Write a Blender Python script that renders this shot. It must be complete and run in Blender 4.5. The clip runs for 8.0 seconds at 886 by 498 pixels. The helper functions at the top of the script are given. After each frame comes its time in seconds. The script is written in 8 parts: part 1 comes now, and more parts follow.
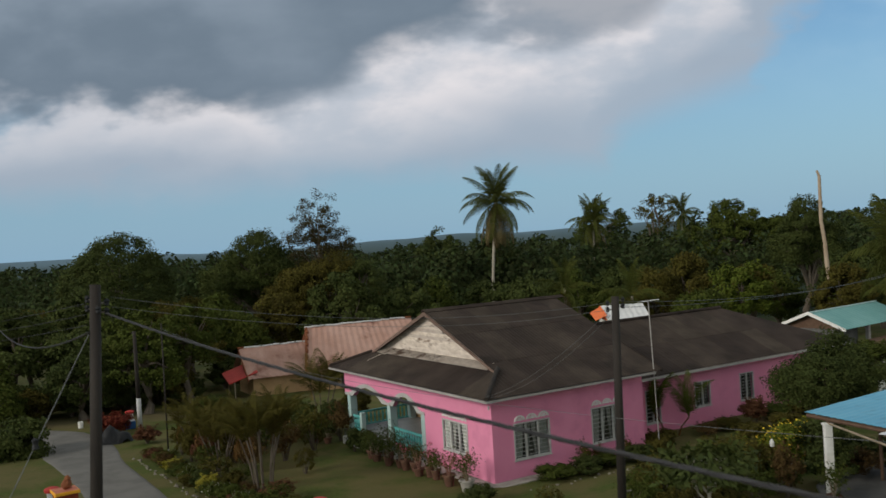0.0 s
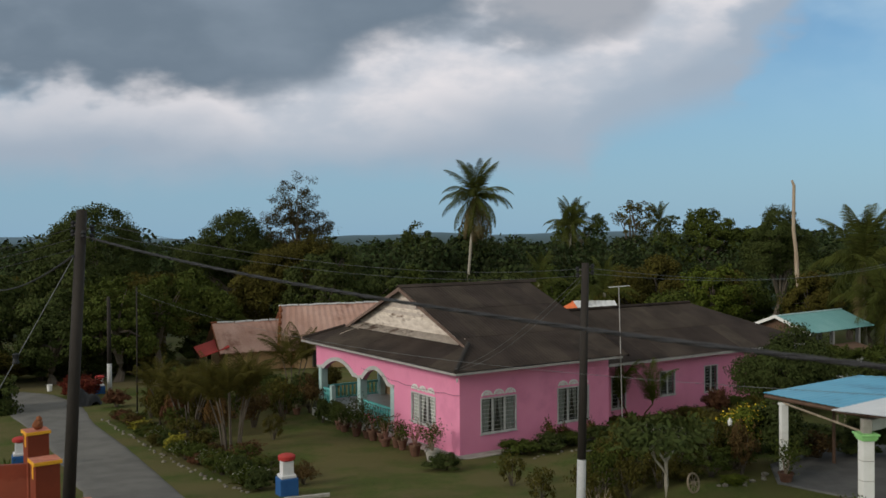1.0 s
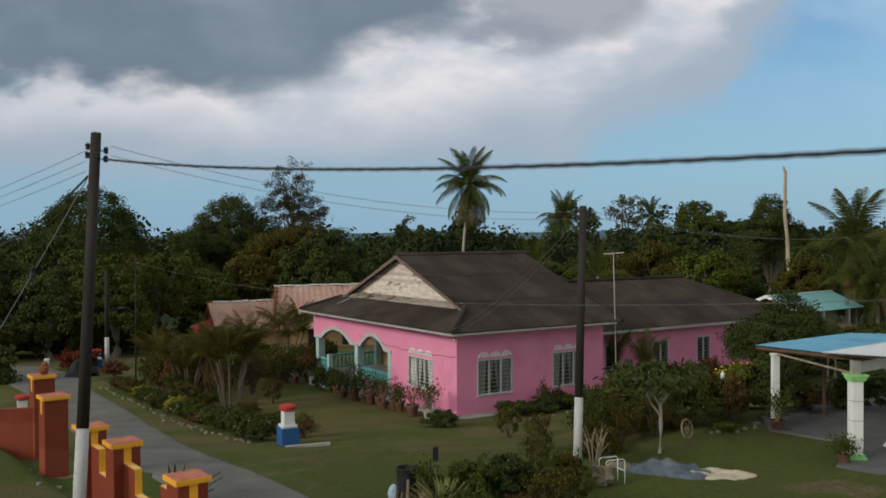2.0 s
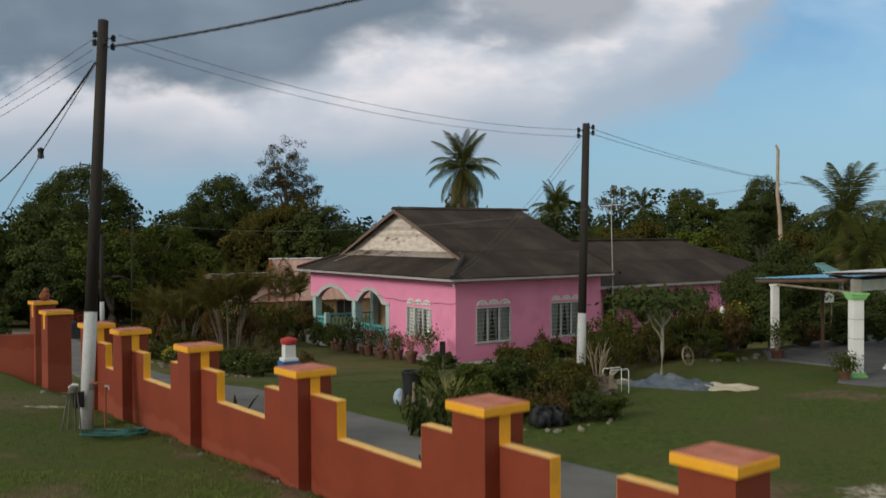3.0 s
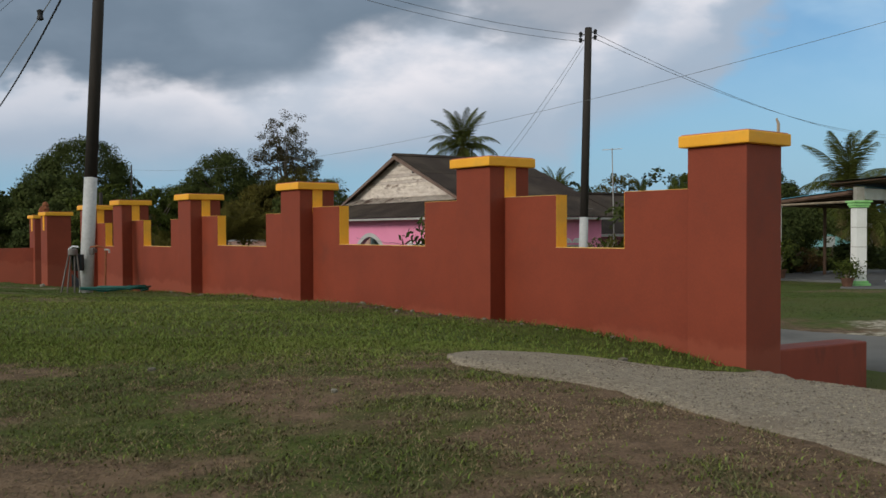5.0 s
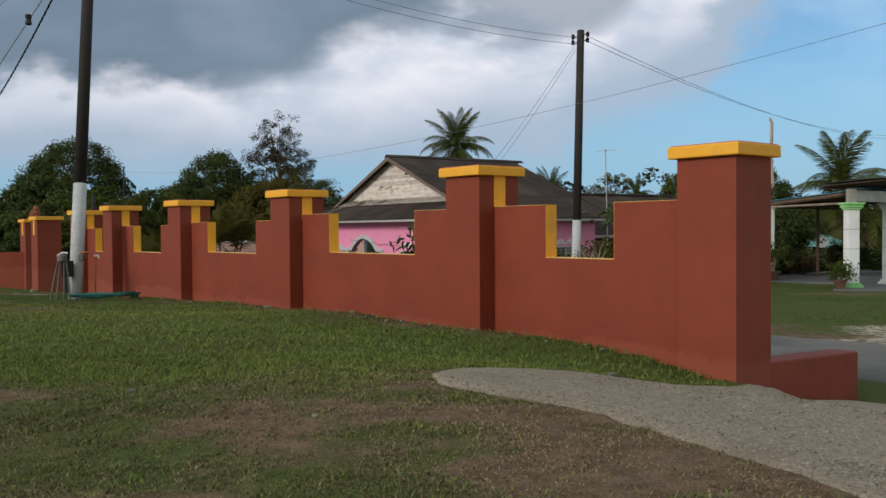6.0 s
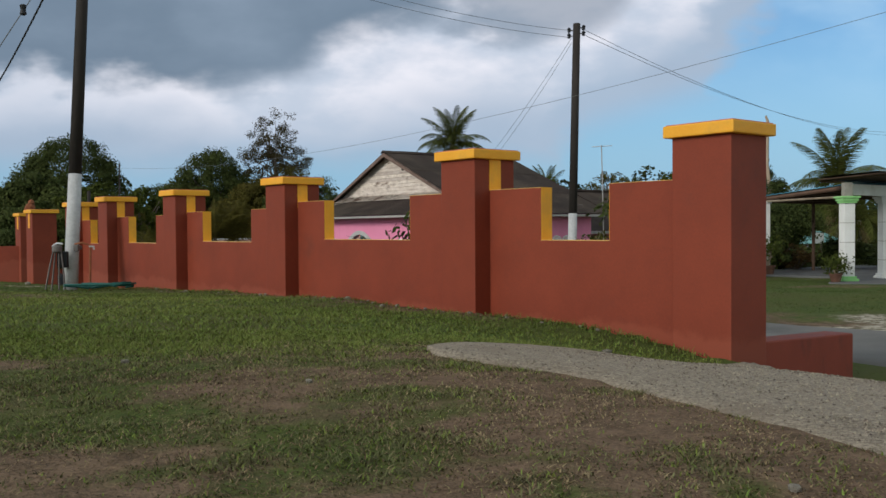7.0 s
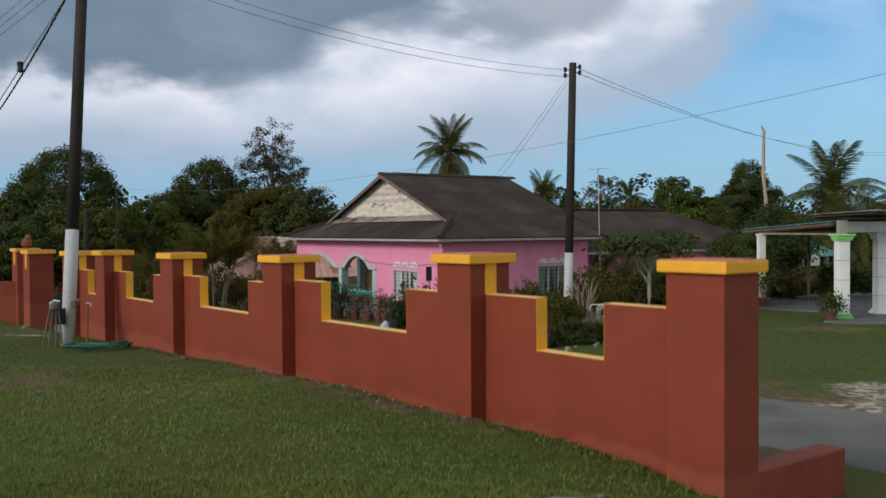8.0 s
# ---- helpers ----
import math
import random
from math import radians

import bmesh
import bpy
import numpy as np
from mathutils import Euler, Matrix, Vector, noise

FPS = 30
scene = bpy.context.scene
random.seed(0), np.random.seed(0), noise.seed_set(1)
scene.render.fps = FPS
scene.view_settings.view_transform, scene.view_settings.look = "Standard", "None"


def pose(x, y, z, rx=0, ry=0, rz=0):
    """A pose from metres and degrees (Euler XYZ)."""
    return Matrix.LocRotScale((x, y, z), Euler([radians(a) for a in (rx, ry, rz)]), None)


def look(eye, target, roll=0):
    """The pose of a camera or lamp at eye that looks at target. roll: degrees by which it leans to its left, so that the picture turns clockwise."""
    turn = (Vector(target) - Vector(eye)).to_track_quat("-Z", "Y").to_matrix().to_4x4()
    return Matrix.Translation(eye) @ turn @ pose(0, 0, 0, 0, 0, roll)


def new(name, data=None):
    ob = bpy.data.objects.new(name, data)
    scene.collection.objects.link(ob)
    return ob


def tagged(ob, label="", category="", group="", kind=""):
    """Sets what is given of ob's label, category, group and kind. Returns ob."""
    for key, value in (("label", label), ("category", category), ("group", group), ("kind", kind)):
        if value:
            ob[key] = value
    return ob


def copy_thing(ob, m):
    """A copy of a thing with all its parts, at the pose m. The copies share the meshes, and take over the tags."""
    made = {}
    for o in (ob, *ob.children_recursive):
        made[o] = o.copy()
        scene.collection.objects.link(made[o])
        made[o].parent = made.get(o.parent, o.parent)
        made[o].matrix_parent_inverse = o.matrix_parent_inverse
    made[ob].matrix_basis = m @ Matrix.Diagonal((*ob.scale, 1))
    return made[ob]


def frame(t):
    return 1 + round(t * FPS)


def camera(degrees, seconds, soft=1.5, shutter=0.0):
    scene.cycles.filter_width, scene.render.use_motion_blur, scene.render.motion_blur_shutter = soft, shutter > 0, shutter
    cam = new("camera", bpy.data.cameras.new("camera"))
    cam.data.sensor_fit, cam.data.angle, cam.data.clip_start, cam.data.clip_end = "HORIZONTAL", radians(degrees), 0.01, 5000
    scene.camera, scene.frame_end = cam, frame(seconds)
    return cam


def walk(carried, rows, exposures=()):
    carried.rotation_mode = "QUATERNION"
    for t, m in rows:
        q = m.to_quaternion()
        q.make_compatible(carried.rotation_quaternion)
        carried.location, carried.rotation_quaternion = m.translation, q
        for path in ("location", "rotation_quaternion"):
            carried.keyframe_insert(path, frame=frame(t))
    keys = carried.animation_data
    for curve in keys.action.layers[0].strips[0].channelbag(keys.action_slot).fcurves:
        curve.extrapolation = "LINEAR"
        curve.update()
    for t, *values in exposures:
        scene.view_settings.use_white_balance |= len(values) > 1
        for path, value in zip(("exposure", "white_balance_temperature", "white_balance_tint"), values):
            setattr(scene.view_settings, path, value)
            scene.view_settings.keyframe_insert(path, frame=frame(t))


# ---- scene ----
cam = camera(52.3, 8.0, shutter=0.5)
PATH = [
    (0, (-0.006, 0.069, 8.119), (0.004, 2.069, 8.095), -3.6),
    (0.2, (0.05, -0.05, 7.88), (0.08, 1.949, 7.857), -3.1),
    (0.5, (0.025, -0.062, 7.544), (0.076, 1.937, 7.521), -0.6),
    (1, (-0.04, -0.502, 7.222), (0.02, 1.497, 7.194), -0.5),
    (1.2, (-0.063, -0.724, 7.053), (-0.001, 1.274, 7.02), -0.4),
    (2.3, (-0.397, -1.013, 5.36), (-0.312, 0.985, 5.33), -0.3),
    (2.5, (-0.479, -1.033, 4.977), (-0.389, 0.964, 4.945), -0.3),
    (3, (-0.589, -1.036, 3.995), (-0.491, 0.961, 3.961), -0.3),
    (3.5, (-0.658, -1.031, 3.174), (-0.554, 0.966, 3.137), -0.3),
    (3.8, (-0.685, -1.07, 2.753), (-0.598, 0.928, 2.714), -0.2),
    (4, (-0.67, -1.004, 2.512), (-0.583, 0.994, 2.473), -0.2),
    (4.5, (-0.674, -0.994, 2.006), (-0.579, 1.003, 1.965), -0.2),
    (4.7, (-0.665, -0.996, 1.814), (-0.568, 1.002, 1.773), -0.2),
    (5.8, (-0.595, -0.924, 1.937), (-0.487, 1.072, 1.892), -0.4),
    (6, (-0.591, -0.925, 1.925), (-0.48, 1.071, 1.882), -0.4),
    (6.5, (-0.58, -0.917, 1.811), (-0.464, 1.079, 1.765), -0.4),
    (7, (-0.583, -0.919, 1.79), (-0.464, 1.077, 1.745), -0.4),
    (7.5, (-0.578, -0.922, 2.191), (-0.456, 1.074, 2.146), -0.4),
    (8, (-0.571, -0.951, 2.693), (-0.445, 1.045, 2.649), -0.4),
]
walk(cam, [(t, look(eye, target, roll)) for t, eye, target, roll in PATH],
     exposures=[(0, -0.10, 6500, 10), (1, -0.10, 6500, 10), (3, 0, 6500, 10), (4.5, -0.02, 6400, 10), (6, 0.10, 6200, 10), (8, 0.10, 6100, 10)])

# ---------------- world, sun, exposure ----------------
SUN_AZ, SUN_EL = 236.0, 24.0     # clockwise from +y, degrees


def math_node(nt, op, a, b=None, c=None):
    nd = nt.nodes.new("ShaderNodeMath")
    nd.operation = op
    for k, v in enumerate((a, b, c)):
        if v is None:
            continue
        if isinstance(v, (int, float)):
            nd.inputs[k].default_value = v
        else:
            nt.links.new(v, nd.inputs[k])
    return nd.outputs[0]


def smooth(nt, v, lo, hi):
    nd = nt.nodes.new("ShaderNodeMapRange")
    nd.interpolation_type = "SMOOTHSTEP"
    nt.links.new(v, nd.inputs["Value"])
    nd.inputs["From Min"].default_value = lo
    nd.inputs["From Max"].default_value = hi
    return nd.outputs["Result"]


def mix_col(nt, fac, a, b):
    nd = nt.nodes.new("ShaderNodeMix")
    nd.data_type = "RGBA"
    for sock, v in ((nd.inputs[0], fac), (nd.inputs[6], a), (nd.inputs[7], b)):
        if isinstance(v, (int, float)):
            sock.default_value = v
        elif isinstance(v, tuple):
            sock.default_value = (*v, 1.0)
        else:
            nt.links.new(v, sock)
    return nd.outputs[2]


def noise_node(nt, vec, scale, detail=4.0, rough=0.55):
    nd = nt.nodes.new("ShaderNodeTexNoise")
    nd.inputs["Scale"].default_value = scale
    nd.inputs["Detail"].default_value = detail
    nd.inputs["Roughness"].default_value = rough
    if vec is not None:
        nt.links.new(vec, nd.inputs["Vector"])
    return nd.outputs["Fac"]


def make_world():
    world = bpy.data.worlds.new("sky")
    scene.world = world
    world.use_nodes = True
    nt = world.node_tree
    nt.nodes.clear()
    out = nt.nodes.new("ShaderNodeOutputWorld")
    bg = nt.nodes.new("ShaderNodeBackground")
    nt.links.new(bg.outputs[0], out.inputs[0])
    sky = nt.nodes.new("ShaderNodeTexSky")
    sky.sky_type = "NISHITA"
    sky.sun_disc = False
    sky.sun_elevation = radians(SUN_EL)
    sky.sun_rotation = radians(SUN_AZ)
    sky.air_density, sky.dust_density, sky.ozone_density = 1.0, 0.6, 1.6
    scaled = nt.nodes.new("ShaderNodeVectorMath")
    scaled.operation = "SCALE"
    nt.links.new(sky.outputs[0], scaled.inputs[0])
    scaled.inputs["Scale"].default_value = SKY_GAIN
    clear = scaled.outputs[0]
    tc = nt.nodes.new("ShaderNodeTexCoord")
    sep = nt.nodes.new("ShaderNodeSeparateXYZ")
    nt.links.new(tc.outputs["Generated"], sep.inputs[0])
    # plan of the cloud field: u across, v up, seen along +y; behind, the field goes on by itself
    yy = math_node(nt, "MAXIMUM", math_node(nt, "ABSOLUTE", sep.outputs[1]), 0.12)
    u0 = math_node(nt, "DIVIDE", sep.outputs[0], yy)
    v0 = math_node(nt, "DIVIDE", sep.outputs[2], yy)
    comb = nt.nodes.new("ShaderNodeCombineXYZ")
    nt.links.new(u0, comb.inputs[0])
    nt.links.new(math_node(nt, "MULTIPLY", v0, 1.9), comb.inputs[1])
    nt.links.new(sep.outputs[1], comb.inputs[2])
    vec = comb.outputs[0]
    big = math_node(nt, "SUBTRACT", noise_node(nt, vec, 4.2, 2.0), 0.5)
    mid = math_node(nt, "SUBTRACT", noise_node(nt, vec, 7.0, 4.0, 0.52), 0.5)
    fine = math_node(nt, "SUBTRACT", noise_node(nt, vec, 22.0, 5.0, 0.55), 0.5)
    u = math_node(nt, "ADD", u0, math_node(nt, "ADD", math_node(nt, "MULTIPLY", mid, 0.20), math_node(nt, "MULTIPLY", fine, 0.035)))
    v = math_node(nt, "ADD", v0, math_node(nt, "ADD", math_node(nt, "MULTIPLY", mid, 0.055), math_node(nt, "MULTIPLY", fine, 0.013)))
    # foot of the pale cloud bank
    foot = 0.079
    for start, slope in ((0.20, 0.80), (0.262, -0.50), (0.36, 1.1)):
        foot = math_node(nt, "ADD", foot, math_node(nt, "MULTIPLY", math_node(nt, "MAXIMUM", math_node(nt, "SUBTRACT", u, start), 0.0), slope))
    foot = math_node(nt, "ADD", foot, math_node(nt, "MULTIPLY", math_node(nt, "MAXIMUM", math_node(nt, "SUBTRACT", -0.10, u), 0.0), -0.03))
    over = math_node(nt, "SUBTRACT", v, foot)
    pale = smooth(nt, over, -0.028, 0.026)
    # foot of the dark cloud
    d1 = math_node(nt, "MULTIPLY", math_node(nt, "MAXIMUM", math_node(nt, "ADD", u, 0.244), 0.0), 0.34)
    d2 = math_node(nt, "MULTIPLY", math_node(nt, "MAXIMUM", math_node(nt, "SUBTRACT", -0.244, u), 0.0), 0.15)
    dfoot = math_node(nt, "ADD", 0.142, math_node(nt, "ADD", d1, d2))
    ragged = math_node(nt, "ADD", math_node(nt, "MULTIPLY", big, 0.10), math_node(nt, "ADD", math_node(nt, "MULTIPLY", mid, 0.085), math_node(nt, "MULTIPLY", fine, 0.022)))
    dover = math_node(nt, "ADD", math_node(nt, "SUBTRACT", v, dfoot), ragged)
    dark = smooth(nt, dover, -0.022, 0.034)
    # a smaller grey cloud hanging over the pale bank
    e1 = math_node(nt, "DIVIDE", math_node(nt, "SUBTRACT", u, 0.165), 0.10)
    e2 = math_node(nt, "DIVIDE", math_node(nt, "SUBTRACT", v, 0.254), 0.046)
    lump = smooth(nt, math_node(nt, "ADD", math_node(nt, "MULTIPLY", e1, e1), math_node(nt, "MULTIPLY", e2, e2)), 1.5, 0.4)
    dark = math_node(nt, "MAXIMUM", dark, math_node(nt, "MULTIPLY", lump, 0.66))
    # brightness inside the pale bank
    shady = math_node(nt, "MULTIPLY", smooth(nt, u, -0.04, 0.14), 0.03)
    lit = smooth(nt, math_node(nt, "SUBTRACT", math_node(nt, "ADD", over, math_node(nt, "MULTIPLY", big, 0.10)), shady), 0.0, 0.085)
    lit = math_node(nt, "MULTIPLY", lit, math_node(nt, "SUBTRACT", 1.0, math_node(nt, "MULTIPLY", smooth(nt, u, -0.18, -0.42), 0.42)))
    puff = smooth(nt, math_node(nt, "ADD", math_node(nt, "MULTIPLY", mid, 0.8), math_node(nt, "ADD", math_node(nt, "MULTIPLY", fine, 0.36), math_node(nt, "MULTIPLY", big, 0.9))), -0.14, 0.22)
    pcol = mix_col(nt, lit, (0.385, 0.455, 0.545), (0.87, 0.83, 0.845))
    pcol = mix_col(nt, math_node(nt, "MULTIPLY", puff, 0.68), pcol, (0.40, 0.48, 0.575))
    dlit = smooth(nt, math_node(nt, "ADD", dover, math_node(nt, "ADD", math_node(nt, "MULTIPLY", big, 0.16), math_node(nt, "MULTIPLY", mid, 0.10))), 0.02, 0.20)
    dcol = mix_col(nt, dlit, (0.172, 0.226, 0.288), (0.285, 0.350, 0.425))
    # haze over the horizon
    haze = smooth(nt, v0, 0.30, -0.02)
    tint = nt.nodes.new("ShaderNodeVectorMath")
    tint.operation = "MULTIPLY"
    nt.links.new(clear, tint.inputs[0])
    tint.inputs[1].default_value = (0.95, 1.24, 1.40)
    clear = mix_col(nt, math_node(nt, "MULTIPLY", haze, 0.88), tint.outputs[0], (0.272, 0.455, 0.625))
    gap = math_node(nt, "MULTIPLY", smooth(nt, u, -0.22, -0.42), smooth(nt, mid, -0.02, 0.10))
    pale = math_node(nt, "MULTIPLY", pale, math_node(nt, "SUBTRACT", 0.96, math_node(nt, "MULTIPLY", gap, 0.55)))
    # thin veil high in the clear part
    veil = math_node(nt, "MULTIPLY", smooth(nt, u, 0.22, 0.42), math_node(nt, "MULTIPLY", smooth(nt, v, 0.10, 0.26), smooth(nt, math_node(nt, "ADD", big, mid), -0.25, 0.25)))
    clear_v = mix_col(nt, math_node(nt, "MULTIPLY", veil, 0.55), clear, (0.48, 0.66, 0.80))
    col = mix_col(nt, pale, clear_v, pcol)
    col = mix_col(nt, dark, col, dcol)
    # overhead and behind, out of view: broken bright cloud added for fill, blue between
    brk = smooth(nt, noise_node(nt, tc.outputs["Generated"], 2.6, 6.0, 0.6), 0.36, 0.58)
    rest = mix_col(nt, brk, clear, (0.735, 0.73, 0.625))
    ahead = math_node(nt, "MULTIPLY", smooth(nt, sep.outputs[1], 0.05, 0.40), smooth(nt, v0, 0.62, 0.36))
    col = mix_col(nt, ahead, rest, col)
    nt.links.new(col, bg.inputs[0])
    bg.inputs[1].default_value = 1.0


SKY_GAIN = 0.075
make_world()
sun = new("sun", bpy.data.lights.new("sun", "SUN"))
sun.data.energy, sun.data.angle, sun.data.color = 1.75, radians(16), (1.0, 0.92, 0.80)
_sd = Vector((math.sin(radians(SUN_AZ)) * math.cos(radians(SUN_EL)), math.cos(radians(SUN_AZ)) * math.cos(radians(SUN_EL)), math.sin(radians(SUN_EL))))
sun.matrix_world = look(_sd * 60, (0, 0, 0))

# ---------------- materials ----------------


def surf(name, a, b, scale=3.0, fine=40.0, rough=0.8, bump=0.3, depth=0.01, metal=0.0, stain=None, stain_scale=1.2, stain_amt=0.5,
         island=0.0, rand=0.0, spec=0.3, stretch=(1, 1, 1), trans=0.0, splash=None):
    """A two-scale surface: colours a and b mixed by coarse and fine noise, stains of their own shape, fine relief."""
    m = bpy.data.materials.new(name)
    m.use_nodes = True
    nt = m.node_tree
    bsdf = nt.nodes["Principled BSDF"]
    tc = nt.nodes.new("ShaderNodeTexCoord")
    mp = nt.nodes.new("ShaderNodeMapping")
    mp.inputs["Scale"].default_value = stretch
    nt.links.new(tc.outputs["Object"], mp.inputs[0])
    vec = mp.outputs[0]
    n1 = noise_node(nt, vec, scale, 5.0, 0.6)
    n2 = noise_node(nt, vec, fine, 3.0, 0.6)
    f = math_node(nt, "ADD", math_node(nt, "MULTIPLY", n1, 0.65), math_node(nt, "MULTIPLY", n2, 0.35))
    col = mix_col(nt, smooth(nt, f, 0.33, 0.67), a, b)
    if stain:
        s = smooth(nt, noise_node(nt, vec, stain_scale, 6.0, 0.65), 0.52, 0.68)
        col = mix_col(nt, math_node(nt, "MULTIPLY", s, stain_amt), col, stain)
    if splash:
        # pale dust and salts in ragged tongues over the foot
        sep = nt.nodes.new("ShaderNodeSeparateXYZ")
        nt.links.new(tc.outputs["Object"], sep.inputs[0])
        h = math_node(nt, "ADD", sep.outputs[2], math_node(nt, "MULTIPLY", math_node(nt, "SUBTRACT", noise_node(nt, vec, 1.7, 6.0, 0.65), 0.5), 0.55))
        col = mix_col(nt, math_node(nt, "MULTIPLY", smooth(nt, h, *splash[0]), splash[2]), col, splash[1])
    if island or rand:
        src = nt.nodes.new("ShaderNodeNewGeometry").outputs["Random Per Island"] if island else nt.nodes.new("ShaderNodeObjectInfo").outputs["Random"]
        k = island or rand
        hsv = nt.nodes.new("ShaderNodeHueSaturation")
        nt.links.new(col, hsv.inputs["Color"])
        nt.links.new(math_node(nt, "ADD", 1.0 - k, math_node(nt, "MULTIPLY", src, 2 * k)), hsv.inputs["Value"])
        nt.links.new(math_node(nt, "ADD", 0.5 - 0.05 * k, math_node(nt, "MULTIPLY", src, 0.10 * k)), hsv.inputs["Hue"])
        col = hsv.outputs[0]
    nt.links.new(col, bsdf.inputs["Base Color"])
    nt.links.new(math_node(nt, "ADD", rough - 0.08, math_node(nt, "MULTIPLY", n2, 0.16)), bsdf.inputs["Roughness"])
    bsdf.inputs["Metallic"].default_value = metal
    bsdf.inputs["Specular IOR Level"].default_value = spec
    if bump:
        bp = nt.nodes.new("ShaderNodeBump")
        bp.inputs["Strength"].default_value = bump
        bp.inputs["Distance"].default_value = depth
        nt.links.new(f, bp.inputs["Height"])
        nt.links.new(bp.outputs[0], bsdf.inputs["Normal"])
    if trans:
        tr = nt.nodes.new("ShaderNodeBsdfTranslucent")
        nt.links.new(col, tr.inputs[0])
        mx = nt.nodes.new("ShaderNodeMixShader")
        mx.inputs[0].default_value = trans
        nt.links.new(bsdf.outputs[0], mx.inputs[1])
        nt.links.new(tr.outputs[0], mx.inputs[2])
        nt.links.new(mx.outputs[0], nt.nodes["Material Output"].inputs[0])
    return m


M = {}
M["red"] = surf("red_wall_paint", (0.180, 0.0325, 0.0142), (0.238, 0.0435, 0.0188), 1.4, 60, 0.62, 0.25, 0.004, stain=(0.150, 0.035, 0.020), stain_scale=1.1, stain_amt=0.7, splash=((1.10, 1.02), (0.29, 0.075, 0.042), 0.45))
M["red_stained"] = surf("stained_red_plaster", (0.205, 0.040, 0.021), (0.25, 0.05, 0.026), 2.0, 60, 0.7, 0.3, 0.004, stain=(0.075, 0.024, 0.017), stain_scale=3.2, stain_amt=0.42, stretch=(1.6, 1.6, 0.6))
M["yellow"] = surf("yellow_paint", (0.80, 0.36, 0.022), (0.86, 0.43, 0.035), 3, 70, 0.55, 0.2, 0.003, stain=(0.5, 0.25, 0.05), stain_scale=3.0, stain_amt=0.35)
# paler for level edges: wear plus top light put into the colour
M["yellow_worn_toplit"] = surf("worn_toplit_yellow_paint", (0.80, 0.42, 0.06), (0.84, 0.56, 0.22), 9, 60, 0.6, 0.2, 0.003, stain=(0.78, 0.60, 0.34), stain_scale=6.0, stain_amt=0.6)
M["cap_top"] = surf("faded_cap_plaster", (0.42, 0.12, 0.075), (0.56, 0.22, 0.14), 6, 50, 0.8, 0.3, 0.004, stain=(0.25, 0.1, 0.08), stain_scale=5)
M["pink"] = surf("pink_wall_paint", (0.76, 0.255, 0.42), (0.80, 0.29, 0.46), 0.8, 45, 0.7, 0.2, 0.004, stain=(0.64, 0.21, 0.35), stain_scale=0.7, stain_amt=0.5)
M["roof"] = surf("weathered_roof_sheet", (0.031, 0.0225, 0.018), (0.060, 0.045, 0.037), 0.9, 25, 0.88, 0.3, 0.006, stain=(0.020, 0.0155, 0.013), stain_scale=0.5, stain_amt=0.75, rand=0.24, spec=0.2)
M["rust_roof"] = surf("rusty_pink_roof_sheet", (0.40, 0.225, 0.175), (0.52, 0.33, 0.275), 0.7, 16, 0.7, 0.3, 0.006, stain=(0.19, 0.075, 0.05), stain_scale=0.45, stain_amt=0.8, stretch=(1, 1, 0.4))
M["teal_roof"] = surf("teal_metal_roof", (0.13, 0.31, 0.31), (0.18, 0.37, 0.37), 0.8, 20, 0.55, 0.1, 0.003, stain=(0.2, 0.4, 0.4))
M["blue_roof"] = surf("blue_metal_roof", (0.085, 0.34, 0.52), (0.13, 0.42, 0.60), 0.9, 20, 0.4, 0.1, 0.003, stain=(0.05, 0.15, 0.26), stain_scale=0.8, stain_amt=0.7)
M["white"] = surf("white_paint", (0.70, 0.70, 0.68), (0.80, 0.80, 0.79), 2, 40, 0.6, 0.15, 0.003, stain=(0.5, 0.48, 0.44), stain_scale=1.6, stain_amt=0.4)
M["fascia"] = surf("pale_fascia_paint", (0.30, 0.285, 0.28), (0.42, 0.40, 0.39), 2, 30, 0.6, 0.15, 0.003, stain=(0.26, 0.23, 0.22), stain_scale=1.5)
M["gutter"] = surf("white_sheet", (0.62, 0.63, 0.65), (0.72, 0.73, 0.75), 2, 30, 0.5, 0.1, 0.003)
M["gable"] = surf("peeling_whitewashed_board", (0.50, 0.42, 0.365), (0.72, 0.64, 0.575), 3, 22, 0.8, 0.4, 0.006, stain=(0.15, 0.095, 0.07), stain_scale=1.3, stain_amt=1.0, rand=0.2, stretch=(1, 0.8, 2.6))
M["rake"] = surf("brown_barge_board", (0.13, 0.085, 0.068), (0.21, 0.145, 0.12), 3, 30, 0.75, 0.3, 0.005)
M["teal"] = surf("teal_paint", (0.10, 0.42, 0.42), (0.15, 0.50, 0.50), 2, 40, 0.5, 0.1, 0.003)
M["pale_teal"] = surf("pale_teal_paint", (0.36, 0.52, 0.52), (0.46, 0.60, 0.60), 2, 40, 0.5, 0.1, 0.003)
M["grey_trim"] = surf("grey_white_trim", (0.42, 0.42, 0.42), (0.52, 0.52, 0.52), 3, 40, 0.6, 0.15, 0.003, stain=(0.3, 0.28, 0.27), stain_scale=2)
M["curtain"] = surf("white_lace_curtain", (0.24, 0.24, 0.235), (0.40, 0.40, 0.385), 5, 30, 0.9, 0.3, 0.01, stretch=(9, 9, 0.6))
# flat dark that paints the lack of light inside openings
M["dark"] = surf("unlit_interior_paint", (0.02, 0.02, 0.022), (0.04, 0.038, 0.036), 2, 20, 0.8, 0.1, 0.003)
M["tile"] = surf("grey_floor_tile", (0.20, 0.21, 0.22), (0.27, 0.28, 0.29), 2, 30, 0.35, 0.1, 0.002)
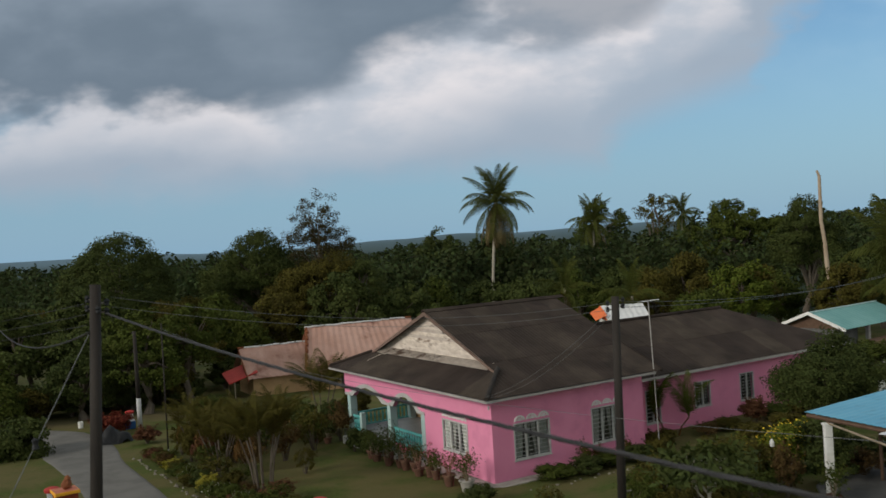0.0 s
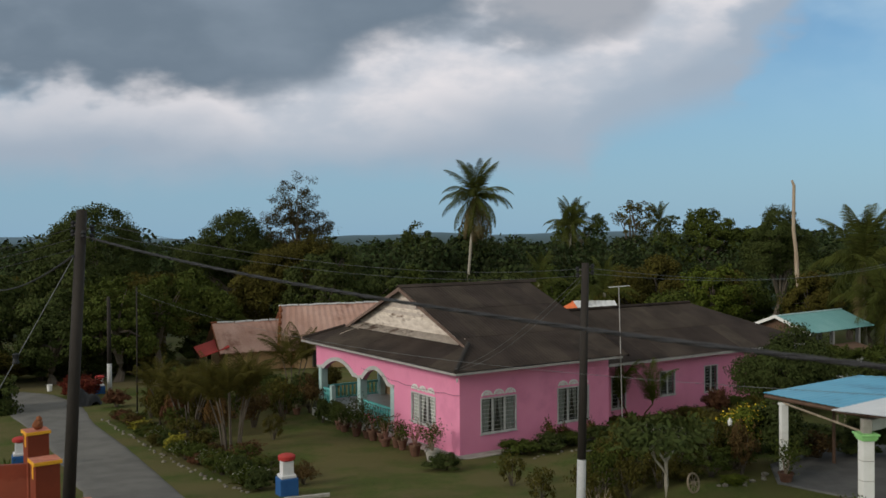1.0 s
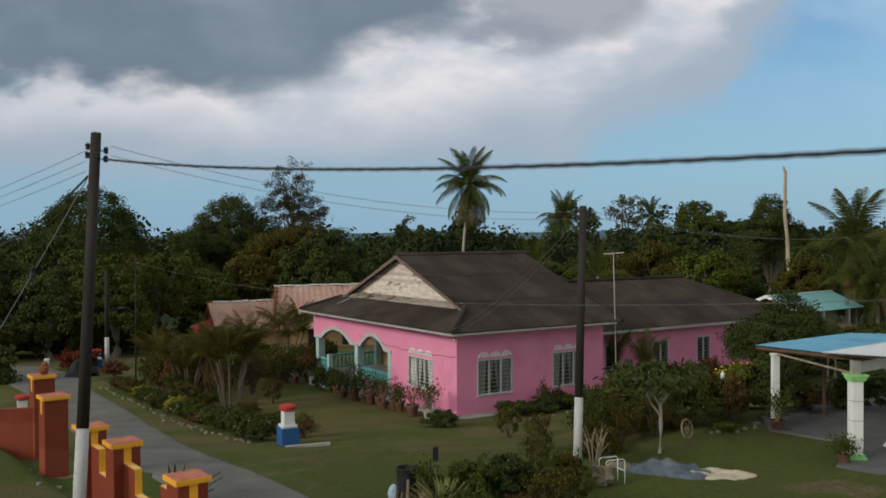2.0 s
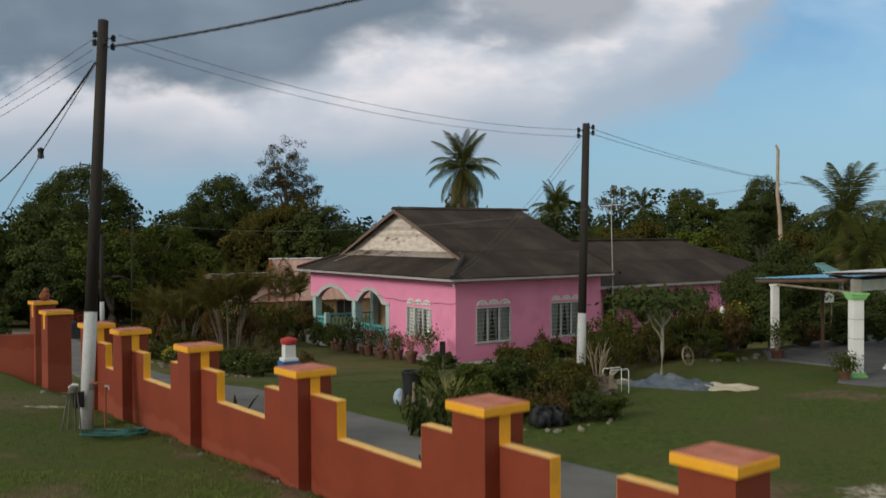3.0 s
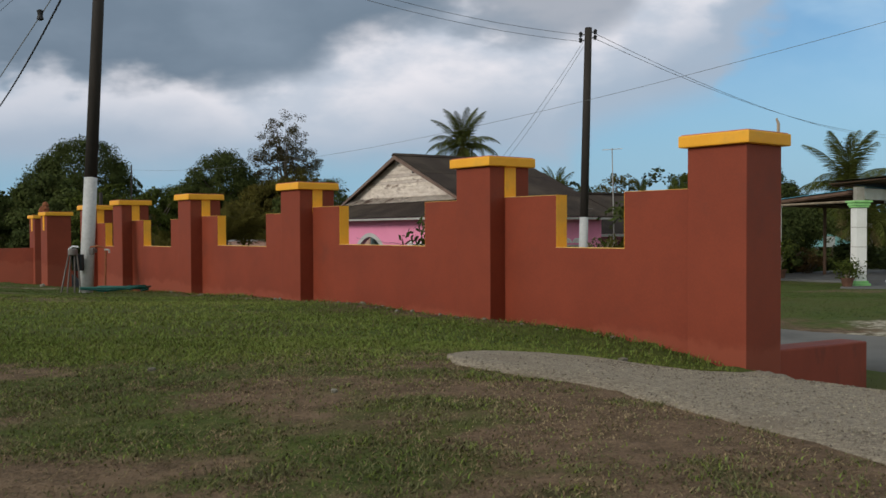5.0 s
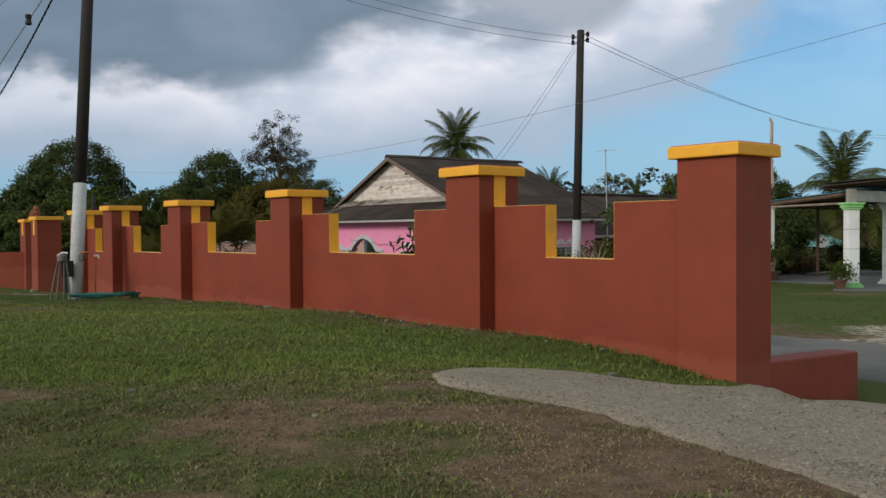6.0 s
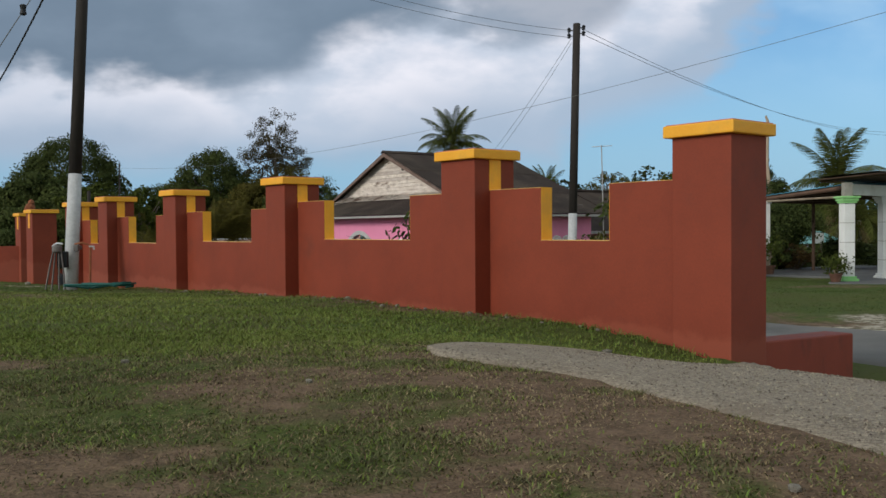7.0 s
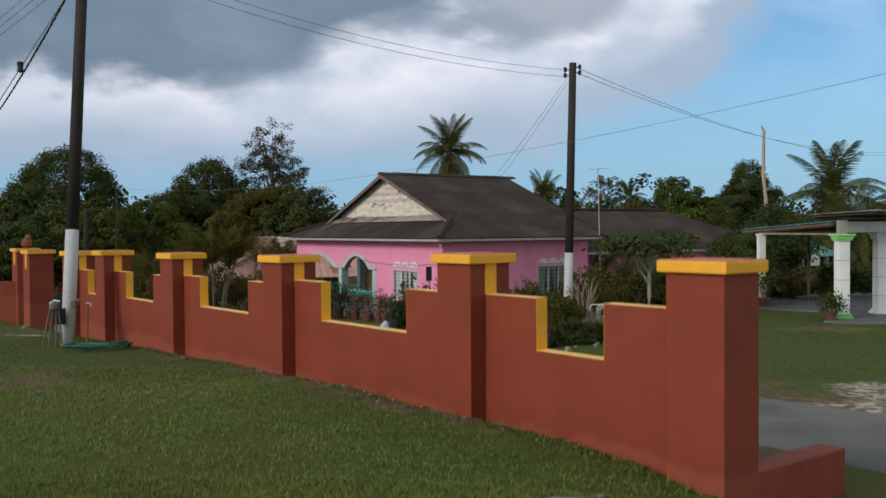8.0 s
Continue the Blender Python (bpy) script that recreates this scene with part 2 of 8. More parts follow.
M["tan"] = surf("tan_house_wall", (0.48, 0.30, 0.15), (0.58, 0.38, 0.21), 1, 25, 0.8, 0.2, 0.005, stain=(0.3, 0.19, 0.1), stain_scale=0.8)
M["red_awning"] = surf("red_awning_sheet", (0.42, 0.035, 0.028), (0.52, 0.05, 0.04), 2, 20, 0.6, 0.1, 0.003)
M["orange_roof"] = surf("orange_roof_sheet", (0.72, 0.15, 0.04), (0.8, 0.2, 0.06), 2, 20, 0.6, 0.1, 0.003)
M["concrete"] = surf("worn_concrete", (0.30, 0.285, 0.26), (0.42, 0.40, 0.37), 2.2, 55, 0.9, 0.5, 0.008, stain=(0.2, 0.18, 0.15), stain_scale=1.5)
M["asphalt"] = surf("pale_worn_asphalt", (0.112, 0.108, 0.101), (0.170, 0.164, 0.154), 0.8, 120, 0.9, 0.5, 0.006, stain=(0.09, 0.085, 0.08), stain_scale=0.6, stain_amt=0.6)
M["drive"] = surf("gravelly_drive", (0.145, 0.118, 0.088), (0.365, 0.313, 0.243), 55.0, 190, 0.95, 1.0, 0.010, stain=(0.20, 0.158, 0.118), stain_scale=2.2, stain_amt=0.6)
M["gravel"] = surf("mixed_gravel", (0.12, 0.099, 0.076), (0.32, 0.272, 0.212), 9, 60, 0.9, 0, 0, island=0.5)
M["slab"] = surf("grey_slab", (0.095, 0.095, 0.096), (0.15, 0.15, 0.15), 1.5, 45, 0.85, 0.3, 0.005, stain=(0.10, 0.095, 0.085), stain_scale=1.2)
M["pole"] = surf("tarred_pole", (0.022, 0.018, 0.016), (0.040, 0.033, 0.029), 3, 40, 0.8, 0.4, 0.006, stretch=(1, 1, 0.15))
M["pole_white"] = surf("whitewashed_pole", (0.38, 0.385, 0.39), (0.52, 0.525, 0.53), 3, 30, 0.8, 0.3, 0.005, stain=(0.20, 0.19, 0.18), stain_scale=3)
M["wire"] = surf("black_cable", (0.022, 0.022, 0.025), (0.04, 0.04, 0.045), 5, 40, 0.6, 0.1, 0.002)
M["wire_thin"] = surf("grey_aluminium_wire", (0.11, 0.115, 0.12), (0.16, 0.165, 0.17), 5, 40, 0.6, 0.1, 0.002)
M["metal"] = surf("dull_iron", (0.11, 0.10, 0.095), (0.2, 0.18, 0.17), 5, 50, 0.5, 0.2, 0.003, metal=0.6)
M["rust"] = surf("rusty_iron", (0.16, 0.055, 0.025), (0.27, 0.10, 0.045), 6, 50, 0.9, 0.5, 0.006)
M["hose"] = surf("green_hose_rubber", (0.008, 0.07, 0.06), (0.014, 0.10, 0.085), 6, 50, 0.45, 0.1, 0.002)
M["post_blue"] = surf("blue_post_paint", (0.018, 0.085, 0.26), (0.03, 0.12, 0.32), 3, 40, 0.6, 0.2, 0.003, stain=(0.03, 0.07, 0.2), stain_scale=3)
M["post_white"] = surf("white_post_paint", (0.60, 0.60, 0.62), (0.72, 0.72, 0.74), 4, 40, 0.6, 0.2, 0.003, stain=(0.42, 0.2, 0.15), stain_scale=4, stain_amt=0.4)
M["post_red"] = surf("red_post_paint", (0.34, 0.026, 0.024), (0.44, 0.045, 0.038), 4, 40, 0.65, 0.2, 0.003, stain=(0.22, 0.05, 0.04), stain_scale=4)
M["lime"] = surf("lime_green_paint", (0.26, 0.58, 0.20), (0.34, 0.68, 0.27), 4, 40, 0.55, 0.2, 0.003)
M["terracotta"] = surf("terracotta", (0.085, 0.042, 0.029), (0.15, 0.073, 0.047), 5, 40, 0.8, 0.3, 0.004, stain=(0.2, 0.14, 0.1), stain_scale=5)
M["plastic"] = surf("black_plastic", (0.012, 0.013, 0.015), (0.025, 0.026, 0.03), 4, 30, 0.62, 0.4, 0.01)
M["tarp"] = surf("slate_blue_tarpaulin", (0.065, 0.085, 0.115), (0.11, 0.135, 0.17), 3, 25, 0.45, 0.5, 0.02, stain=(0.2, 0.2, 0.2), stain_scale=2)
M["sand"] = surf("pale_sand", (0.42, 0.36, 0.26), (0.55, 0.49, 0.38), 3, 90, 0.95, 0.6, 0.015)
M["bag"] = surf("pale_blue_bag", (0.33, 0.45, 0.60), (0.48, 0.60, 0.74), 6, 30, 0.5, 0.4, 0.01)
M["stone"] = surf("garden_stone", (0.13, 0.115, 0.09), (0.26, 0.24, 0.20), 5, 40, 0.9, 0.5, 0.01, rand=0.2)
M["wood"] = surf("grey_weathered_wood", (0.20, 0.155, 0.11), (0.33, 0.27, 0.20), 4, 40, 0.85, 0.5, 0.008, stretch=(1, 1, 0.2))
M["stem"] = surf("reddish_stem", (0.20, 0.10, 0.075), (0.32, 0.17, 0.13), 4, 30, 0.8, 0.4, 0.006)
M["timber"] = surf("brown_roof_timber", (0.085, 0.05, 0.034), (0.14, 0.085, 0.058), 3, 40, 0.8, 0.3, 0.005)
M["bark"] = surf("grey_brown_bark", (0.075, 0.06, 0.045), (0.15, 0.125, 0.10), 4, 30, 0.9, 0.8, 0.02, stretch=(1, 1, 0.3))
M["pale_bark"] = surf("pale_bark", (0.28, 0.25, 0.20), (0.42, 0.385, 0.33), 4, 30, 0.85, 0.5, 0.01, stretch=(1, 1, 0.4))
M["snag"] = surf("bleached_dead_trunk", (0.30, 0.22, 0.155), (0.46, 0.37, 0.28), 1.5, 20, 0.85, 0.5, 0.02, stretch=(1, 1, 0.2))


def leafy(name, a, b, isl=0.22, trans=0.22):
    return surf(name, a, b, 0.35, 6, 0.85, 0, 0, island=isl, spec=0.12, trans=trans)


M["leaf_dark"] = leafy("dark_foliage", (0.038, 0.052, 0.015), (0.072, 0.089, 0.024))
M["leaf"] = leafy("green_foliage", (0.043, 0.059, 0.0113), (0.083, 0.101, 0.0194))
M["leaf_mid"] = leafy("mid_green_foliage", (0.057, 0.081, 0.0113), (0.107, 0.130, 0.0194))
M["leaf_light"] = leafy("light_green_foliage", (0.081, 0.108, 0.0137), (0.148, 0.165, 0.0226))
M["leaf_olive"] = leafy("olive_foliage", (0.055, 0.050, 0.0105), (0.097, 0.083, 0.0169))
M["leaf_umber"] = leafy("umber_foliage", (0.040, 0.036, 0.016), (0.068, 0.056, 0.024))
M["leaf_brown"] = leafy("brownish_foliage", (0.075, 0.046, 0.018), (0.12, 0.075, 0.028))
M["leaf_red"] = leafy("reddish_foliage", (0.095, 0.044, 0.024), (0.145, 0.064, 0.034))
M["leaf_crimson"] = leafy("deep_red_foliage", (0.105, 0.022, 0.014), (0.17, 0.036, 0.022))
M["leaf_orange"] = leafy("orange_dry_fronds", (0.13, 0.065, 0.02), (0.19, 0.10, 0.03))
M["leaf_yellow"] = leafy("yellow_green_foliage", (0.24, 0.22, 0.03), (0.36, 0.32, 0.05))
M["pandan"] = leafy("variegated_blade", (0.16, 0.17, 0.05), (0.30, 0.29, 0.13))
M["flower_yellow"] = leafy("yellow_flowers", (0.62, 0.42, 0.03), (0.75, 0.55, 0.06), 0.2)
M["flower_white"] = leafy("white_flowers", (0.55, 0.53, 0.47), (0.70, 0.68, 0.62), 0.2)
M["flower_pink"] = leafy("pink_flowers", (0.55, 0.13, 0.22), (0.70, 0.22, 0.32), 0.2)
M["frond"] = leafy("palm_frond", (0.040, 0.050, 0.0105), (0.085, 0.094, 0.0194), 0.3)
M["frond_dry"] = leafy("dry_palm_frond", (0.10, 0.075, 0.035), (0.17, 0.13, 0.065), 0.3)
M["far_leaf"] = leafy("far_woods_foliage", (0.026, 0.040, 0.0145), (0.050, 0.064, 0.0218), 0.45)
M["grass_green"] = leafy("green_grass_blades", (0.104, 0.140, 0.028), (0.196, 0.226, 0.054), 0.5, 0.2)
M["grass_deep"] = leafy("deep_green_grass_blades", (0.046, 0.074, 0.016), (0.098, 0.124, 0.032), 0.5, 0.2)
M["grass_olive"] = leafy("olive_grass_blades", (0.082, 0.086, 0.036), (0.165, 0.156, 0.076), 0.5, 0.2)
M["grass_dry"] = leafy("dry_grass_blades", (0.125, 0.088, 0.052), (0.285, 0.208, 0.128), 0.5, 0.2)


def glass_mat():
    m = bpy.data.materials.new("window_glass")
    m.use_nodes = True
    b = m.node_tree.nodes["Principled BSDF"]
    b.inputs["Base Color"].default_value = (0.9, 0.94, 0.94, 1)
    b.inputs["Roughness"].default_value = 0.06
    b.inputs["Transmission Weight"].default_value = 1.0
    b.inputs["IOR"].default_value = 1.45
    return m


M["glass"] = glass_mat()

# ---------------- the lie of the land ----------------
W0, WU, WN = np.array([1.271, 5.12]), np.array([-0.576, 0.8174]), np.array([0.8174, 0.576])   # boundary wall: start, along, away
FACE = np.array([-2.1196, 9.909]) + 0.05 * WN                                                # a point of the pillars' front plane
KY = [-60, 3, 6, 10, 14, 20, 26, 32, 50, 80, 150, 400, 3000]
KZ = [0.6, 0.6, 0.6, 0.62, 0.62, 0.42, -0.28, -0.82, -1.4, -3, -7.5, -12, -9]


def sstep(a, b, x):
    t = np.clip((x - a) / (b - a), 0, 1)
    return t * t * (3 - 2 * t)


def ground_z(x, y):
    """Height of the land at plan places (arrays or numbers)."""
    x, y = np.asarray(x, float), np.asarray(y, float)
    s = (x - W0[0]) * WU[0] + (y - W0[1]) * WU[1]
    v = (x - FACE[0]) * WN[0] + (y - FACE[1]) * WN[1]
    zf = np.interp(y, KY, KZ)
    zr = np.interp(y, [14, 20, 26, 29, 33, 36], [0.62, 0.42, 0.38, 0.05, -0.75, -0.95])
    zf = zf + (np.maximum(zr, zf) - zf) * sstep(4.0, 8.0, x) * sstep(60, 40, y)
    zf = zf + 26 * sstep(240, 600, x) * sstep(1600, 700, y) * sstep(200, 700, y)
    zf = zf + sstep(1300, 2700, y) * (16 + 9 * np.sin(x * 0.0031 + 0.7) + 6 * np.sin(x * 0.0083 + 2.1) + 3 * np.sin(x * 0.021))
    # the drive slopes off along the kerb block
    zf = zf + sstep(-0.24, -0.42, s) * sstep(-5.0, -2.5, s) * np.interp(v, [0.0, 0.45, 1.8, 2.1], [0.15, 0.15, -0.02, 0.0])
    zl = 1.07 - 0.03 * np.clip(s - 4, 0, None) + 0.12 * sstep(0.3, 3, -v) - 0.13 * np.exp(-((s + 0.6) / 0.7) ** 2 - (v / 1.2) ** 2)
    k = sstep(0.45, 0.05, v)
    k = (k + (sstep(0.5, -1.1, v) - k) * sstep(-0.5, -1.1, s)) * sstep(34, 22, s)
    near = sstep(45, 35, np.abs(x)) * sstep(90, 70, y)
    return zf + (zl - zf) * k + near * (0.012 * np.sin(x * 1.7 + 0.6 * y) + 0.010 * np.sin(y * 2.3 - x * 0.9))


def patchy(x, y, scale, seed, octaves=4):
    """Smooth random unevenness of the land's cover, about -1 to 1."""
    g = np.random.default_rng(seed).uniform(-1, 1, (64, 64))
    out, amp = 0.0, 0.62
    for k in range(octaves):
        px, py = x * scale * 2.1 ** k + 17.3 * k, y * scale * 2.1 ** k + 5.1 * k
        i, j = np.floor(px).astype(int), np.floor(py).astype(int)
        fx, fy = px - i, py - j
        fx, fy = fx * fx * (3 - 2 * fx), fy * fy * (3 - 2 * fy)
        i, j, i1, j1 = i % 64, j % 64, (i + 1) % 64, (j + 1) % 64
        out = out + amp * ((g[i, j] * (1 - fx) + g[i1, j] * fx) * (1 - fy) + (g[i, j1] * (1 - fx) + g[i1, j1] * fx) * fy)
        amp *= 0.7
    return out


def worn_zone(x, y):
    """The broad worn part of the lawn before the wall, 0 to 1."""
    return sstep(4.7, 2.9, y + 0.9 * patchy(x * 0.7, y, 1.1, 53)) * sstep(6.5, 4.0, np.abs(x + 0.5))


def dryness(x, y):
    """How dry and worn the lawn is, 0 to 1."""
    x, y = np.asarray(x, float), np.asarray(y, float)
    d = worn_zone(x, y) * np.clip(0.62 + 0.62 * patchy(x * 0.8, y, 1.5, 41) + 0.62 * patchy(x, y * 1.4, 4.2, 45, 3) + 0.25 * sstep(2.6, 1.4, y), 0, 1)
    blot = 0.55 * sstep(0.30, 0.75, patchy(x, y, 0.45, 43)) * sstep(40, 20, y)
    # litter and bare soil along the wall's foot
    v = (x - FACE[0]) * WN[0] + (y - FACE[1]) * WN[1]
    s = (x - W0[0]) * WU[0] + (y - W0[1]) * WU[1]
    foot = sstep(-0.75, -0.05, v) * sstep(0.5, 0.2, v) * sstep(0.3, 1.5, s) * sstep(13, 9, s) * (0.55 + 0.6 * patchy(x, y, 2.2, 47))
    # trodden gravelly strip along the lane's far edge
    lane = sstep(4.6, 5.0, v) * sstep(6.7, 5.4, v) * sstep(6, 3, s) * (0.62 + 0.5 * patchy(x, y, 1.9, 49))
    return np.clip(np.maximum(np.maximum(d, blot), np.maximum(foot, lane)), 0.03, 0.97)


def gz(x, y):
    return float(ground_z(x, y))


# ---------------- mesh helpers ----------------


def part(name, bm, material, parent=None, label=""):
    me = bpy.data.meshes.new(name)
    if isinstance(bm, tuple):
        me.from_pydata(np.asarray(bm[0]).tolist(), [], np.asarray(bm[1]).tolist())
    else:
        bmesh.ops.recalc_face_normals(bm, faces=bm.faces[:])
        bm.to_mesh(me)
        bm.free()
    me.materials.append(material)
    ob = new(name, me)
    if parent is not None:
        ob.parent = parent
    if label:
        tagged(ob, label)
    return ob


def thing(name, m, label, category, group="", kind=""):
    ob = new(name)
    ob.empty_display_size = 0.2
    ob.matrix_world = m
    return tagged(ob, label, category, group, kind)


def box(bm, x0, x1, y0, y1, z0, z1, bevel=0.0):
    r = bmesh.ops.create_cube(bm, size=1.0, matrix=Matrix.Translation(((x0 + x1) / 2, (y0 + y1) / 2, (z0 + z1) / 2)) @ Matrix.Diagonal((abs(x1 - x0), abs(y1 - y0), abs(z1 - z0), 1)))
    if bevel:
        es = list({e for v in r["verts"] for e in v.link_edges})
        bmesh.ops.bevel(bm, geom=es, offset=bevel, segments=2, affect="EDGES", profile=0.6)
    return bm


def abox(*a, bevel=0.0):
    return box(bmesh.new(), *a, bevel=bevel)


def tube(bm, pts, radii, seg=8, cap=True):
    """A round tube along pts with the given radii."""
    rings = []
    pts = [Vector(p) for p in pts]
    up = Vector((0, 0, 1))
    for i, p in enumerate(pts):
        d = (pts[min(i + 1, len(pts) - 1)] - pts[max(i - 1, 0)]).normalized()
        side = d.cross(up)
        if side.length < 0.05:
            side = d.cross(Vector((1, 0, 0)))
        side.normalize()
        oth = side.cross(d)
        r = radii[i] if hasattr(radii, "__len__") else radii
        rings.append([bm.verts.new(p + side * (r * math.cos(a)) + oth * (r * math.sin(a))) for a in (2 * math.pi * k / seg for k in range(seg))])
    for a, b in zip(rings, rings[1:]):
        for k in range(seg):
            bm.faces.new((a[k], a[(k + 1) % seg], b[(k + 1) % seg], b[k]))
    if cap:
        bm.faces.new(rings[0][::-1])
        bm.faces.new(rings[-1])
    return bm


def lathe(bm, prof, seg=20, cx=0.0, cy=0.0):
    rings = [[bm.verts.new((cx + r * math.cos(2 * math.pi * k / seg), cy + r * math.sin(2 * math.pi * k / seg), z)) for k in range(seg)] for r, z in prof]
    for a, b in zip(rings, rings[1:]):
        for k in range(seg):
            bm.faces.new((a[k], a[(k + 1) % seg], b[(k + 1) % seg], b[k]))
    bm.faces.new(rings[0][::-1])
    bm.faces.new(rings[-1])
    return bm


def prism(bm, outline, to3, d0, d1):
    """A flat outline (list of 2D points) given depth; to3(p, q, d) lays it into space."""
    a = [bm.verts.new(to3(p, q, d0)) for p, q in outline]
    b = [bm.verts.new(to3(p, q, d1)) for p, q in outline]
    bm.faces.new(a)
    bm.faces.new(b[::-1])
    for k in range(len(a)):
        j = (k + 1) % len(a)
        bm.faces.new((a[k], b[k], b[j], a[j]))
    return bm


def strip_roof(bm, xs, lo, hi, rows, thick, wave=0.008):
    """A corrugated sheet: for each x a line from lo(x) to hi(x), raised by turns; with thickness."""
    top, bot = [], []
    for i, x in enumerate(xs):
        a, b = Vector(lo(x)), Vector(hi(x))
        w = wave * (1 if i % 2 else -1)
        top.append([bm.verts.new(a.lerp(b, k / rows) + Vector((0, 0, w))) for k in range(rows + 1)])
        bot.append([bm.verts.new(a.lerp(b, k / rows) + Vector((0, 0, w - thick))) for k in (0, rows)])
    for i in range(len(xs) - 1):
        for k in range(rows):
            bm.faces.new((top[i][k], top[i + 1][k], top[i + 1][k + 1], top[i][k + 1]))
        bm.faces.new((bot[i][0], bot[i][1], bot[i + 1][1], bot[i + 1][0]))
        bm.faces.new((top[i][0], bot[i][0], bot[i + 1][0], top[i + 1][0]))
        bm.faces.new((top[i][rows], top[i + 1][rows], bot[i + 1][1], bot[i][1]))
    return bm




def leaves(P, size, aspect=0.5, droop=0.0, seed=0, out=None):
    """Leaf blades (four-cornered) at the places P, pointing anyhow, or along out."""
    r = np.random.default_rng(seed)
    n = len(P)
    d = r.normal(size=(n, 3))
    side = r.normal(size=(n, 3))
    if out is not None:
        # blades lie across the outward direction, as in a crown that seeks the light
        side = out / (np.linalg.norm(out, axis=1, keepdims=True) + 1e-9) + 0.5 * side
        d = np.cross(side, d)
    d[:, 2] -= droop
    d /= np.linalg.norm(d, axis=1, keepdims=True) + 1e-9
    s = np.cross(d, side)
    s /= np.linalg.norm(s, axis=1, keepdims=True) + 1e-9
    L = (size * r.uniform(0.6, 1.35, n))[:, None]
    V = np.stack([P - d * L * 0.5, P + s * L * aspect * 0.5, P + d * L * 0.5, P - s * L * aspect * 0.5], 1).reshape(-1, 3)
    F = np.arange(4 * n).reshape(-1, 4)
    return V, F


def crown_points(radii, clumps, per, spread, seed, hollow=0.55, flat=0.7, low=-0.6, lumpy=1.0):
    """Places of leaves in clumps near the skin of an uneven ellipsoid."""
    r = np.random.default_rng(seed)
    c = r.normal(size=(clumps * 3, 3))
    c /= np.linalg.norm(c, axis=1, keepdims=True)
    c = c[c[:, 2] > low][:clumps]
    q = 0.82 + 0.10 * (1 - lumpy) + lumpy * (0.22 * np.sin(c[:, 0] * 3.1 + seed) * np.cos(c[:, 1] * 2.7 - seed) + 0.12 * np.sin(c[:, 2] * 5 + 2 * seed))
    rad = q * (hollow + (1 - hollow) * r.uniform(0, 1, len(c)) ** 0.3)
    C = c * rad[:, None]
    P = np.repeat(C * np.array(radii), per, 0)
    ball = r.normal(size=P.shape)
    ball *= (1.5 * r.uniform(0.05, 1, len(P)) ** 0.45 / np.linalg.norm(ball, axis=1))[:, None]
    P = P + ball * np.array([spread, spread, spread * flat]) * np.repeat(r.uniform(0.6, 1.3, len(c)), per)[:, None]
    return P, C * np.array(radii)

# ---------------- ground, road, drive ----------------


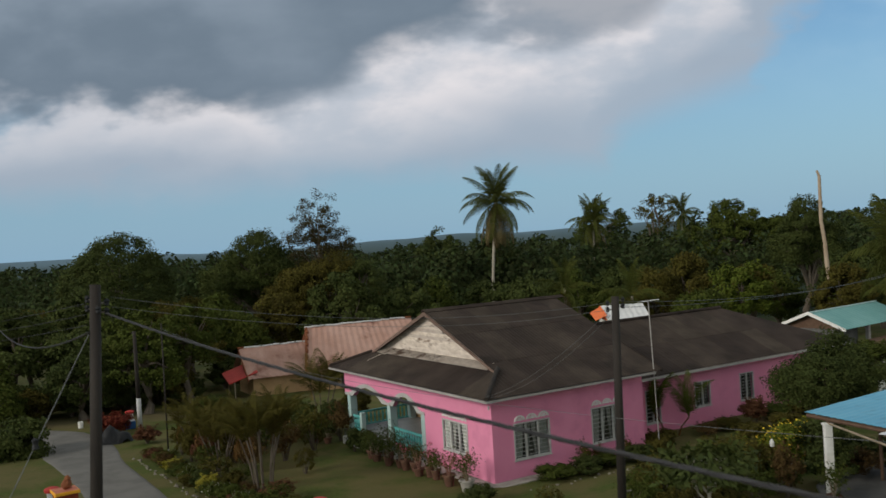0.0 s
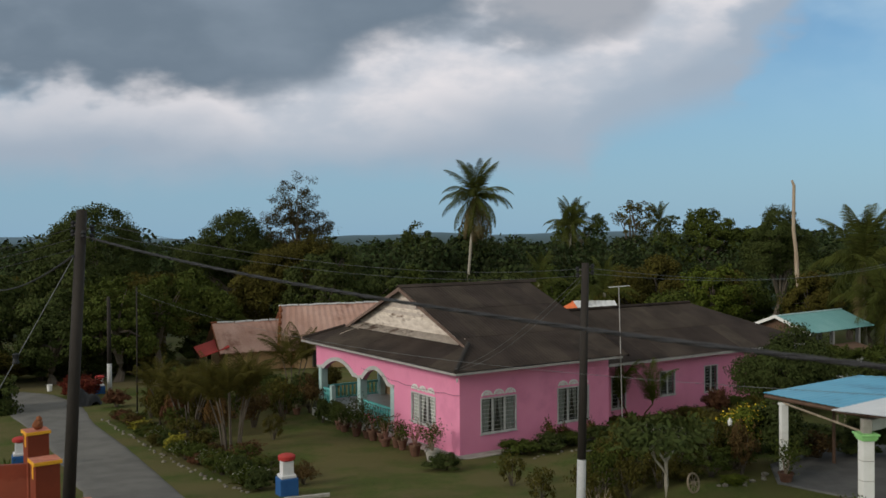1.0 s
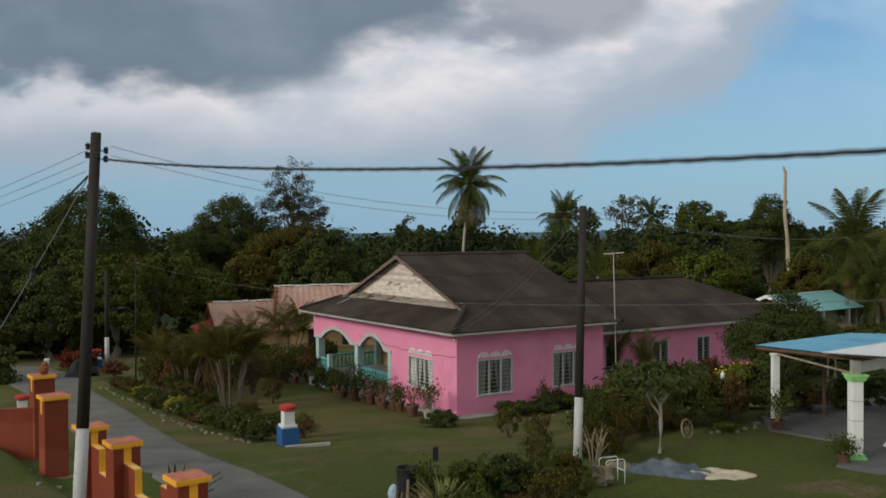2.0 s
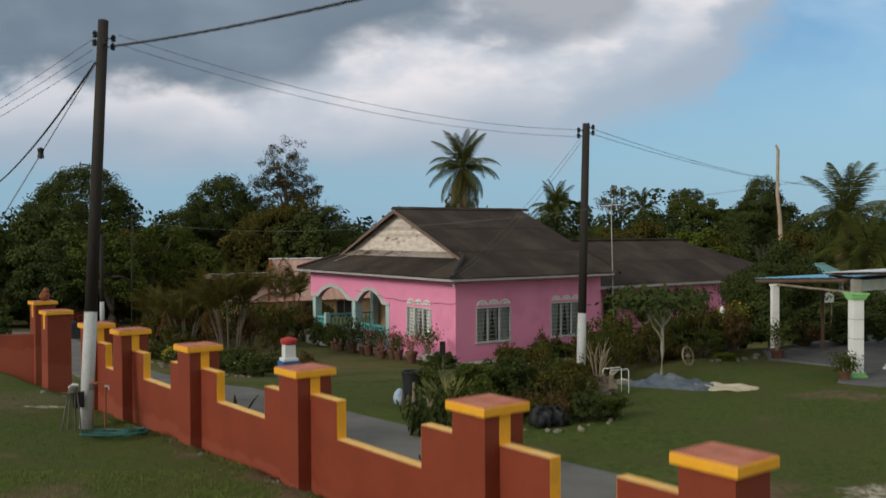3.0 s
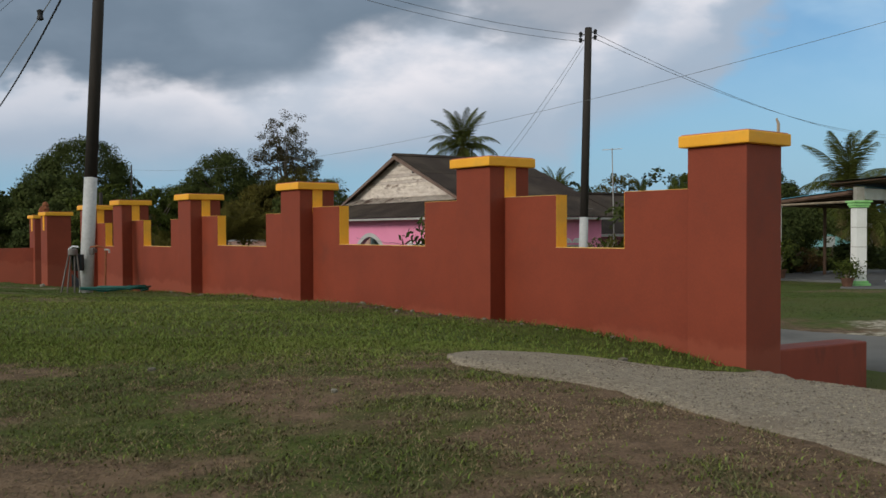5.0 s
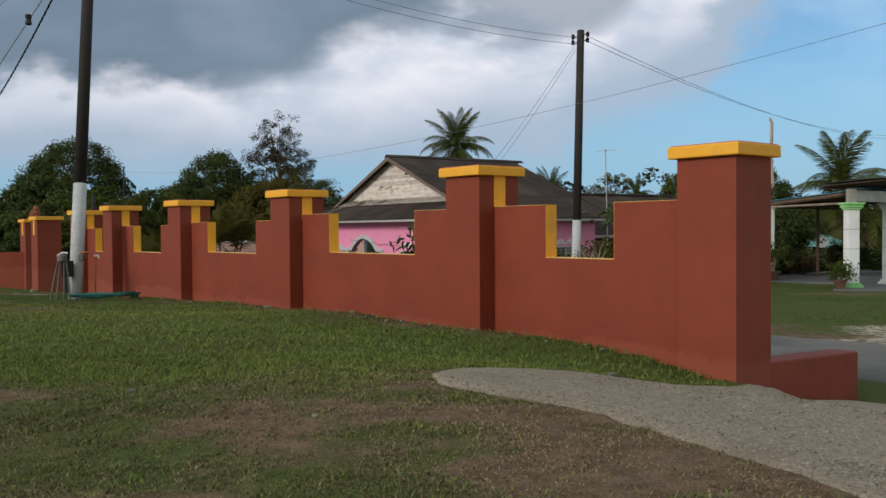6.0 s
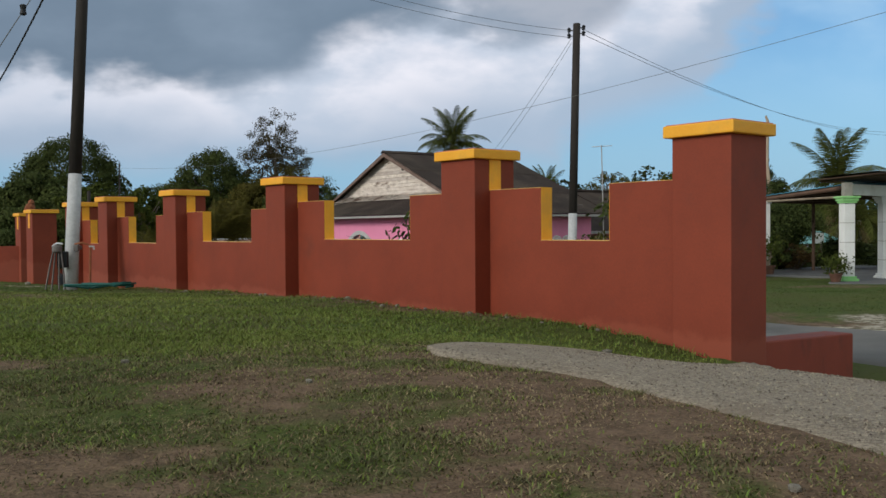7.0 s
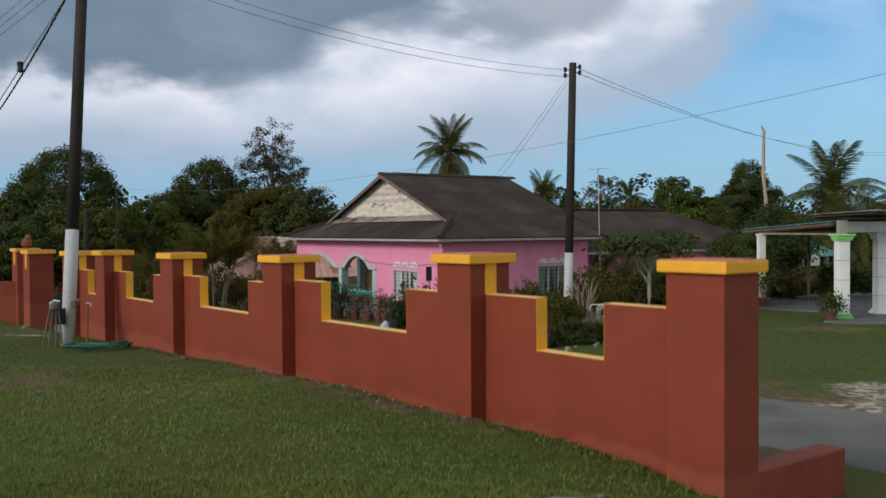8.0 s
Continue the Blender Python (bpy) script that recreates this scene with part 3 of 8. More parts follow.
def ground_material():
    m = bpy.data.materials.new("lawn_and_earth")
    m.use_nodes = True
    nt = m.node_tree
    bsdf = nt.nodes["Principled BSDF"]
    tc = nt.nodes.new("ShaderNodeTexCoord")
    vec = tc.outputs["Object"]
    sep = nt.nodes.new("ShaderNodeSeparateXYZ")
    nt.links.new(vec, sep.inputs[0])
    x, y = sep.outputs[0], sep.outputs[1]
    n1 = noise_node(nt, vec, 0.55, 5, 0.6)
    n2 = noise_node(nt, vec, 9.0, 4, 0.65)
    n3 = noise_node(nt, vec, 70.0, 3, 0.6)
    f = math_node(nt, "ADD", math_node(nt, "MULTIPLY", n2, 0.55), math_node(nt, "MULTIPLY", n3, 0.45))
    green = mix_col(nt, smooth(nt, f, 0.34, 0.66), (0.040, 0.062, 0.013), (0.092, 0.118, 0.028))
    green = mix_col(nt, smooth(nt, n1, 0.42, 0.66), green, (0.078, 0.084, 0.026))
    soil = mix_col(nt, smooth(nt, f, 0.34, 0.66), (0.086, 0.054, 0.038), (0.215, 0.138, 0.099))
    # worn, dry earth: a broad patch before the wall, blots elsewhere

    def blot(cx, cy, rx, ry, soft=1.0):
        dx = math_node(nt, "DIVIDE", math_node(nt, "SUBTRACT", x, cx), rx)
        dy = math_node(nt, "DIVIDE", math_node(nt, "SUBTRACT", y, cy), ry)
        r2 = math_node(nt, "ADD", math_node(nt, "MULTIPLY", dx, dx), math_node(nt, "MULTIPLY", dy, dy))
        wob = math_node(nt, "MULTIPLY", math_node(nt, "SUBTRACT", noise_node(nt, vec, 1.6, 6, 0.7), 0.5), 2.6)
        return smooth(nt, math_node(nt, "ADD", math_node(nt, "SUBTRACT", 1.0, r2), wob), -0.25 * soft, 0.6 * soft)
    wear = nt.nodes.new("ShaderNodeAttribute")
    wear.attribute_name = "wear"
    dry = smooth(nt, math_node(nt, "ADD", wear.outputs["Fac"], math_node(nt, "MULTIPLY", math_node(nt, "SUBTRACT", noise_node(nt, vec, 6.0, 6, 0.7), 0.5), 0.9)), 0.28, 0.72)
    beyond = math_node(nt, "MULTIPLY", smooth(nt, y, 19.0, 27.0), smooth(nt, noise_node(nt, vec, 0.42, 6, 0.65), 0.36, 0.60))
    green = mix_col(nt, math_node(nt, "MULTIPLY", beyond, 0.8), green, (0.125, 0.105, 0.046))
    col = mix_col(nt, math_node(nt, "MULTIPLY", dry, 0.85), green, soil)
    pale = math_node(nt, "MAXIMUM", blot(5.9, 9.9, 0.9, 0.75), blot(5.2, 8.9, 2.2, 0.5))
    pale = math_node(nt, "MAXIMUM", pale, blot(7.9, 12.0, 1.0, 0.5))
    pale = math_node(nt, "MAXIMUM", pale, math_node(nt, "MAXIMUM", blot(-7.3, 16.3, 0.5, 0.16), blot(-8.4, 20.1, 0.7, 0.3)))
    scraps = smooth(nt, noise_node(nt, vec, 7.0, 6, 0.75), 0.44, 0.58)
    col = mix_col(nt, math_node(nt, "MULTIPLY", pale, 0.75), col, (0.13, 0.10, 0.065))
    col = mix_col(nt, math_node(nt, "MULTIPLY", pale, scraps), col, (0.46, 0.42, 0.34))
    yard = math_node(nt, "MAXIMUM", blot(-22.0, 55.5, 9.0, 3.0), blot(-8.2, 17.4, 1.9, 1.2, 1.6))
    col = mix_col(nt, math_node(nt, "MULTIPLY", yard, 0.6), col, (0.125, 0.098, 0.058))
    yfar = nt.nodes.new("ShaderNodeMapRange")
    nt.links.new(y, yfar.inputs["Value"])
    yfar.inputs["From Min"].default_value, yfar.inputs["From Max"].default_value = 70, 140
    canopy = mix_col(nt, smooth(nt, noise_node(nt, vec, 0.06, 5, 0.7), 0.35, 0.65), (0.014, 0.024, 0.012), (0.036, 0.052, 0.026))
    col = mix_col(nt, yfar.outputs["Result"], col, canopy)
    # aerial haze is put into the far land's colour: bluer with distance
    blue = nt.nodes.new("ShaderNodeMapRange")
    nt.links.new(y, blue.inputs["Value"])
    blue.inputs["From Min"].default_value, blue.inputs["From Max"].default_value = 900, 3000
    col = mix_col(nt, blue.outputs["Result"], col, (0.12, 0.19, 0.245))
    nt.links.new(col, bsdf.inputs["Base Color"])
    bsdf.inputs["Roughness"].default_value = 0.95
    bsdf.inputs["Specular IOR Level"].default_value = 0.1
    bp = nt.nodes.new("ShaderNodeBump")
    bp.inputs["Strength"].default_value, bp.inputs["Distance"].default_value = 0.7, 0.03
    nt.links.new(f, bp.inputs["Height"])
    nt.links.new(bp.outputs[0], bsdf.inputs["Normal"])
    return m


def axis(lo, hi, step, far_lo, far_hi, grow=1.22):
    v = list(np.arange(lo, hi + 1e-6, step))
    d, p = step, v[-1]
    while p < far_hi:
        d *= grow
        p += d
        v.append(p)
    d, p, w = step, v[0], []
    while p > far_lo:
        d *= grow
        p -= d
        w.append(p)
    return np.array(w[::-1] + v)


def make_ground():
    xs, ys = axis(-12, 14, 0.2, -3500, 3500), axis(-4, 34, 0.2, -900, 4200)
    X, Y = np.meshgrid(xs, ys)
    Z = ground_z(X, Y)
    r = np.random.default_rng(3)
    near = (np.abs(X) < 40) & (Y < 80)
    Z = Z + near * r.normal(size=X.shape) * 0.002
    V = np.stack([X, Y, Z], -1).reshape(-1, 3)
    nx = len(xs)
    i = np.arange(len(ys) - 1)[:, None] * nx + np.arange(nx - 1)[None, :]
    F = np.stack([i, i + 1, i + nx + 1, i + nx], -1).reshape(-1, 4)
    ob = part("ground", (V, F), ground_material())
    for p in ob.data.polygons:
        p.use_smooth = True
    at = ob.data.attributes.new("wear", "FLOAT", "POINT")
    at.data.foreach_set("value", dryness(X, Y).ravel().astype(np.float32))
    return tagged(ob, "mown lawn with dry bare earth patches and gravel", "ground", kind="structure")


make_ground()


def ribbon(name, mat, left, right, lift, label, category, sub=8, ragged=0.0):
    """A surfaced strip between two edge lines, lying on the land."""
    r = np.random.default_rng(11)
    bm = bmesh.new()
    rows = []
    L, R = np.array(left, float), np.array(right, float)
    t = np.linspace(0, len(L) - 1, (len(L) - 1) * sub + 1)
    fs = [0, 0.012, 0.05, *np.linspace(0.10, 0.90, 17), 0.95, 0.988, 1]

    def at(A, s):
        # smooth line through the points
        k = min(int(s), len(A) - 2)
        f = s - k
        p0, p1, p2, p3 = A[max(k - 1, 0)], A[k], A[k + 1], A[min(k + 2, len(A) - 1)]
        return 0.5 * (2 * p1 + (p2 - p0) * f + (2 * p0 - 5 * p1 + 4 * p2 - p3) * f * f + (3 * p1 - p0 - 3 * p2 + p3) * f ** 3)
    for s in t:
        a, b = at(L, s) + r.normal(size=2) * ragged, at(R, s) + r.normal(size=2) * ragged
        a, b = a + (b - a) / np.linalg.norm(b - a) * patchy(a[0], a[1], 4.0, 71) * 8 * ragged, b + (a - b) / np.linalg.norm(b - a) * patchy(b[0], b[1], 4.0, 72) * 5 * ragged
        row = []
        for k, f in enumerate(fs):
            p = a + (b - a) * f
            edge = min(k, len(fs) - 1 - k)
            row.append(bm.verts.new((p[0], p[1], gz(p[0], p[1]) + (lift if edge > 1 else 0.004 if edge else -0.02) + (0.012 if edge > 2 else 0))))
        rows.append(row)
    for a, b in zip(rows, rows[1:]):
        for k in range(len(fs) - 1):
            bm.faces.new((a[k], a[k + 1], b[k + 1], b[k]))
    ob = part(name, bm, mat)
    for p in ob.data.polygons:
        p.use_smooth = True
    return tagged(ob, label, category, kind="structure")


ribbon("road", M["asphalt"],
       [(17.0, -14.0), (9.5, -2.4), (3.69, 6.35), (-1.6, 13.6), (-7.6, 21.9), (-13.3, 33.0), (-17.2, 39.6), (-20.5, 44.0), (-25.5, 47.6), (-34, 49.5)],
       [(19.0, -12.5), (11.4, -1.0), (5.0, 8.45), (-0.5, 15.0), (-5.2, 22.6), (-10.1, 32.6), (-14.6, 40.6), (-17.6, 46.6), (-22.5, 51.8), (-33, 54.5)],
       0.022, "narrow pale grey worn asphalt village lane", "road")
ribbon("driveway", M["drive"],
       [(-0.40, 3.51), (-0.35, 3.26), (-0.17, 3.03), (0.14, 2.80), (0.31, 2.46), (0.46, 2.07), (0.58, 1.62), (0.95, 0.6), (2.4, -0.2), (8.2, -0.5)],
       [(-0.39, 3.56), (-0.24, 3.88), (0.02, 4.16), (0.50, 4.50), (0.90, 4.56), (1.60, 4.66), (2.35, 5.34), (2.98, 5.72), (3.25, 4.9), (5.0, 4.35)],
       0.014, "rough pale gravelly concrete drive tapering into the lawn", "driveway", sub=8, ragged=0.006)

# ---------------- red boundary wall ----------------


def wall_pose(s, v=0.0, z=0.0):
    p = W0 + WU * s + WN * (v + 0.05)
    return Matrix.Translation((p[0], p[1], z)) @ Matrix.Rotation(math.atan2(WU[1], WU[0]), 4, "Z")


# here x runs along the wall, -y points away from the lawn; the pillar's lawn face is y = 0
BAND0, BAND1 = -0.17, -0.30


def stepped_pillar(s, zb, zt, w=0.46, dp=0.46, strips=(1, 1), strip_lo=2.1, group="wall pillars", name="wall_pillar"):
    t = thing(name, wall_pose(s, 0, 0), "red-brown plastered wall pillar with a yellow cap, on the lawn edge", "pillar", group)
    part("shaft", abox(-w / 2, w / 2, -dp, 0, zb - 0.25, zt - 0.085, bevel=0.008), M["red"], t)
    bm = bmesh.new()
    box(bm, -w / 2 - 0.045, w / 2 + 0.045, -dp - 0.045, 0.045, zt - 0.085, zt - 0.004, bevel=0.010)
    part("cap", bm, M["yellow"], t, "yellow painted overhanging cap")
    part("cap_top", abox(-w / 2 - 0.030, w / 2 + 0.030, -dp - 0.030, 0.030, zt - 0.01, zt + 0.003, bevel=0.002), M["cap_top"], t, "faded reddish plaster cap top")
    for k, sgn in zip(strips, (-1, 1)):
        if k:
            x = sgn * w / 2
            part("band", abox(min(x, x + sgn * 0.006), max(x, x + sgn * 0.006), BAND1, BAND0, strip_lo, zt - 0.086), M["yellow"], t, "yellow painted vertical band")
    return t


def stepped_panel(s0, s1, n0, n1, zb, zs, zn, label="red-brown plastered garden wall with a stepped yellow-edged notch"):
    """A wall panel between two pillars: high steps at its ends and a low notch from n0 to n1."""
    t = thing("wall_panel", wall_pose(s0), label, "garden wall", "wall panels")
    L, a, b = s1 - s0, n0 - s0, n1 - s0
    bm = bmesh.new()
    prism(bm, [(0, zb - 0.3), (L, zb - 0.3), (L, zs), (b, zs), (b, zn), (a, zn), (a, zs), (0, zs)], lambda p, q, d: (p, d, q), BAND1, BAND0)
    bmesh.ops.recalc_face_normals(bm, faces=bm.faces[:])
    body = part("panel", bm, M["red"], t)
    bev = body.modifiers.new("edge", "BEVEL")
    bev.width, bev.segments, bev.limit_method = 0.006, 2, "ANGLE"
    e = 0.003
    y0, y1 = BAND1 - 0.002, BAND0 + 0.002
    for x0, x1, z0, z1 in ((0, a, zs, zs + e), (b, L, zs, zs + e), (a, b, zn, zn + e), (a - 0.0, a + e, zn, zs + e), (b - e, b, zn, zs + e)):
        i = 0.006 if x1 - x0 < 0.1 else 0.0
        part("coping", abox(x0, x1, y0 + i, y1 - i, z0, z1), M["yellow_worn_toplit"] if x1 - x0 > 0.1 else M["yellow"], t, "yellow painted edge")
    return t


PILLARS = [(-0.275, 0.95, 2.475, (0, 1)), (2.245, 1.06, 2.475, (1, 1)), (5.595, 1.03, 2.40, (1, 1)), (8.795, 0.95, 2.375, (1, 1)), (11.725, 0.86, 2.37, (1, 1)), (13.62, 0.80, 2.33, (1, 0))]
for s, zb, zt, st in PILLARS:
    stepped_pillar(s, zb, zt, dp=0.405 if s < 0 else 0.46, strips=st, strip_lo=zt - 0.355)
stepped_panel(-0.045, 2.015, 0.66, 1.385, 0.98, 2.12, 1.69)
stepped_panel(2.475, 5.365, 3.18, 4.775, 1.02, 2.11, 1.68)
stepped_panel(5.825, 8.565, 6.55, 8.02, 0.98, 2.05, 1.635)
stepped_panel(9.025, 11.495, 9.75, 10.95, 0.90, 2.02, 1.595)
stepped_panel(11.955, 13.39, 12.45, 12.92, 0.82, 1.99, 1.57)
# gate piers and the wall beyond
for (px, py), zt in (((-8.45, 20.05), 2.285), ((-10.0, 23.3), 2.27)):
    t = thing("gate_pier", Matrix.Translation((px, py, 0)) @ Matrix.Rotation(math.atan2(WU[1], WU[0]), 4, "Z"), "red-brown plastered gate pier with a yellow cap beside the drive", "gate pier", "gate piers")
    zb = gz(px, py)
    w = 0.52
    part("shaft", abox(-w / 2, w / 2, -w / 2, w / 2, zb - 0.4, zt - 0.085, bevel=0.008), M["red"], t)
    part("cap", abox(-w / 2 - 0.045, w / 2 + 0.045, -w / 2 - 0.045, w / 2 + 0.045, zt - 0.085, zt - 0.004, bevel=0.01), M["yellow"], t, "yellow painted overhanging cap")
    part("cap_top", abox(-w / 2 - 0.03, w / 2 + 0.03, -w / 2 - 0.03, w / 2 + 0.03, zt - 0.01, zt + 0.003), M["cap_top"], t, "faded plaster cap top")
    part("band", abox(-0.065, 0.065, w / 2, w / 2 + 0.006, zt - 0.42, zt - 0.086), M["yellow"], t, "yellow painted vertical band")
far_wall = thing("side_wall", Matrix.Translation((-10.15, 23.15, 0)), "low red-brown plastered wall beyond the gate", "garden wall")
bm = bmesh.new()
prism(bm, [(0, -0.3), (-9, -0.9), (-9, 1.32), (0, 1.42)], lambda p, q, d: (p, d + 0.12 * p, q), -0.07, 0.07)
part("panel", bm, M["red"], far_wall)
# low kerb block that runs off the end pillar
kerb = thing("low_kerb_wall", Matrix.Translation((1.93, 5.07, 0)) @ Matrix.Rotation(math.atan2(0.61, 0.79), 4, "Z"), "low red-brown plastered kerb block at the wall's end", "kerb wall")
bm = bmesh.new()
prism(bm, [(-0.12, 0.35), (1.36, 0.30), (1.36, 0.955), (-0.12, 1.01)], lambda p, q, d: (p, d, q), -0.02, 0.20)
ob = part("block", bm, M["red_stained"], kerb)
bev = ob.modifiers.new("edge", "BEVEL")
bev.width, bev.segments = 0.012, 2

# ---------------- pink house ----------------
HX = Matrix.Translation((1.326, 31.493, 0)) @ Matrix.Rotation(radians(31.0), 4, "Z")   # x along the side wall, y along the front
house = thing("bungalow", HX, "pink single-storey bungalow with a grey-brown sheet roof and porch", "house")


def wall_with_holes(length, z0, z1, holes, start=0.0):
    """Rectangles of a wall round its openings, on one grid: list of (p0, p1, z0, z1)."""
    xs = sorted({start, length, *[h[0] for h in holes], *[h[1] for h in holes]})
    zs = sorted({z0, z1, *[h[2] for h in holes], *[h[3] for h in holes]})
    return [(a, b, c, d) for a, b in zip(xs, xs[1:]) for c, d in zip(zs, zs[1:])
            if not any(h[0] < (a + b) / 2 < h[1] and h[2] < (c + d) / 2 < h[3] for h in holes)]


def joined(bm):
    bmesh.ops.remove_doubles(bm, verts=bm.verts[:], dist=0.0005)
    return bm


GH = -1.35          # foot of the walls, below ground
# side wall of the main block: plane y = 0.65
WIN_A = [(1.53, 3.20, -0.15, 1.20), (5.21, 6.86, -0.17, 1.22)]
bm = bmesh.new()
for a, b, z0, z1 in wall_with_holes(7.94, GH, 2.45, WIN_A, 0.6):
    box(bm, a, b, 0.65, 0.83, z0, z1)
part("side_wall", joined(bm), M["pink"], house)
# front wall: plane x = 0.6, from the corner to the porch
bm = bmesh.new()
for a, b, z0, z1 in wall_with_holes(5.5, GH, 2.45, [(2.29, 4.12, -0.10, 1.10)], 0.83):
    box(bm, 0.6, 0.78, a, b, z0, z1)
part("front_wall", joined(bm), M["pink"], house)
# porch beam with two arches
bm = bmesh.new()


def arch_edge(b0, b1, spring, rise, n=16):
    return [(b0 + (b1 - b0) * k / n, spring + rise * math.sin(math.pi * min(max((k / n - 0.06) / 0.88, 0), 1)) ** 0.82) for k in range(n + 1)]


top = 2.45
right = arch_edge(5.92, 8.36, 1.02, 0.54)
left = arch_edge(9.0, 12.36, 1.02, 0.52)
outline = [(5.5, top), (5.5, 1.02)] + right + left + [(13.02, 1.02), (13.02, top)]
prism(bm, outline, lambda p, q, d: (d, p, q), 0.6, 0.78)
part("porch_arch_wall", bm, M["pink"], house)
for lo, hi, edge in ((5.92, 8.36, right), (9.0, 12.36, left)):
    bm = bmesh.new()
    out_edge = [(b + (b - (lo + hi) / 2) * 0.10, z + 0.17) for b, z in edge]
    prism(bm, edge + out_edge[::-1], lambda p, q, d: (d, p, q), 0.565, 0.60)
    part("arch_trim", bm, M["grey_trim"], house, "grey-white moulded arch trim")
for b0, b1 in ((5.5, 5.92), (8.36, 9.0), (12.36, 13.02)):
    t = part("porch_post", abox(0.62, 0.96, (b0 + b1) / 2 - 0.15, (b0 + b1) / 2 + 0.15, GH, 1.02, bevel=0.015), M["pale_teal"], house, "pale grey-teal porch post")
    bm = bmesh.new()
    box(bm, 0.55, 1.03, (b0 + b1) / 2 - 0.24, (b0 + b1) / 2 + 0.24, 1.02, 1.14, bevel=0.02)
    part("capital", bm, M["grey_trim"], t)
part("porch_post", abox(3.9, 4.2, 12.72, 13.02, GH, 2.3, bevel=0.015), M["pale_teal"], house, "pale grey-teal porch post")
# porch floor, inner walls, ceiling
part("porch_floor", abox(0.45, 4.3, 5.5, 13.1, GH, -0.62, bevel=0.01), M["tile"], house)
part("porch_step", abox(0.05, 0.45, 9.0, 12.4, GH, -0.80, bevel=0.01), M["grey_trim"], house)
part("inner_wall", abox(4.3, 4.48, 5.5, 13.1, GH, 2.45), M["tan"], house, "ochre inner porch wall")
part("porch_side_wall", abox(0.78, 4.3, 5.32, 5.5, GH, 2.45), M["pink"], house)
part("porch_ceiling", abox(0.78, 4.3, 5.5, 13.05, 2.36, 2.42), M["white"], house)
# the porch window's unlit inside is painted as one flat dark face
part("porch_window", abox(4.26, 4.298, 9.2, 10.6, 0.0, 1.1), M["dark"], house, "porch window, its unlit room painted as a dark face")
part("porch_door", abox(4.26, 4.298, 7.0, 7.9, -0.6, 1.4), M["timber"], house, "brown wooden front door")


def balustrade(x0, y0, x1, y1, n):
    t = new("balustrade")
    t.parent = house
    tagged(t, "teal painted porch balustrade")
    d = Vector((x1 - x0, y1 - y0, 0))
    ang = math.atan2(d.y, d.x)
    t.matrix_local = Matrix.Translation((x0, y0, 0)) @ Matrix.Rotation(ang, 4, "Z")
    L = d.length
    part("rail", abox(0, L, -0.05, 0.05, 0.02, 0.11, bevel=0.01), M["teal"], t)
    part("rail", abox(0, L, -0.05, 0.05, -0.58, -0.50, bevel=0.01), M["teal"], t)
    bm = lathe(bmesh.new(), [(0.035, -0.5), (0.05, -0.42), (0.03, -0.34), (0.055, -0.22), (0.06, -0.15), (0.03, -0.02), (0.04, 0.02)], 8)
    first = part("baluster", bm, M["teal"], t)
    for k in range(n):
        ob = first if k == 0 else new("baluster", first.data)
        ob.parent = t
        ob.location = (L * (k + 0.5) / n, 0, 0)


balustrade(0.72, 5.95, 0.72, 8.40, 11)
balustrade(0.72, 11.55, 0.72, 12.45, 4)
balustrade(1.05, 12.87, 3.85, 12.87, 13)
part("newel", abox(0.60, 0.82, 11.40, 11.60, GH, 0.30, bevel=0.02), M["pale_teal"], house, "pale teal newel post")


def shutters(frame_m, w, h, lights, on_y=True, curtain=True, deep=0.16):
    """A window with mullions, louvre bars, curtains and a dark board for the unlit room behind, set in an opening w by
    h.
    """
    t = new("window")
    t.parent = house
    t.matrix_local = frame_m
    fw = 0.055
    for x0, x1, z0, z1 in ((0, fw, 0, h), (w - fw, w, 0, h), (fw, w - fw, 0, fw), (fw, w - fw, h - fw, h)):
        part("window_frame", abox(x0, x1, -0.02, 0.06, z0, z1, bevel=0.006), M["grey_trim"], t)
    for k in range(1, lights):
        x = w * k / lights
        part("mullion", abox(x - 0.03, x + 0.03, -0.015, 0.05, fw, h - fw), M["grey_trim"], t)
    for k in range(lights):
        x0, x1 = w * k / lights + 0.055, w * (k + 1) / lights - 0.055
        pane = part("pane", abox(x0 - 0.02, x1 + 0.02, 0.020, 0.026, fw, h - fw), M["glass"], t)
        pane.visible_shadow = False
        for q in range(8):
            z = fw + (h - 2 * fw) * (q + 0.5) / 8
            part("bar", abox(x0 - 0.015, x1 + 0.015, -0.008, 0.006, z - 0.007, z + 0.007), M["grey_trim"], t)
        if curtain:
            for side in ((0, 1) if k == lights // 2 else ((0,) if k == 0 else (1,))):
                # tied back: full at the head, drawn aside towards the sill
                head, sill = (0.47, 0.14) if lights // 2 == k else (1.0, 0.80)
                bm = bmesh.new()
                cols, grid = 14, []
                for i in range(cols + 1):
                    col = []
                    for f in (0.0, 0.25, 0.5, 0.75, 1.0):
                        cw = (x1 - x0) * (sill + (head - sill) * f)
                        xx = x0 + cw * i / cols if side == 0 else x1 - cw * i / cols
                        col.append(bm.verts.new((xx, 0.085 + 0.014 * math.sin(i * 1.9), fw + (h - 2 * fw) * f)))
                    grid.append(col)
                for a, b in zip(grid, grid[1:]):
                    for q in range(4):
                        bm.faces.new((a[q], b[q], b[q + 1], a[q + 1]))
                part("curtain", bm, M["curtain"], t, "white lace curtain")
    # dark board close behind the panes stands in for the unlit room
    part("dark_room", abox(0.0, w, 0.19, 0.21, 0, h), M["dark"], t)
    part("window_sill", abox(-0.03, w + 0.03, -0.045, 0.05, -0.035, -0.002, bevel=0.008), M["grey_trim"], t)
    return t


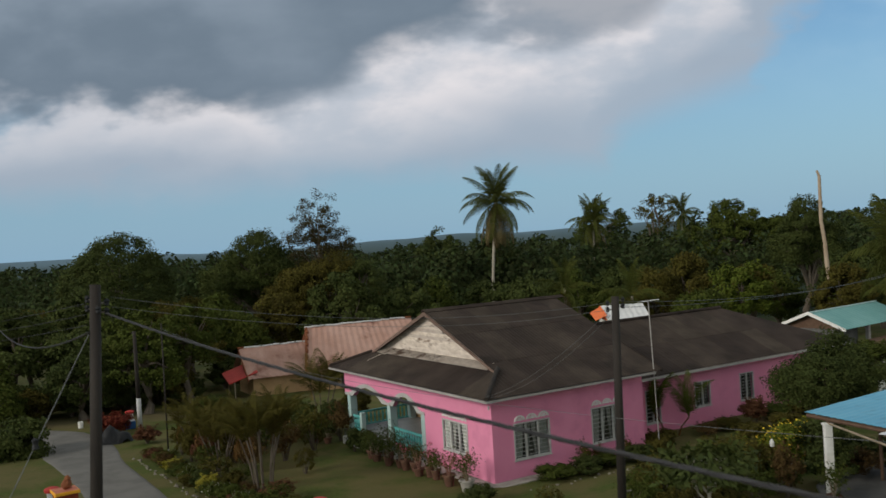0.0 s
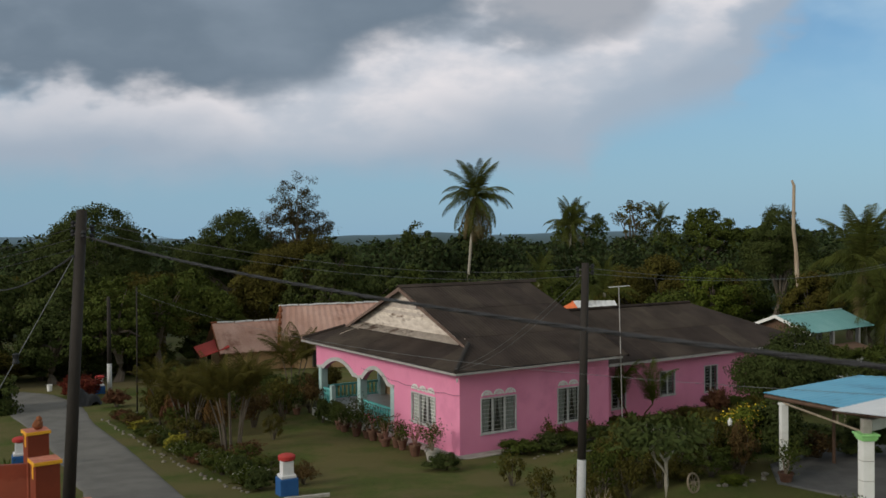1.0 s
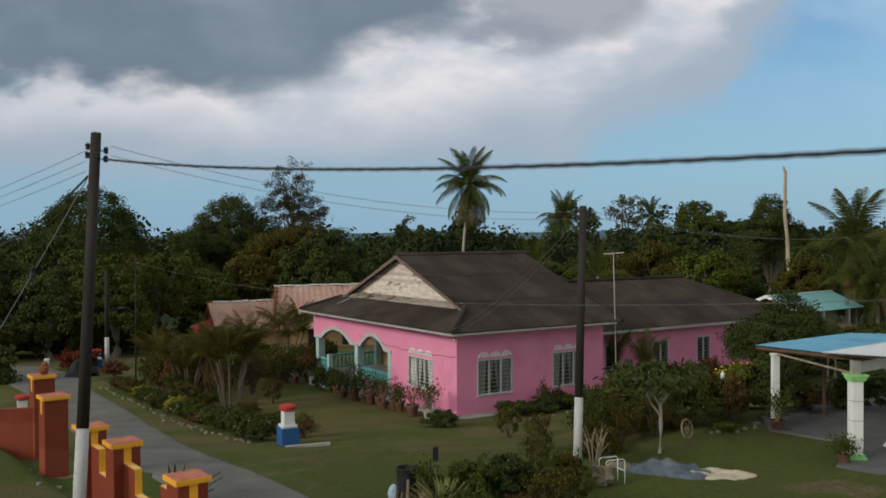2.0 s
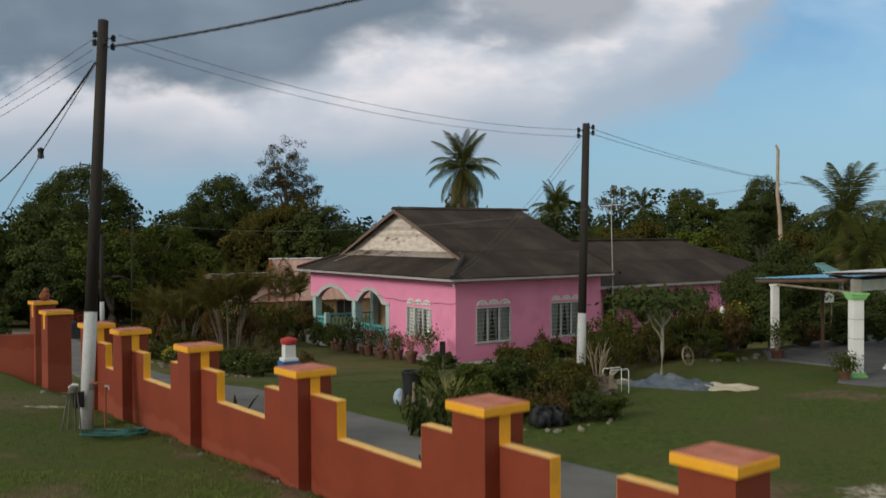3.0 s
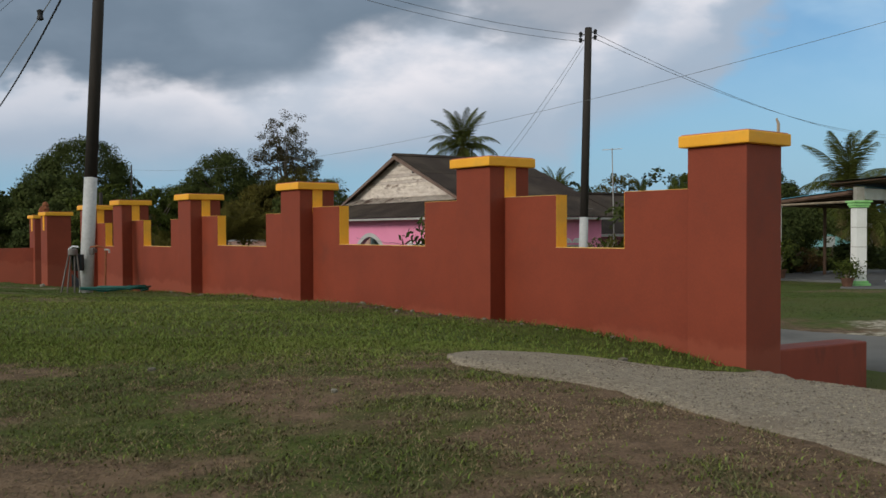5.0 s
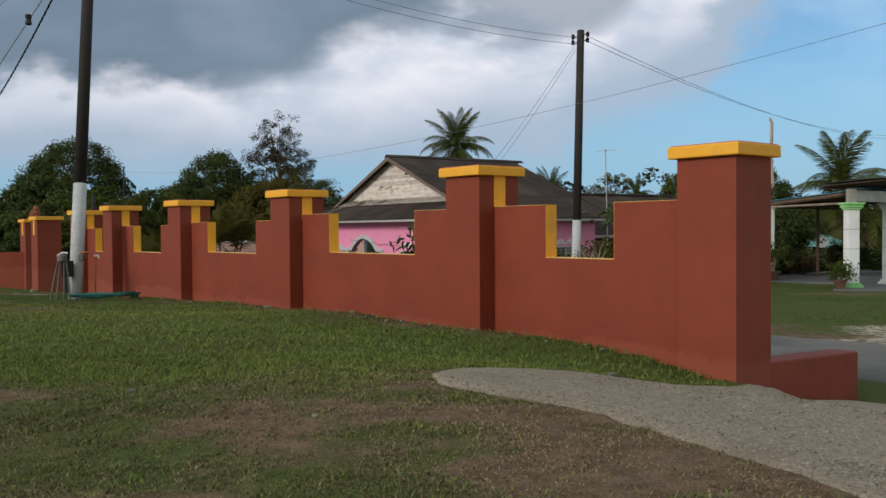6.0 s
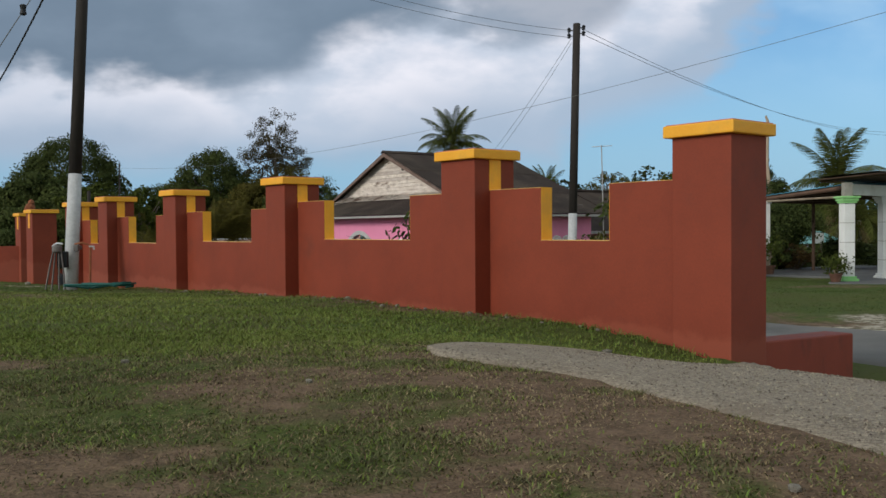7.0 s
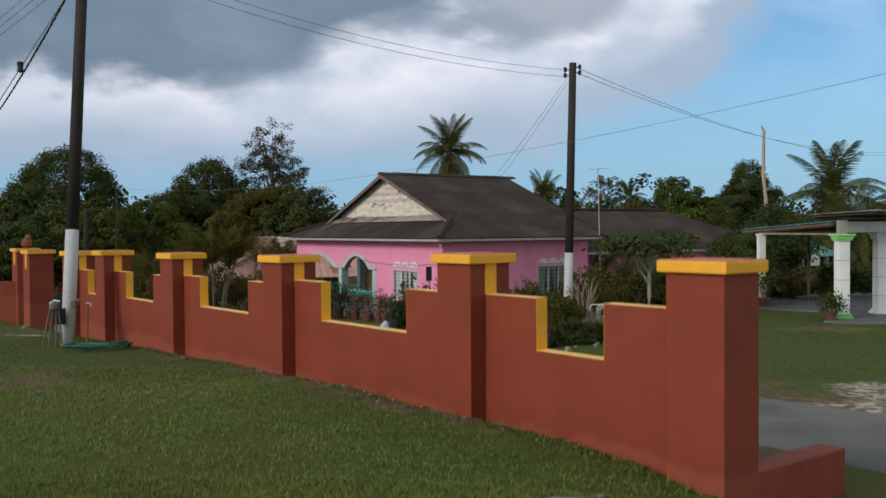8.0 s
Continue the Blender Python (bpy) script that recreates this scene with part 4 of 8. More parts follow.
def shells(m, w, n):
    """Fan-shaped pierced vents over a window."""
    for k in range(n):
        t = new("vent")
        t.parent = house
        t.matrix_local = m @ Matrix.Translation((w * (k + 0.5) / n, 0, 0))
        tagged(t, "white fan-shaped vent block")
        r0 = w / n * 0.46
        bm = bmesh.new()
        outer = [(r0 * math.cos(a), r0 * 0.82 * math.sin(a)) for a in np.linspace(0, math.pi, 13)]
        inner = [(0.72 * p, 0.72 * q + 0.012) for p, q in outer]
        prism(bm, outer + inner[::-1], lambda p, q, d: (p, d, q), -0.035, 0.0)
        part("rim", bm, M["white"], t)
        for a in np.linspace(0.35, math.pi - 0.35, 5):
            bm = bmesh.new()
            tube(bm, [(0.1 * r0 * math.cos(a), -0.015, 0.1 * r0 * math.sin(a) + 0.01), (0.82 * r0 * math.cos(a), -0.015, 0.82 * r0 * 0.82 * math.sin(a) + 0.01)], 0.024, 5)
            part("rib", bm, M["white"], t)


def side_m(a, z, b=0.65):
    return Matrix.Translation((a, b, z))


def front_m(b, z):
    return Matrix.Translation((0.6, b, z)) @ Matrix.Rotation(radians(-90), 4, "Z")


for a0, a1, z0, z1 in WIN_A:
    shutters(side_m(a0, z0), a1 - a0, z1 - z0, 3)
    shells(side_m(a0 + 0.02, z1 + 0.07), a1 - a0 - 0.04, 3)
shutters(front_m(4.12, -0.10), 1.83, 1.20, 3)
shells(front_m(4.10, 1.19), 1.79, 3)
# lower block behind: wall plane y = 2.65
WIN_B = [(9.95, 10.85, -0.48, 0.98), (12.95, 13.97, -0.2, 0.95), (15.93, 16.88, -0.32, 0.96)]
bm = bmesh.new()
for a, b, z0, z1 in wall_with_holes(22.6, GH - 0.3, 1.75, WIN_B, 7.94):
    box(bm, a, b, 2.65, 2.83, z0, z1)
part("rear_block_wall", joined(bm), M["pink"], house)
part("end_wall", abox(22.42, 22.6, 2.83, 10.2, GH - 0.3, 1.75), M["pink"], house)
part("end_wall", abox(7.76, 7.94, 0.83, 12.6, GH, 2.45), M["pink"], house)
part("back_wall", abox(4.48, 7.76, 12.6, 12.78, GH, 2.45), M["pink"], house)
part("back_wall", abox(7.94, 22.42, 10.2, 10.38, GH - 0.3, 1.75), M["pink"], house)
for a0, a1, z0, z1 in WIN_B:
    shutters(side_m(a0, z0, 2.65), a1 - a0, z1 - z0, 2, curtain=False)

# roof of the main block
EZ, SL, RB = 2.37, 0.406, 6.7


def sheet_xs(x0, x1, step=0.085):
    n = max(2, int(round((x1 - x0) / step)))
    return [x0 + (x1 - x0) * k / n for k in range(n + 1)]


GA = 1.56           # where the gable roof oversails the skirt

# long near slope in courses of sheets, so that each lap shows
COURSE = [0.0, 2.35, 4.6, RB]
n_bay = 7
edges = [GA + (8.45 - GA) * k / n_bay for k in range(n_bay + 1)]
for i in range(n_bay):
    for j in range(3):
        b0, b1 = COURSE[j] - (0.12 if j else 0.0), COURSE[j + 1]
        lift = 0.012 * j
        bm = strip_roof(bmesh.new(), sheet_xs(edges[i], edges[i + 1] + 0.03), lambda x: (x, b0, EZ + SL * b0 + lift), lambda x: (x, b1, EZ + SL * b1 + lift), 2, 0.012)
        part("roof_sheet", bm, M["roof"], house)
# triangle of the near slope down to the hip
bm = strip_roof(bmesh.new(), sheet_xs(0.02, GA), lambda x: (x, 0.0, EZ), lambda x: (x, x, EZ + SL * x), 1, 0.012)
part("roof_sheet", bm, M["roof"], house)
# far slope
bm = strip_roof(bmesh.new(), sheet_xs(GA, 8.45, 0.17), lambda x: (x, 2 * RB, EZ), lambda x: (x, RB, EZ + SL * RB), 1, 0.012)
part("roof_sheet", bm, M["roof"], house)
bm = strip_roof(bmesh.new(), sheet_xs(0.02, GA, 0.17), lambda x: (x, 2 * RB, EZ), lambda x: (x, 2 * RB - x, EZ + SL * x), 1, 0.012)
part("roof_sheet", bm, M["roof"], house)
# skirt under the gable, sheets side by side
SKT = 2.0
bays = [0.0, 1.9, 3.8, 5.7, 7.6, 9.5, 11.4, 2 * RB]
for b0, b1 in zip(bays, bays[1:]):
    bm = bmesh.new()

    def hi(y):
        d = min(SKT, y, 2 * RB - y)
        return (d, y, EZ + SL * d)
    strip_roof(bm, sheet_xs(max(b0, 0.02), min(b1 + 0.02, 2 * RB - 0.02)), lambda y: (0.0, y, EZ), hi, 1, 0.012)
    part("roof_sheet", bm, M["roof"], house)
# ridge cap, hip caps
for k in range(9):
    x0 = GA - 0.05 + k * 0.82
    bm = prism(bmesh.new(), [(-0.20, -0.075), (-0.02, 0.035), (0.02, 0.035), (0.20, -0.075), (0.17, -0.09), (0, 0.0), (-0.17, -0.09)],
               lambda p, q, d: (d, RB + p, EZ + SL * RB + 0.045 + 0.006 * (k % 2) + q), x0, x0 + 0.86)
    part("ridge_cap", bm, M["roof"], house)
for k in range(6):
    d0, d1 = k * 0.28, k * 0.28 + 0.33
    bm = tube(bmesh.new(), [(d0, d0, EZ + SL * d0 + 0.03 + 0.01 * (k % 2)), (d1, d1, EZ + SL * d1 + 0.05)], 0.085, 8)
    part("hip_cap", bm, M["pole"], house, "dark broken hip tile")
bm = bmesh.new()
tube(bm, [(0.05, 2 * RB - 0.05, EZ + 0.05), (GA, 2 * RB - GA, EZ + SL * GA + 0.04)], 0.07, 8)
part("hip_cap", bm, M["roof"], house)
# fascia boards under the eaves
part("fascia", abox(0.0, 8.1, -0.02, 0.02, EZ - 0.13, EZ - 0.045, bevel=0.005), M["fascia"], house)
part("fascia", abox(-0.02, 0.02, 0.02, 2 * RB, EZ - 0.13, EZ - 0.045, bevel=0.005), M["fascia"], house)
part("soffit", abox(0.03, 8.1, 0.03, 0.65, EZ - 0.12, EZ - 0.09), M["fascia"], house)
part("soffit", abox(0.03, 0.6, 0.65, 2 * RB - 0.03, EZ - 0.12, EZ - 0.09), M["fascia"], house)
bm = bmesh.new()
tube(bm, [(0.03, -0.06, EZ - 0.2), (0.03, -0.06, EZ - 0.34)], 0.035, 8)
part("downpipe", bm, M["fascia"], house)
# gable of overlapping boards under the rake
GX = 1.88
z_base = EZ + SL * GX + 0.02
n_board = 13
z_apex = EZ + SL * RB - 0.10
for k in range(n_board):
    z0 = z_base + (z_apex - z_base) * k / n_board
    z1 = z_base + (z_apex - z_base) * (k + 1.12) / n_board
    y0 = (z0 - EZ) / SL + 0.10
    y0b = (min(z1, z_apex) - EZ) / SL + 0.10
    bm = bmesh.new()
    quad = [(y0, z0), (2 * RB - y0, z0), (2 * RB - y0b, min(z1, z_apex)), (y0b, min(z1, z_apex))]
    a = [bm.verts.new((GX + (0.0 if q == z0 else 0.030), p, q)) for p, q in quad]
    b = [bm.verts.new((GX + 0.05, p, q)) for p, q in quad]
    bm.faces.new(a)
    bm.faces.new(b[::-1])
    for i in range(4):
        bm.faces.new((a[i], b[i], b[(i + 1) % 4], a[(i + 1) % 4]))
    part("board", bm, M["gable"], house)
# barge boards and the pale flashing at the gable's foot
for sgn in (-1, 1):
    bm = bmesh.new()
    y_out, y_in = RB + sgn * (RB - GA + 0.05), RB
    zo, zi = EZ + SL * (GA - 0.05), EZ + SL * RB
    prism(bm, [(y_out, zo - 0.03), (y_in, zi - 0.02), (y_in, zi - 0.19), (y_out + sgn * -0.35, zo - 0.03 - 0.06 + 0.10)], lambda p, q, d: (d, p, q), GA - 0.03, GA + 0.01)
    part("barge_board", bm, M["rake"], house, "brown weathered barge board")
bm = bmesh.new()
v = [bm.verts.new(c) for c in ((GX - 0.34, GX + 0.25, EZ + SL * (GX - 0.34) + 0.035), (GX - 0.34, 2 * RB - GX - 0.25, EZ + SL * (GX - 0.34) + 0.035), (GX, 2 * RB - GX - 0.25, EZ + SL * GX + 0.13), (GX, GX + 0.25, EZ + SL * GX + 0.13))]
bm.faces.new(v)
r = bmesh.ops.solidify(bm, geom=bm.faces[:], thickness=0.02)
part("flashing", bm, M["gable"], house, "pale flashing strip at the gable's foot")
for a0, b0, a1, b1 in ((1.62, 11.55, 1.50, 10.35), (1.50, 10.70, 0.85, 10.95)):
    bm = bmesh.new()
    d = Vector((a1 - a0, b1 - b0, 0)).normalized().cross(Vector((0, 0, 1))) * 0.035
    v = [bm.verts.new((a, b, EZ + SL * a + 0.035)) for a, b in ((a0 + d.x, b0 + d.y), (a0 - d.x, b0 - d.y), (a1 - d.x, b1 - d.y), (a1 + d.x, b1 + d.y))]
    bm.faces.new(v)
    bmesh.ops.solidify(bm, geom=bm.faces[:], thickness=0.015)
    part("flashing", bm, M["gable"], house, "loose pale strip of flashing")
# gable end that faces away, closing the roof
bm = bmesh.new()
prism(bm, [(0.3, EZ - 0.1), (2 * RB - 0.3, EZ - 0.1), (2 * RB - 0.3, EZ + 0.05), (RB, EZ + SL * RB - 0.05), (0.3, EZ + 0.05)], lambda p, q, d: (d, p, q), 8.20, 8.30)
part("rear_gable", bm, M["rake"], house)
bm = bmesh.new()
prism(bm, [(0.0, EZ - 0.10), (RB, EZ + SL * RB - 0.1), (RB, EZ + SL * RB + 0.03), (0.0, EZ + 0.03)], lambda p, q, d: (d, p, q), 8.45, 8.48)
part("barge_board", bm, M["roof"], house)
# roof of the rear block: ridge y = 6.5, hip at its end
E2, S2, R2, X2 = 1.66, 0.437, 6.5, 23.6
for i in range(9):
    x0, x1 = 8.1 + (19.2 - 8.1) * i / 9, 8.1 + (19.2 - 8.1) * (i + 1) / 9
    for b0, b1, lf in ((2.1, 4.4, 0.0), (4.3, 6.5, 0.012)):
        bm = strip_roof(bmesh.new(), sheet_xs(x0, x1 + 0.03, 0.1), lambda x: (x, b0, E2 + S2 * (b0 - 2.1) + lf), lambda x: (x, b1, E2 + S2 * (b1 - 2.1) + lf), 1, 0.012)
        part("roof_sheet", bm, M["roof"], house)
bm = strip_roof(bmesh.new(), sheet_xs(19.2, X2 - 0.02, 0.1), lambda x: (x, 2.1, E2), lambda x: (x, 2.1 + (X2 - x), E2 + S2 * (X2 - x)), 1, 0.012)
part("roof_sheet", bm, M["roof"], house)
bm = strip_roof(bmesh.new(), sheet_xs(2.12, 10.88, 0.2), lambda y: (X2, y, E2), lambda y: (X2 - min(y - 2.1, 10.9 - y), y, E2 + S2 * min(y - 2.1, 10.9 - y)), 1, 0.012)
part("roof_sheet", bm, M["roof"], house)
bm = strip_roof(bmesh.new(), sheet_xs(8.1, 19.2, 0.25), lambda x: (x, 10.9, E2), lambda x: (x, R2, E2 + S2 * 4.4), 1, 0.012)
part("roof_sheet", bm, M["roof"], house)
bm = tube(bmesh.new(), [(8.3, R2, E2 + S2 * 4.4 + 0.03), (19.2, R2, E2 + S2 * 4.4 + 0.03)], 0.09, 8)
part("ridge_cap", bm, M["roof"], house)
part("fascia", abox(8.12, X2, 2.06, 2.10, E2 - 0.14, E2 - 0.025, bevel=0.005), M["fascia"], house)
part("soffit", abox(8.12, X2, 2.10, 2.65, E2 - 0.12, E2 - 0.09), M["fascia"], house)
# plinth and paving at the corner
part("apron", abox(0.1, 7.9, 0.05, 0.65, GH, -0.80, bevel=0.01), M["concrete"], house)
part("apron", abox(0.05, 0.6, 0.65, 9.0, GH, -0.82, bevel=0.01), M["concrete"], house)
# small lamp bracket in the gable, washing-line cord under the eave
bm = tube(bmesh.new(), [(1.81, 5.3, 4.42), (1.68, 5.3, 4.46), (1.64, 5.3, 4.34)], 0.02, 6)
lathe(bm, [(0.02, 4.22), (0.07, 4.26), (0.05, 4.36), (0.02, 4.38)], 10, 1.64, 5.3)
part("gable_lamp", bm, M["metal"], house, "small dark lamp on the gable")
bm = tube(bmesh.new(), [(0.56, 8.3 - 0.35 * k, 1.52 - 0.16 * math.sin(math.pi * k / 22) - 0.006 * k - 0.03 * math.sin(1.9 * k)) for k in range(23)], 0.007, 5)
part("cord", bm, M["wire"], house, "dark cord slung along the front wall")

# ---------------- trees ----------------


def cat_mesh(*ms):
    V, F, k = [], [], 0
    for v, f in ms:
        V.append(v)
        F.append(f + k)
        k += len(v)
    return np.concatenate(V), np.concatenate(F)


def limb_mesh(height, tips, r0, seed, lean=0.0):
    """A tapered trunk with limbs that reach for the given tips (in the tree's own space)."""
    r = np.random.default_rng(seed)
    bm = bmesh.new()
    n = 6
    axis_pts = [(lean * height * (k / n) ** 1.5 + 0.04 * height * math.sin(k * 1.3 + seed), 0.03 * height * math.sin(k * 1.7 + 2 * seed), height * k / n) for k in range(n + 1)]
    tube(bm, axis_pts, [r0 * (1 - 0.72 * k / n) * (1.25 if k == 0 else 1) for k in range(n + 1)], 9)
    for tip in tips:
        k = int(r.integers(2, n))
        a = Vector(axis_pts[k])
        b = Vector(tip)
        mid = a.lerp(b, 0.5) + Vector((r.normal() * 0.15, r.normal() * 0.15, 0.12 * (b - a).length))
        tube(bm, [a, mid, b], [r0 * 0.42, r0 * 0.25, r0 * 0.07], 6)
    return bm


def broadleaf(x, y, top, radii, leaf_mat, seed, label, leaf=0.34, clumps=150, per=60, spread=0.75, hollow=0.5, base=None, low=-0.55, trunk=0.28, lumps=(), name="broadleaf_tree", group="", flat=0.7, lumpy=1.0):
    """A tree whose crown tops out at height top; lumps are further crown masses (dx, dy, dz, scale)."""
    zb = gz(x, y) - 0.15 if base is None else base
    t = thing(name, Matrix.Translation((x, y, zb)), label, "tree", group)
    cz = top - zb - radii[2] * 0.95
    meshes, tips = [], []
    for i, (dx, dy, dz, sc) in enumerate([(0, 0, 0, 1.0), *lumps]):
        rr = [c * sc for c in radii]
        P, C = crown_points(rr, max(12, int(clumps * sc * sc)), per, spread, seed * 7 + i, hollow, flat, low, lumpy)
        off = np.array([dx, dy, cz + dz])
        nrm = P / (np.linalg.norm(P, axis=1, keepdims=True) + 1e-6)
        tuft = P - np.repeat(C, per, 0)
        meshes.append(leaves(P + off, leaf, 0.62, 0.1, seed + i, nrm + 0.7 * tuft / spread))
        tips += [tuple(c * 0.8 + off) for c in C[:: max(1, len(C) // 9)]]
    part("trunk", limb_mesh(max(1.5, cz + 0.2 * radii[2]), tips, trunk, seed), M["bark"], t)
    part("crown", cat_mesh(*meshes), leaf_mat, t)
    return t


# big single trees of the skyline
broadleaf(-29.2, 82, 10.2, (5.2, 5.2, 5.6), M["leaf_dark"], 1, "large dark round-crowned tree at the wood's edge", clumps=340, per=150, spread=0.6, leaf=0.185, trunk=0.45, lumpy=0.3, hollow=0.7)
broadleaf(-18.6, 92.5, 9.8, (4.1, 4.0, 4.2), M["leaf_dark"], 2, "dark green tree with a lumpy crown", clumps=190, per=140, spread=0.55, leaf=0.19, lumps=((-3.2, 0, -1.6, 0.75), (2.6, 1, -1.0, 0.8)), trunk=0.4, lumpy=0.6)
broadleaf(-11.7, 87.2, 13.6, (2.6, 2.6, 3.3), M["leaf_umber"], 3, "tall thin-crowned tree with open airy limbs", clumps=60, per=85, spread=0.42, leaf=0.15, hollow=0.25, low=-0.9, lumps=((-1.5, 0.3, -2.2, 0.8), (1.7, 0, -2.0, 0.85), (0.3, 0.5, -4.0, 0.9)), trunk=0.2)
broadleaf(-11.3, 84.0, 7.9, (4.2, 3.8, 4.4), M["leaf_olive"], 4, "olive-brown leafy tree below a taller one", clumps=190, per=130, spread=0.5, leaf=0.19, lumps=((3.6, 0.5, -1.8, 0.7), (-2.6, 0.4, -0.9, 0.7)), trunk=0.4)
broadleaf(-7.3, 83.0, 7.3, (2.4, 2.3, 3.4), M["leaf_dark"], 5, "dark small-leaved tree at the wood's edge", clumps=70, per=110, leaf=0.16, spread=0.42, hollow=0.3)
broadleaf(0.0, 250.0, 9.9, (7.0, 6.0, 7.5), M["leaf_dark"], 6, "far dark round tree", clumps=110, per=60, leaf=0.7, spread=1.0, lumps=((5.5, 0, -3.5, 0.6),))
broadleaf(7.6, 118.0, 9.0, (3.0, 2.6, 3.6), M["leaf_dark"], 7, "small dark tree behind the palm", clumps=50, per=36, leaf=0.4, hollow=0.3)
broadleaf(53.0, 219.0, 16.9, (5.4, 4.6, 6.4), M["leaf_olive"], 8, "sparse pale-limbed tree with few leaves", clumps=58, per=44, spread=0.75, leaf=0.46, hollow=0.2, low=-0.8, trunk=0.55, base=-8.0)
broadleaf(46.0, 262.0, 17.6, (3.6, 3.6, 5.4), M["leaf"], 9, "thin green tree far in the wood", clumps=50, per=50, spread=0.8, leaf=0.5, hollow=0.3, lumps=((7.5, 2, -3.6, 0.95), (-3.0, 0, -4.5, 0.9)), trunk=0.5, base=-8.0)
broadleaf(41.0, 100.5, 10.2, (3.4, 3.2, 3.9), M["leaf_dark"], 10, "dense dark round tree", clumps=150, per=140, spread=0.5, leaf=0.20, lumps=((2.2, 0, -2.0, 0.75), (-1.8, 0, -2.2, 0.8)), trunk=0.4)
broadleaf(51.0, 157.0, 11.2, (6.0, 5.0, 6.2), M["leaf"], 11, "green leafy tree in the wood", clumps=190, per=90, spread=0.7, leaf=0.40, lumps=((7.4, 1, -0.9, 0.8), (-7.6, 0, -1.6, 0.8)), trunk=0.5)
broadleaf(26.0, 78.0, 4.6, (2.8, 2.4, 3.0), M["leaf_mid"], 12, "light green leafy tree with pale limbs", clumps=100, per=80, leaf=0.26, spread=0.45, hollow=0.35)
broadleaf(20.5, 72.0, 3.1, (2.2, 2.2, 2.6), M["leaf"], 13, "green leafy tree behind the house", clumps=90, per=80, leaf=0.24, spread=0.42)

# the wood behind: trees of a few kinds, repeated
kinds = []
for k, (mat, lab) in enumerate((("leaf_dark", "dark leafy tree in the wood"), ("leaf", "green leafy tree in the wood"), ("leaf_olive", "olive leafy tree in the wood"), ("leaf_dark", "broad dark tree in the wood"))):
    kinds.append(broadleaf(-40 + 3 * k, 70 + 2 * k, 4.4, ((2.9, 2.9, 3.3), (2.5, 2.5, 3.6), (3.0, 2.8, 3.0), (3.6, 3.3, 3.0))[k], M[mat], 30 + k, lab, leaf=0.24, clumps=120, per=105, spread=0.42, group="trees of the wood"))
r = np.random.default_rng(21)
WOOD = [(-46, 66), (-42, 60), (-36.5, 62), (-33, 68), (-29, 61), (-26, 68), (-24, 60.5), (-22, 72), (-20.5, 63), (-17.8, 74), (-31, 74), (-26.5, 76), (-14, 78), (-8, 77), (-4, 80), (0.5, 76), (3.5, 82), (7, 77), (10.5, 84), (18.5, 79), (16, 86), (-1, 92), (5, 95), (10.5, 98), (14, 92), (24, 88), (29, 84), (33.5, 90), (38, 84), (44, 90), (48, 98), (52, 88), (46, 78), (50, 72), (27, 98), (20, 104), (43, 70), (-50, 76), (-38, 80), (-44, 88), (-24, 86), (-3.5, 104), (-34, 95), (56, 104), (33, 74), (43.5, 82), (39.5, 77), (-19.5, 68.5), (-16.0, 73.0)]
for i, (x, y) in enumerate(WOOD):
    src = kinds[int(r.integers(0, 4))]
    sc = r.uniform(0.85, 1.2) * (0.62 if x < -34 else 1.0)
    m = Matrix.Translation((x, y, gz(x, y) - 0.2)) @ Matrix.Rotation(r.uniform(0, 6.28), 4, "Z") @ Matrix.Diagonal((sc, sc, sc * r.uniform(0.85, 1.1), 1))
    copy_thing(src, m).matrix_basis = m
# lighter trees at the bend of the lane
for i, (x, y, top, rad, mat) in enumerate(((-18.9, 57.0, 4.4, (2.6, 2.4, 3.2), "leaf"), (-20.8, 59.5, 4.6, (2.2, 2.2, 2.8), "leaf"), (-17.4, 61.0, 5.2, (2.3, 2.2, 3.0), "leaf"), (-22.6, 56.0, 3.2, (2.4, 2.2, 2.8), "leaf_dark"), (-27.5, 53.5, 2.6, (2.6, 2.2, 2.6), "leaf"), (-33.0, 51.0, 2.2, (2.4, 2.2, 2.4), "leaf_dark"), (-21.0, 44.0, 0.6, (1.5, 1.5, 1.5), "leaf_dark"), (-24.5, 42.0, 1.2, (2.0, 1.8, 1.8), "leaf"))):
    broadleaf(x, y, top, rad, M[mat], 50 + i, "leafy tree at the bend of the lane", leaf=0.19, clumps=100, per=90, spread=0.34, group="trees at the bend")


def far_woods():
    r = np.random.default_rng(5)
    Vs = []
    for i in range(1200):
        y = 108 * math.exp(r.uniform(0, 2.2))
        x = y * r.uniform(-0.66, 0.70)
        zb = gz(x, y)
        h = r.uniform(8, 13.5) * (1 + 0.0006 * y)
        rad = r.uniform(2.4, 4.4) * (1 + 0.0012 * y)
        n = int(max(64, 400 - 1.1 * y))
        P, C = crown_points((rad, rad, h * 0.36), 16, n // 16 + 1, rad * 0.22, 900 + i, 0.55, 0.8, -0.4)
        sz = 0.30 + 0.0030 * y
        Vs.append(leaves(P + np.array([x, y, zb + h * 0.66]), sz, 0.7, 0.1, i, P / np.array([rad, rad, h * 0.36])))
    V, F = cat_mesh(*Vs)
    ob = part("far_woods", (V, F), M["far_leaf"])
    return tagged(ob, "dark far woods out to the horizon", "woods", kind="stuff")


far_woods()


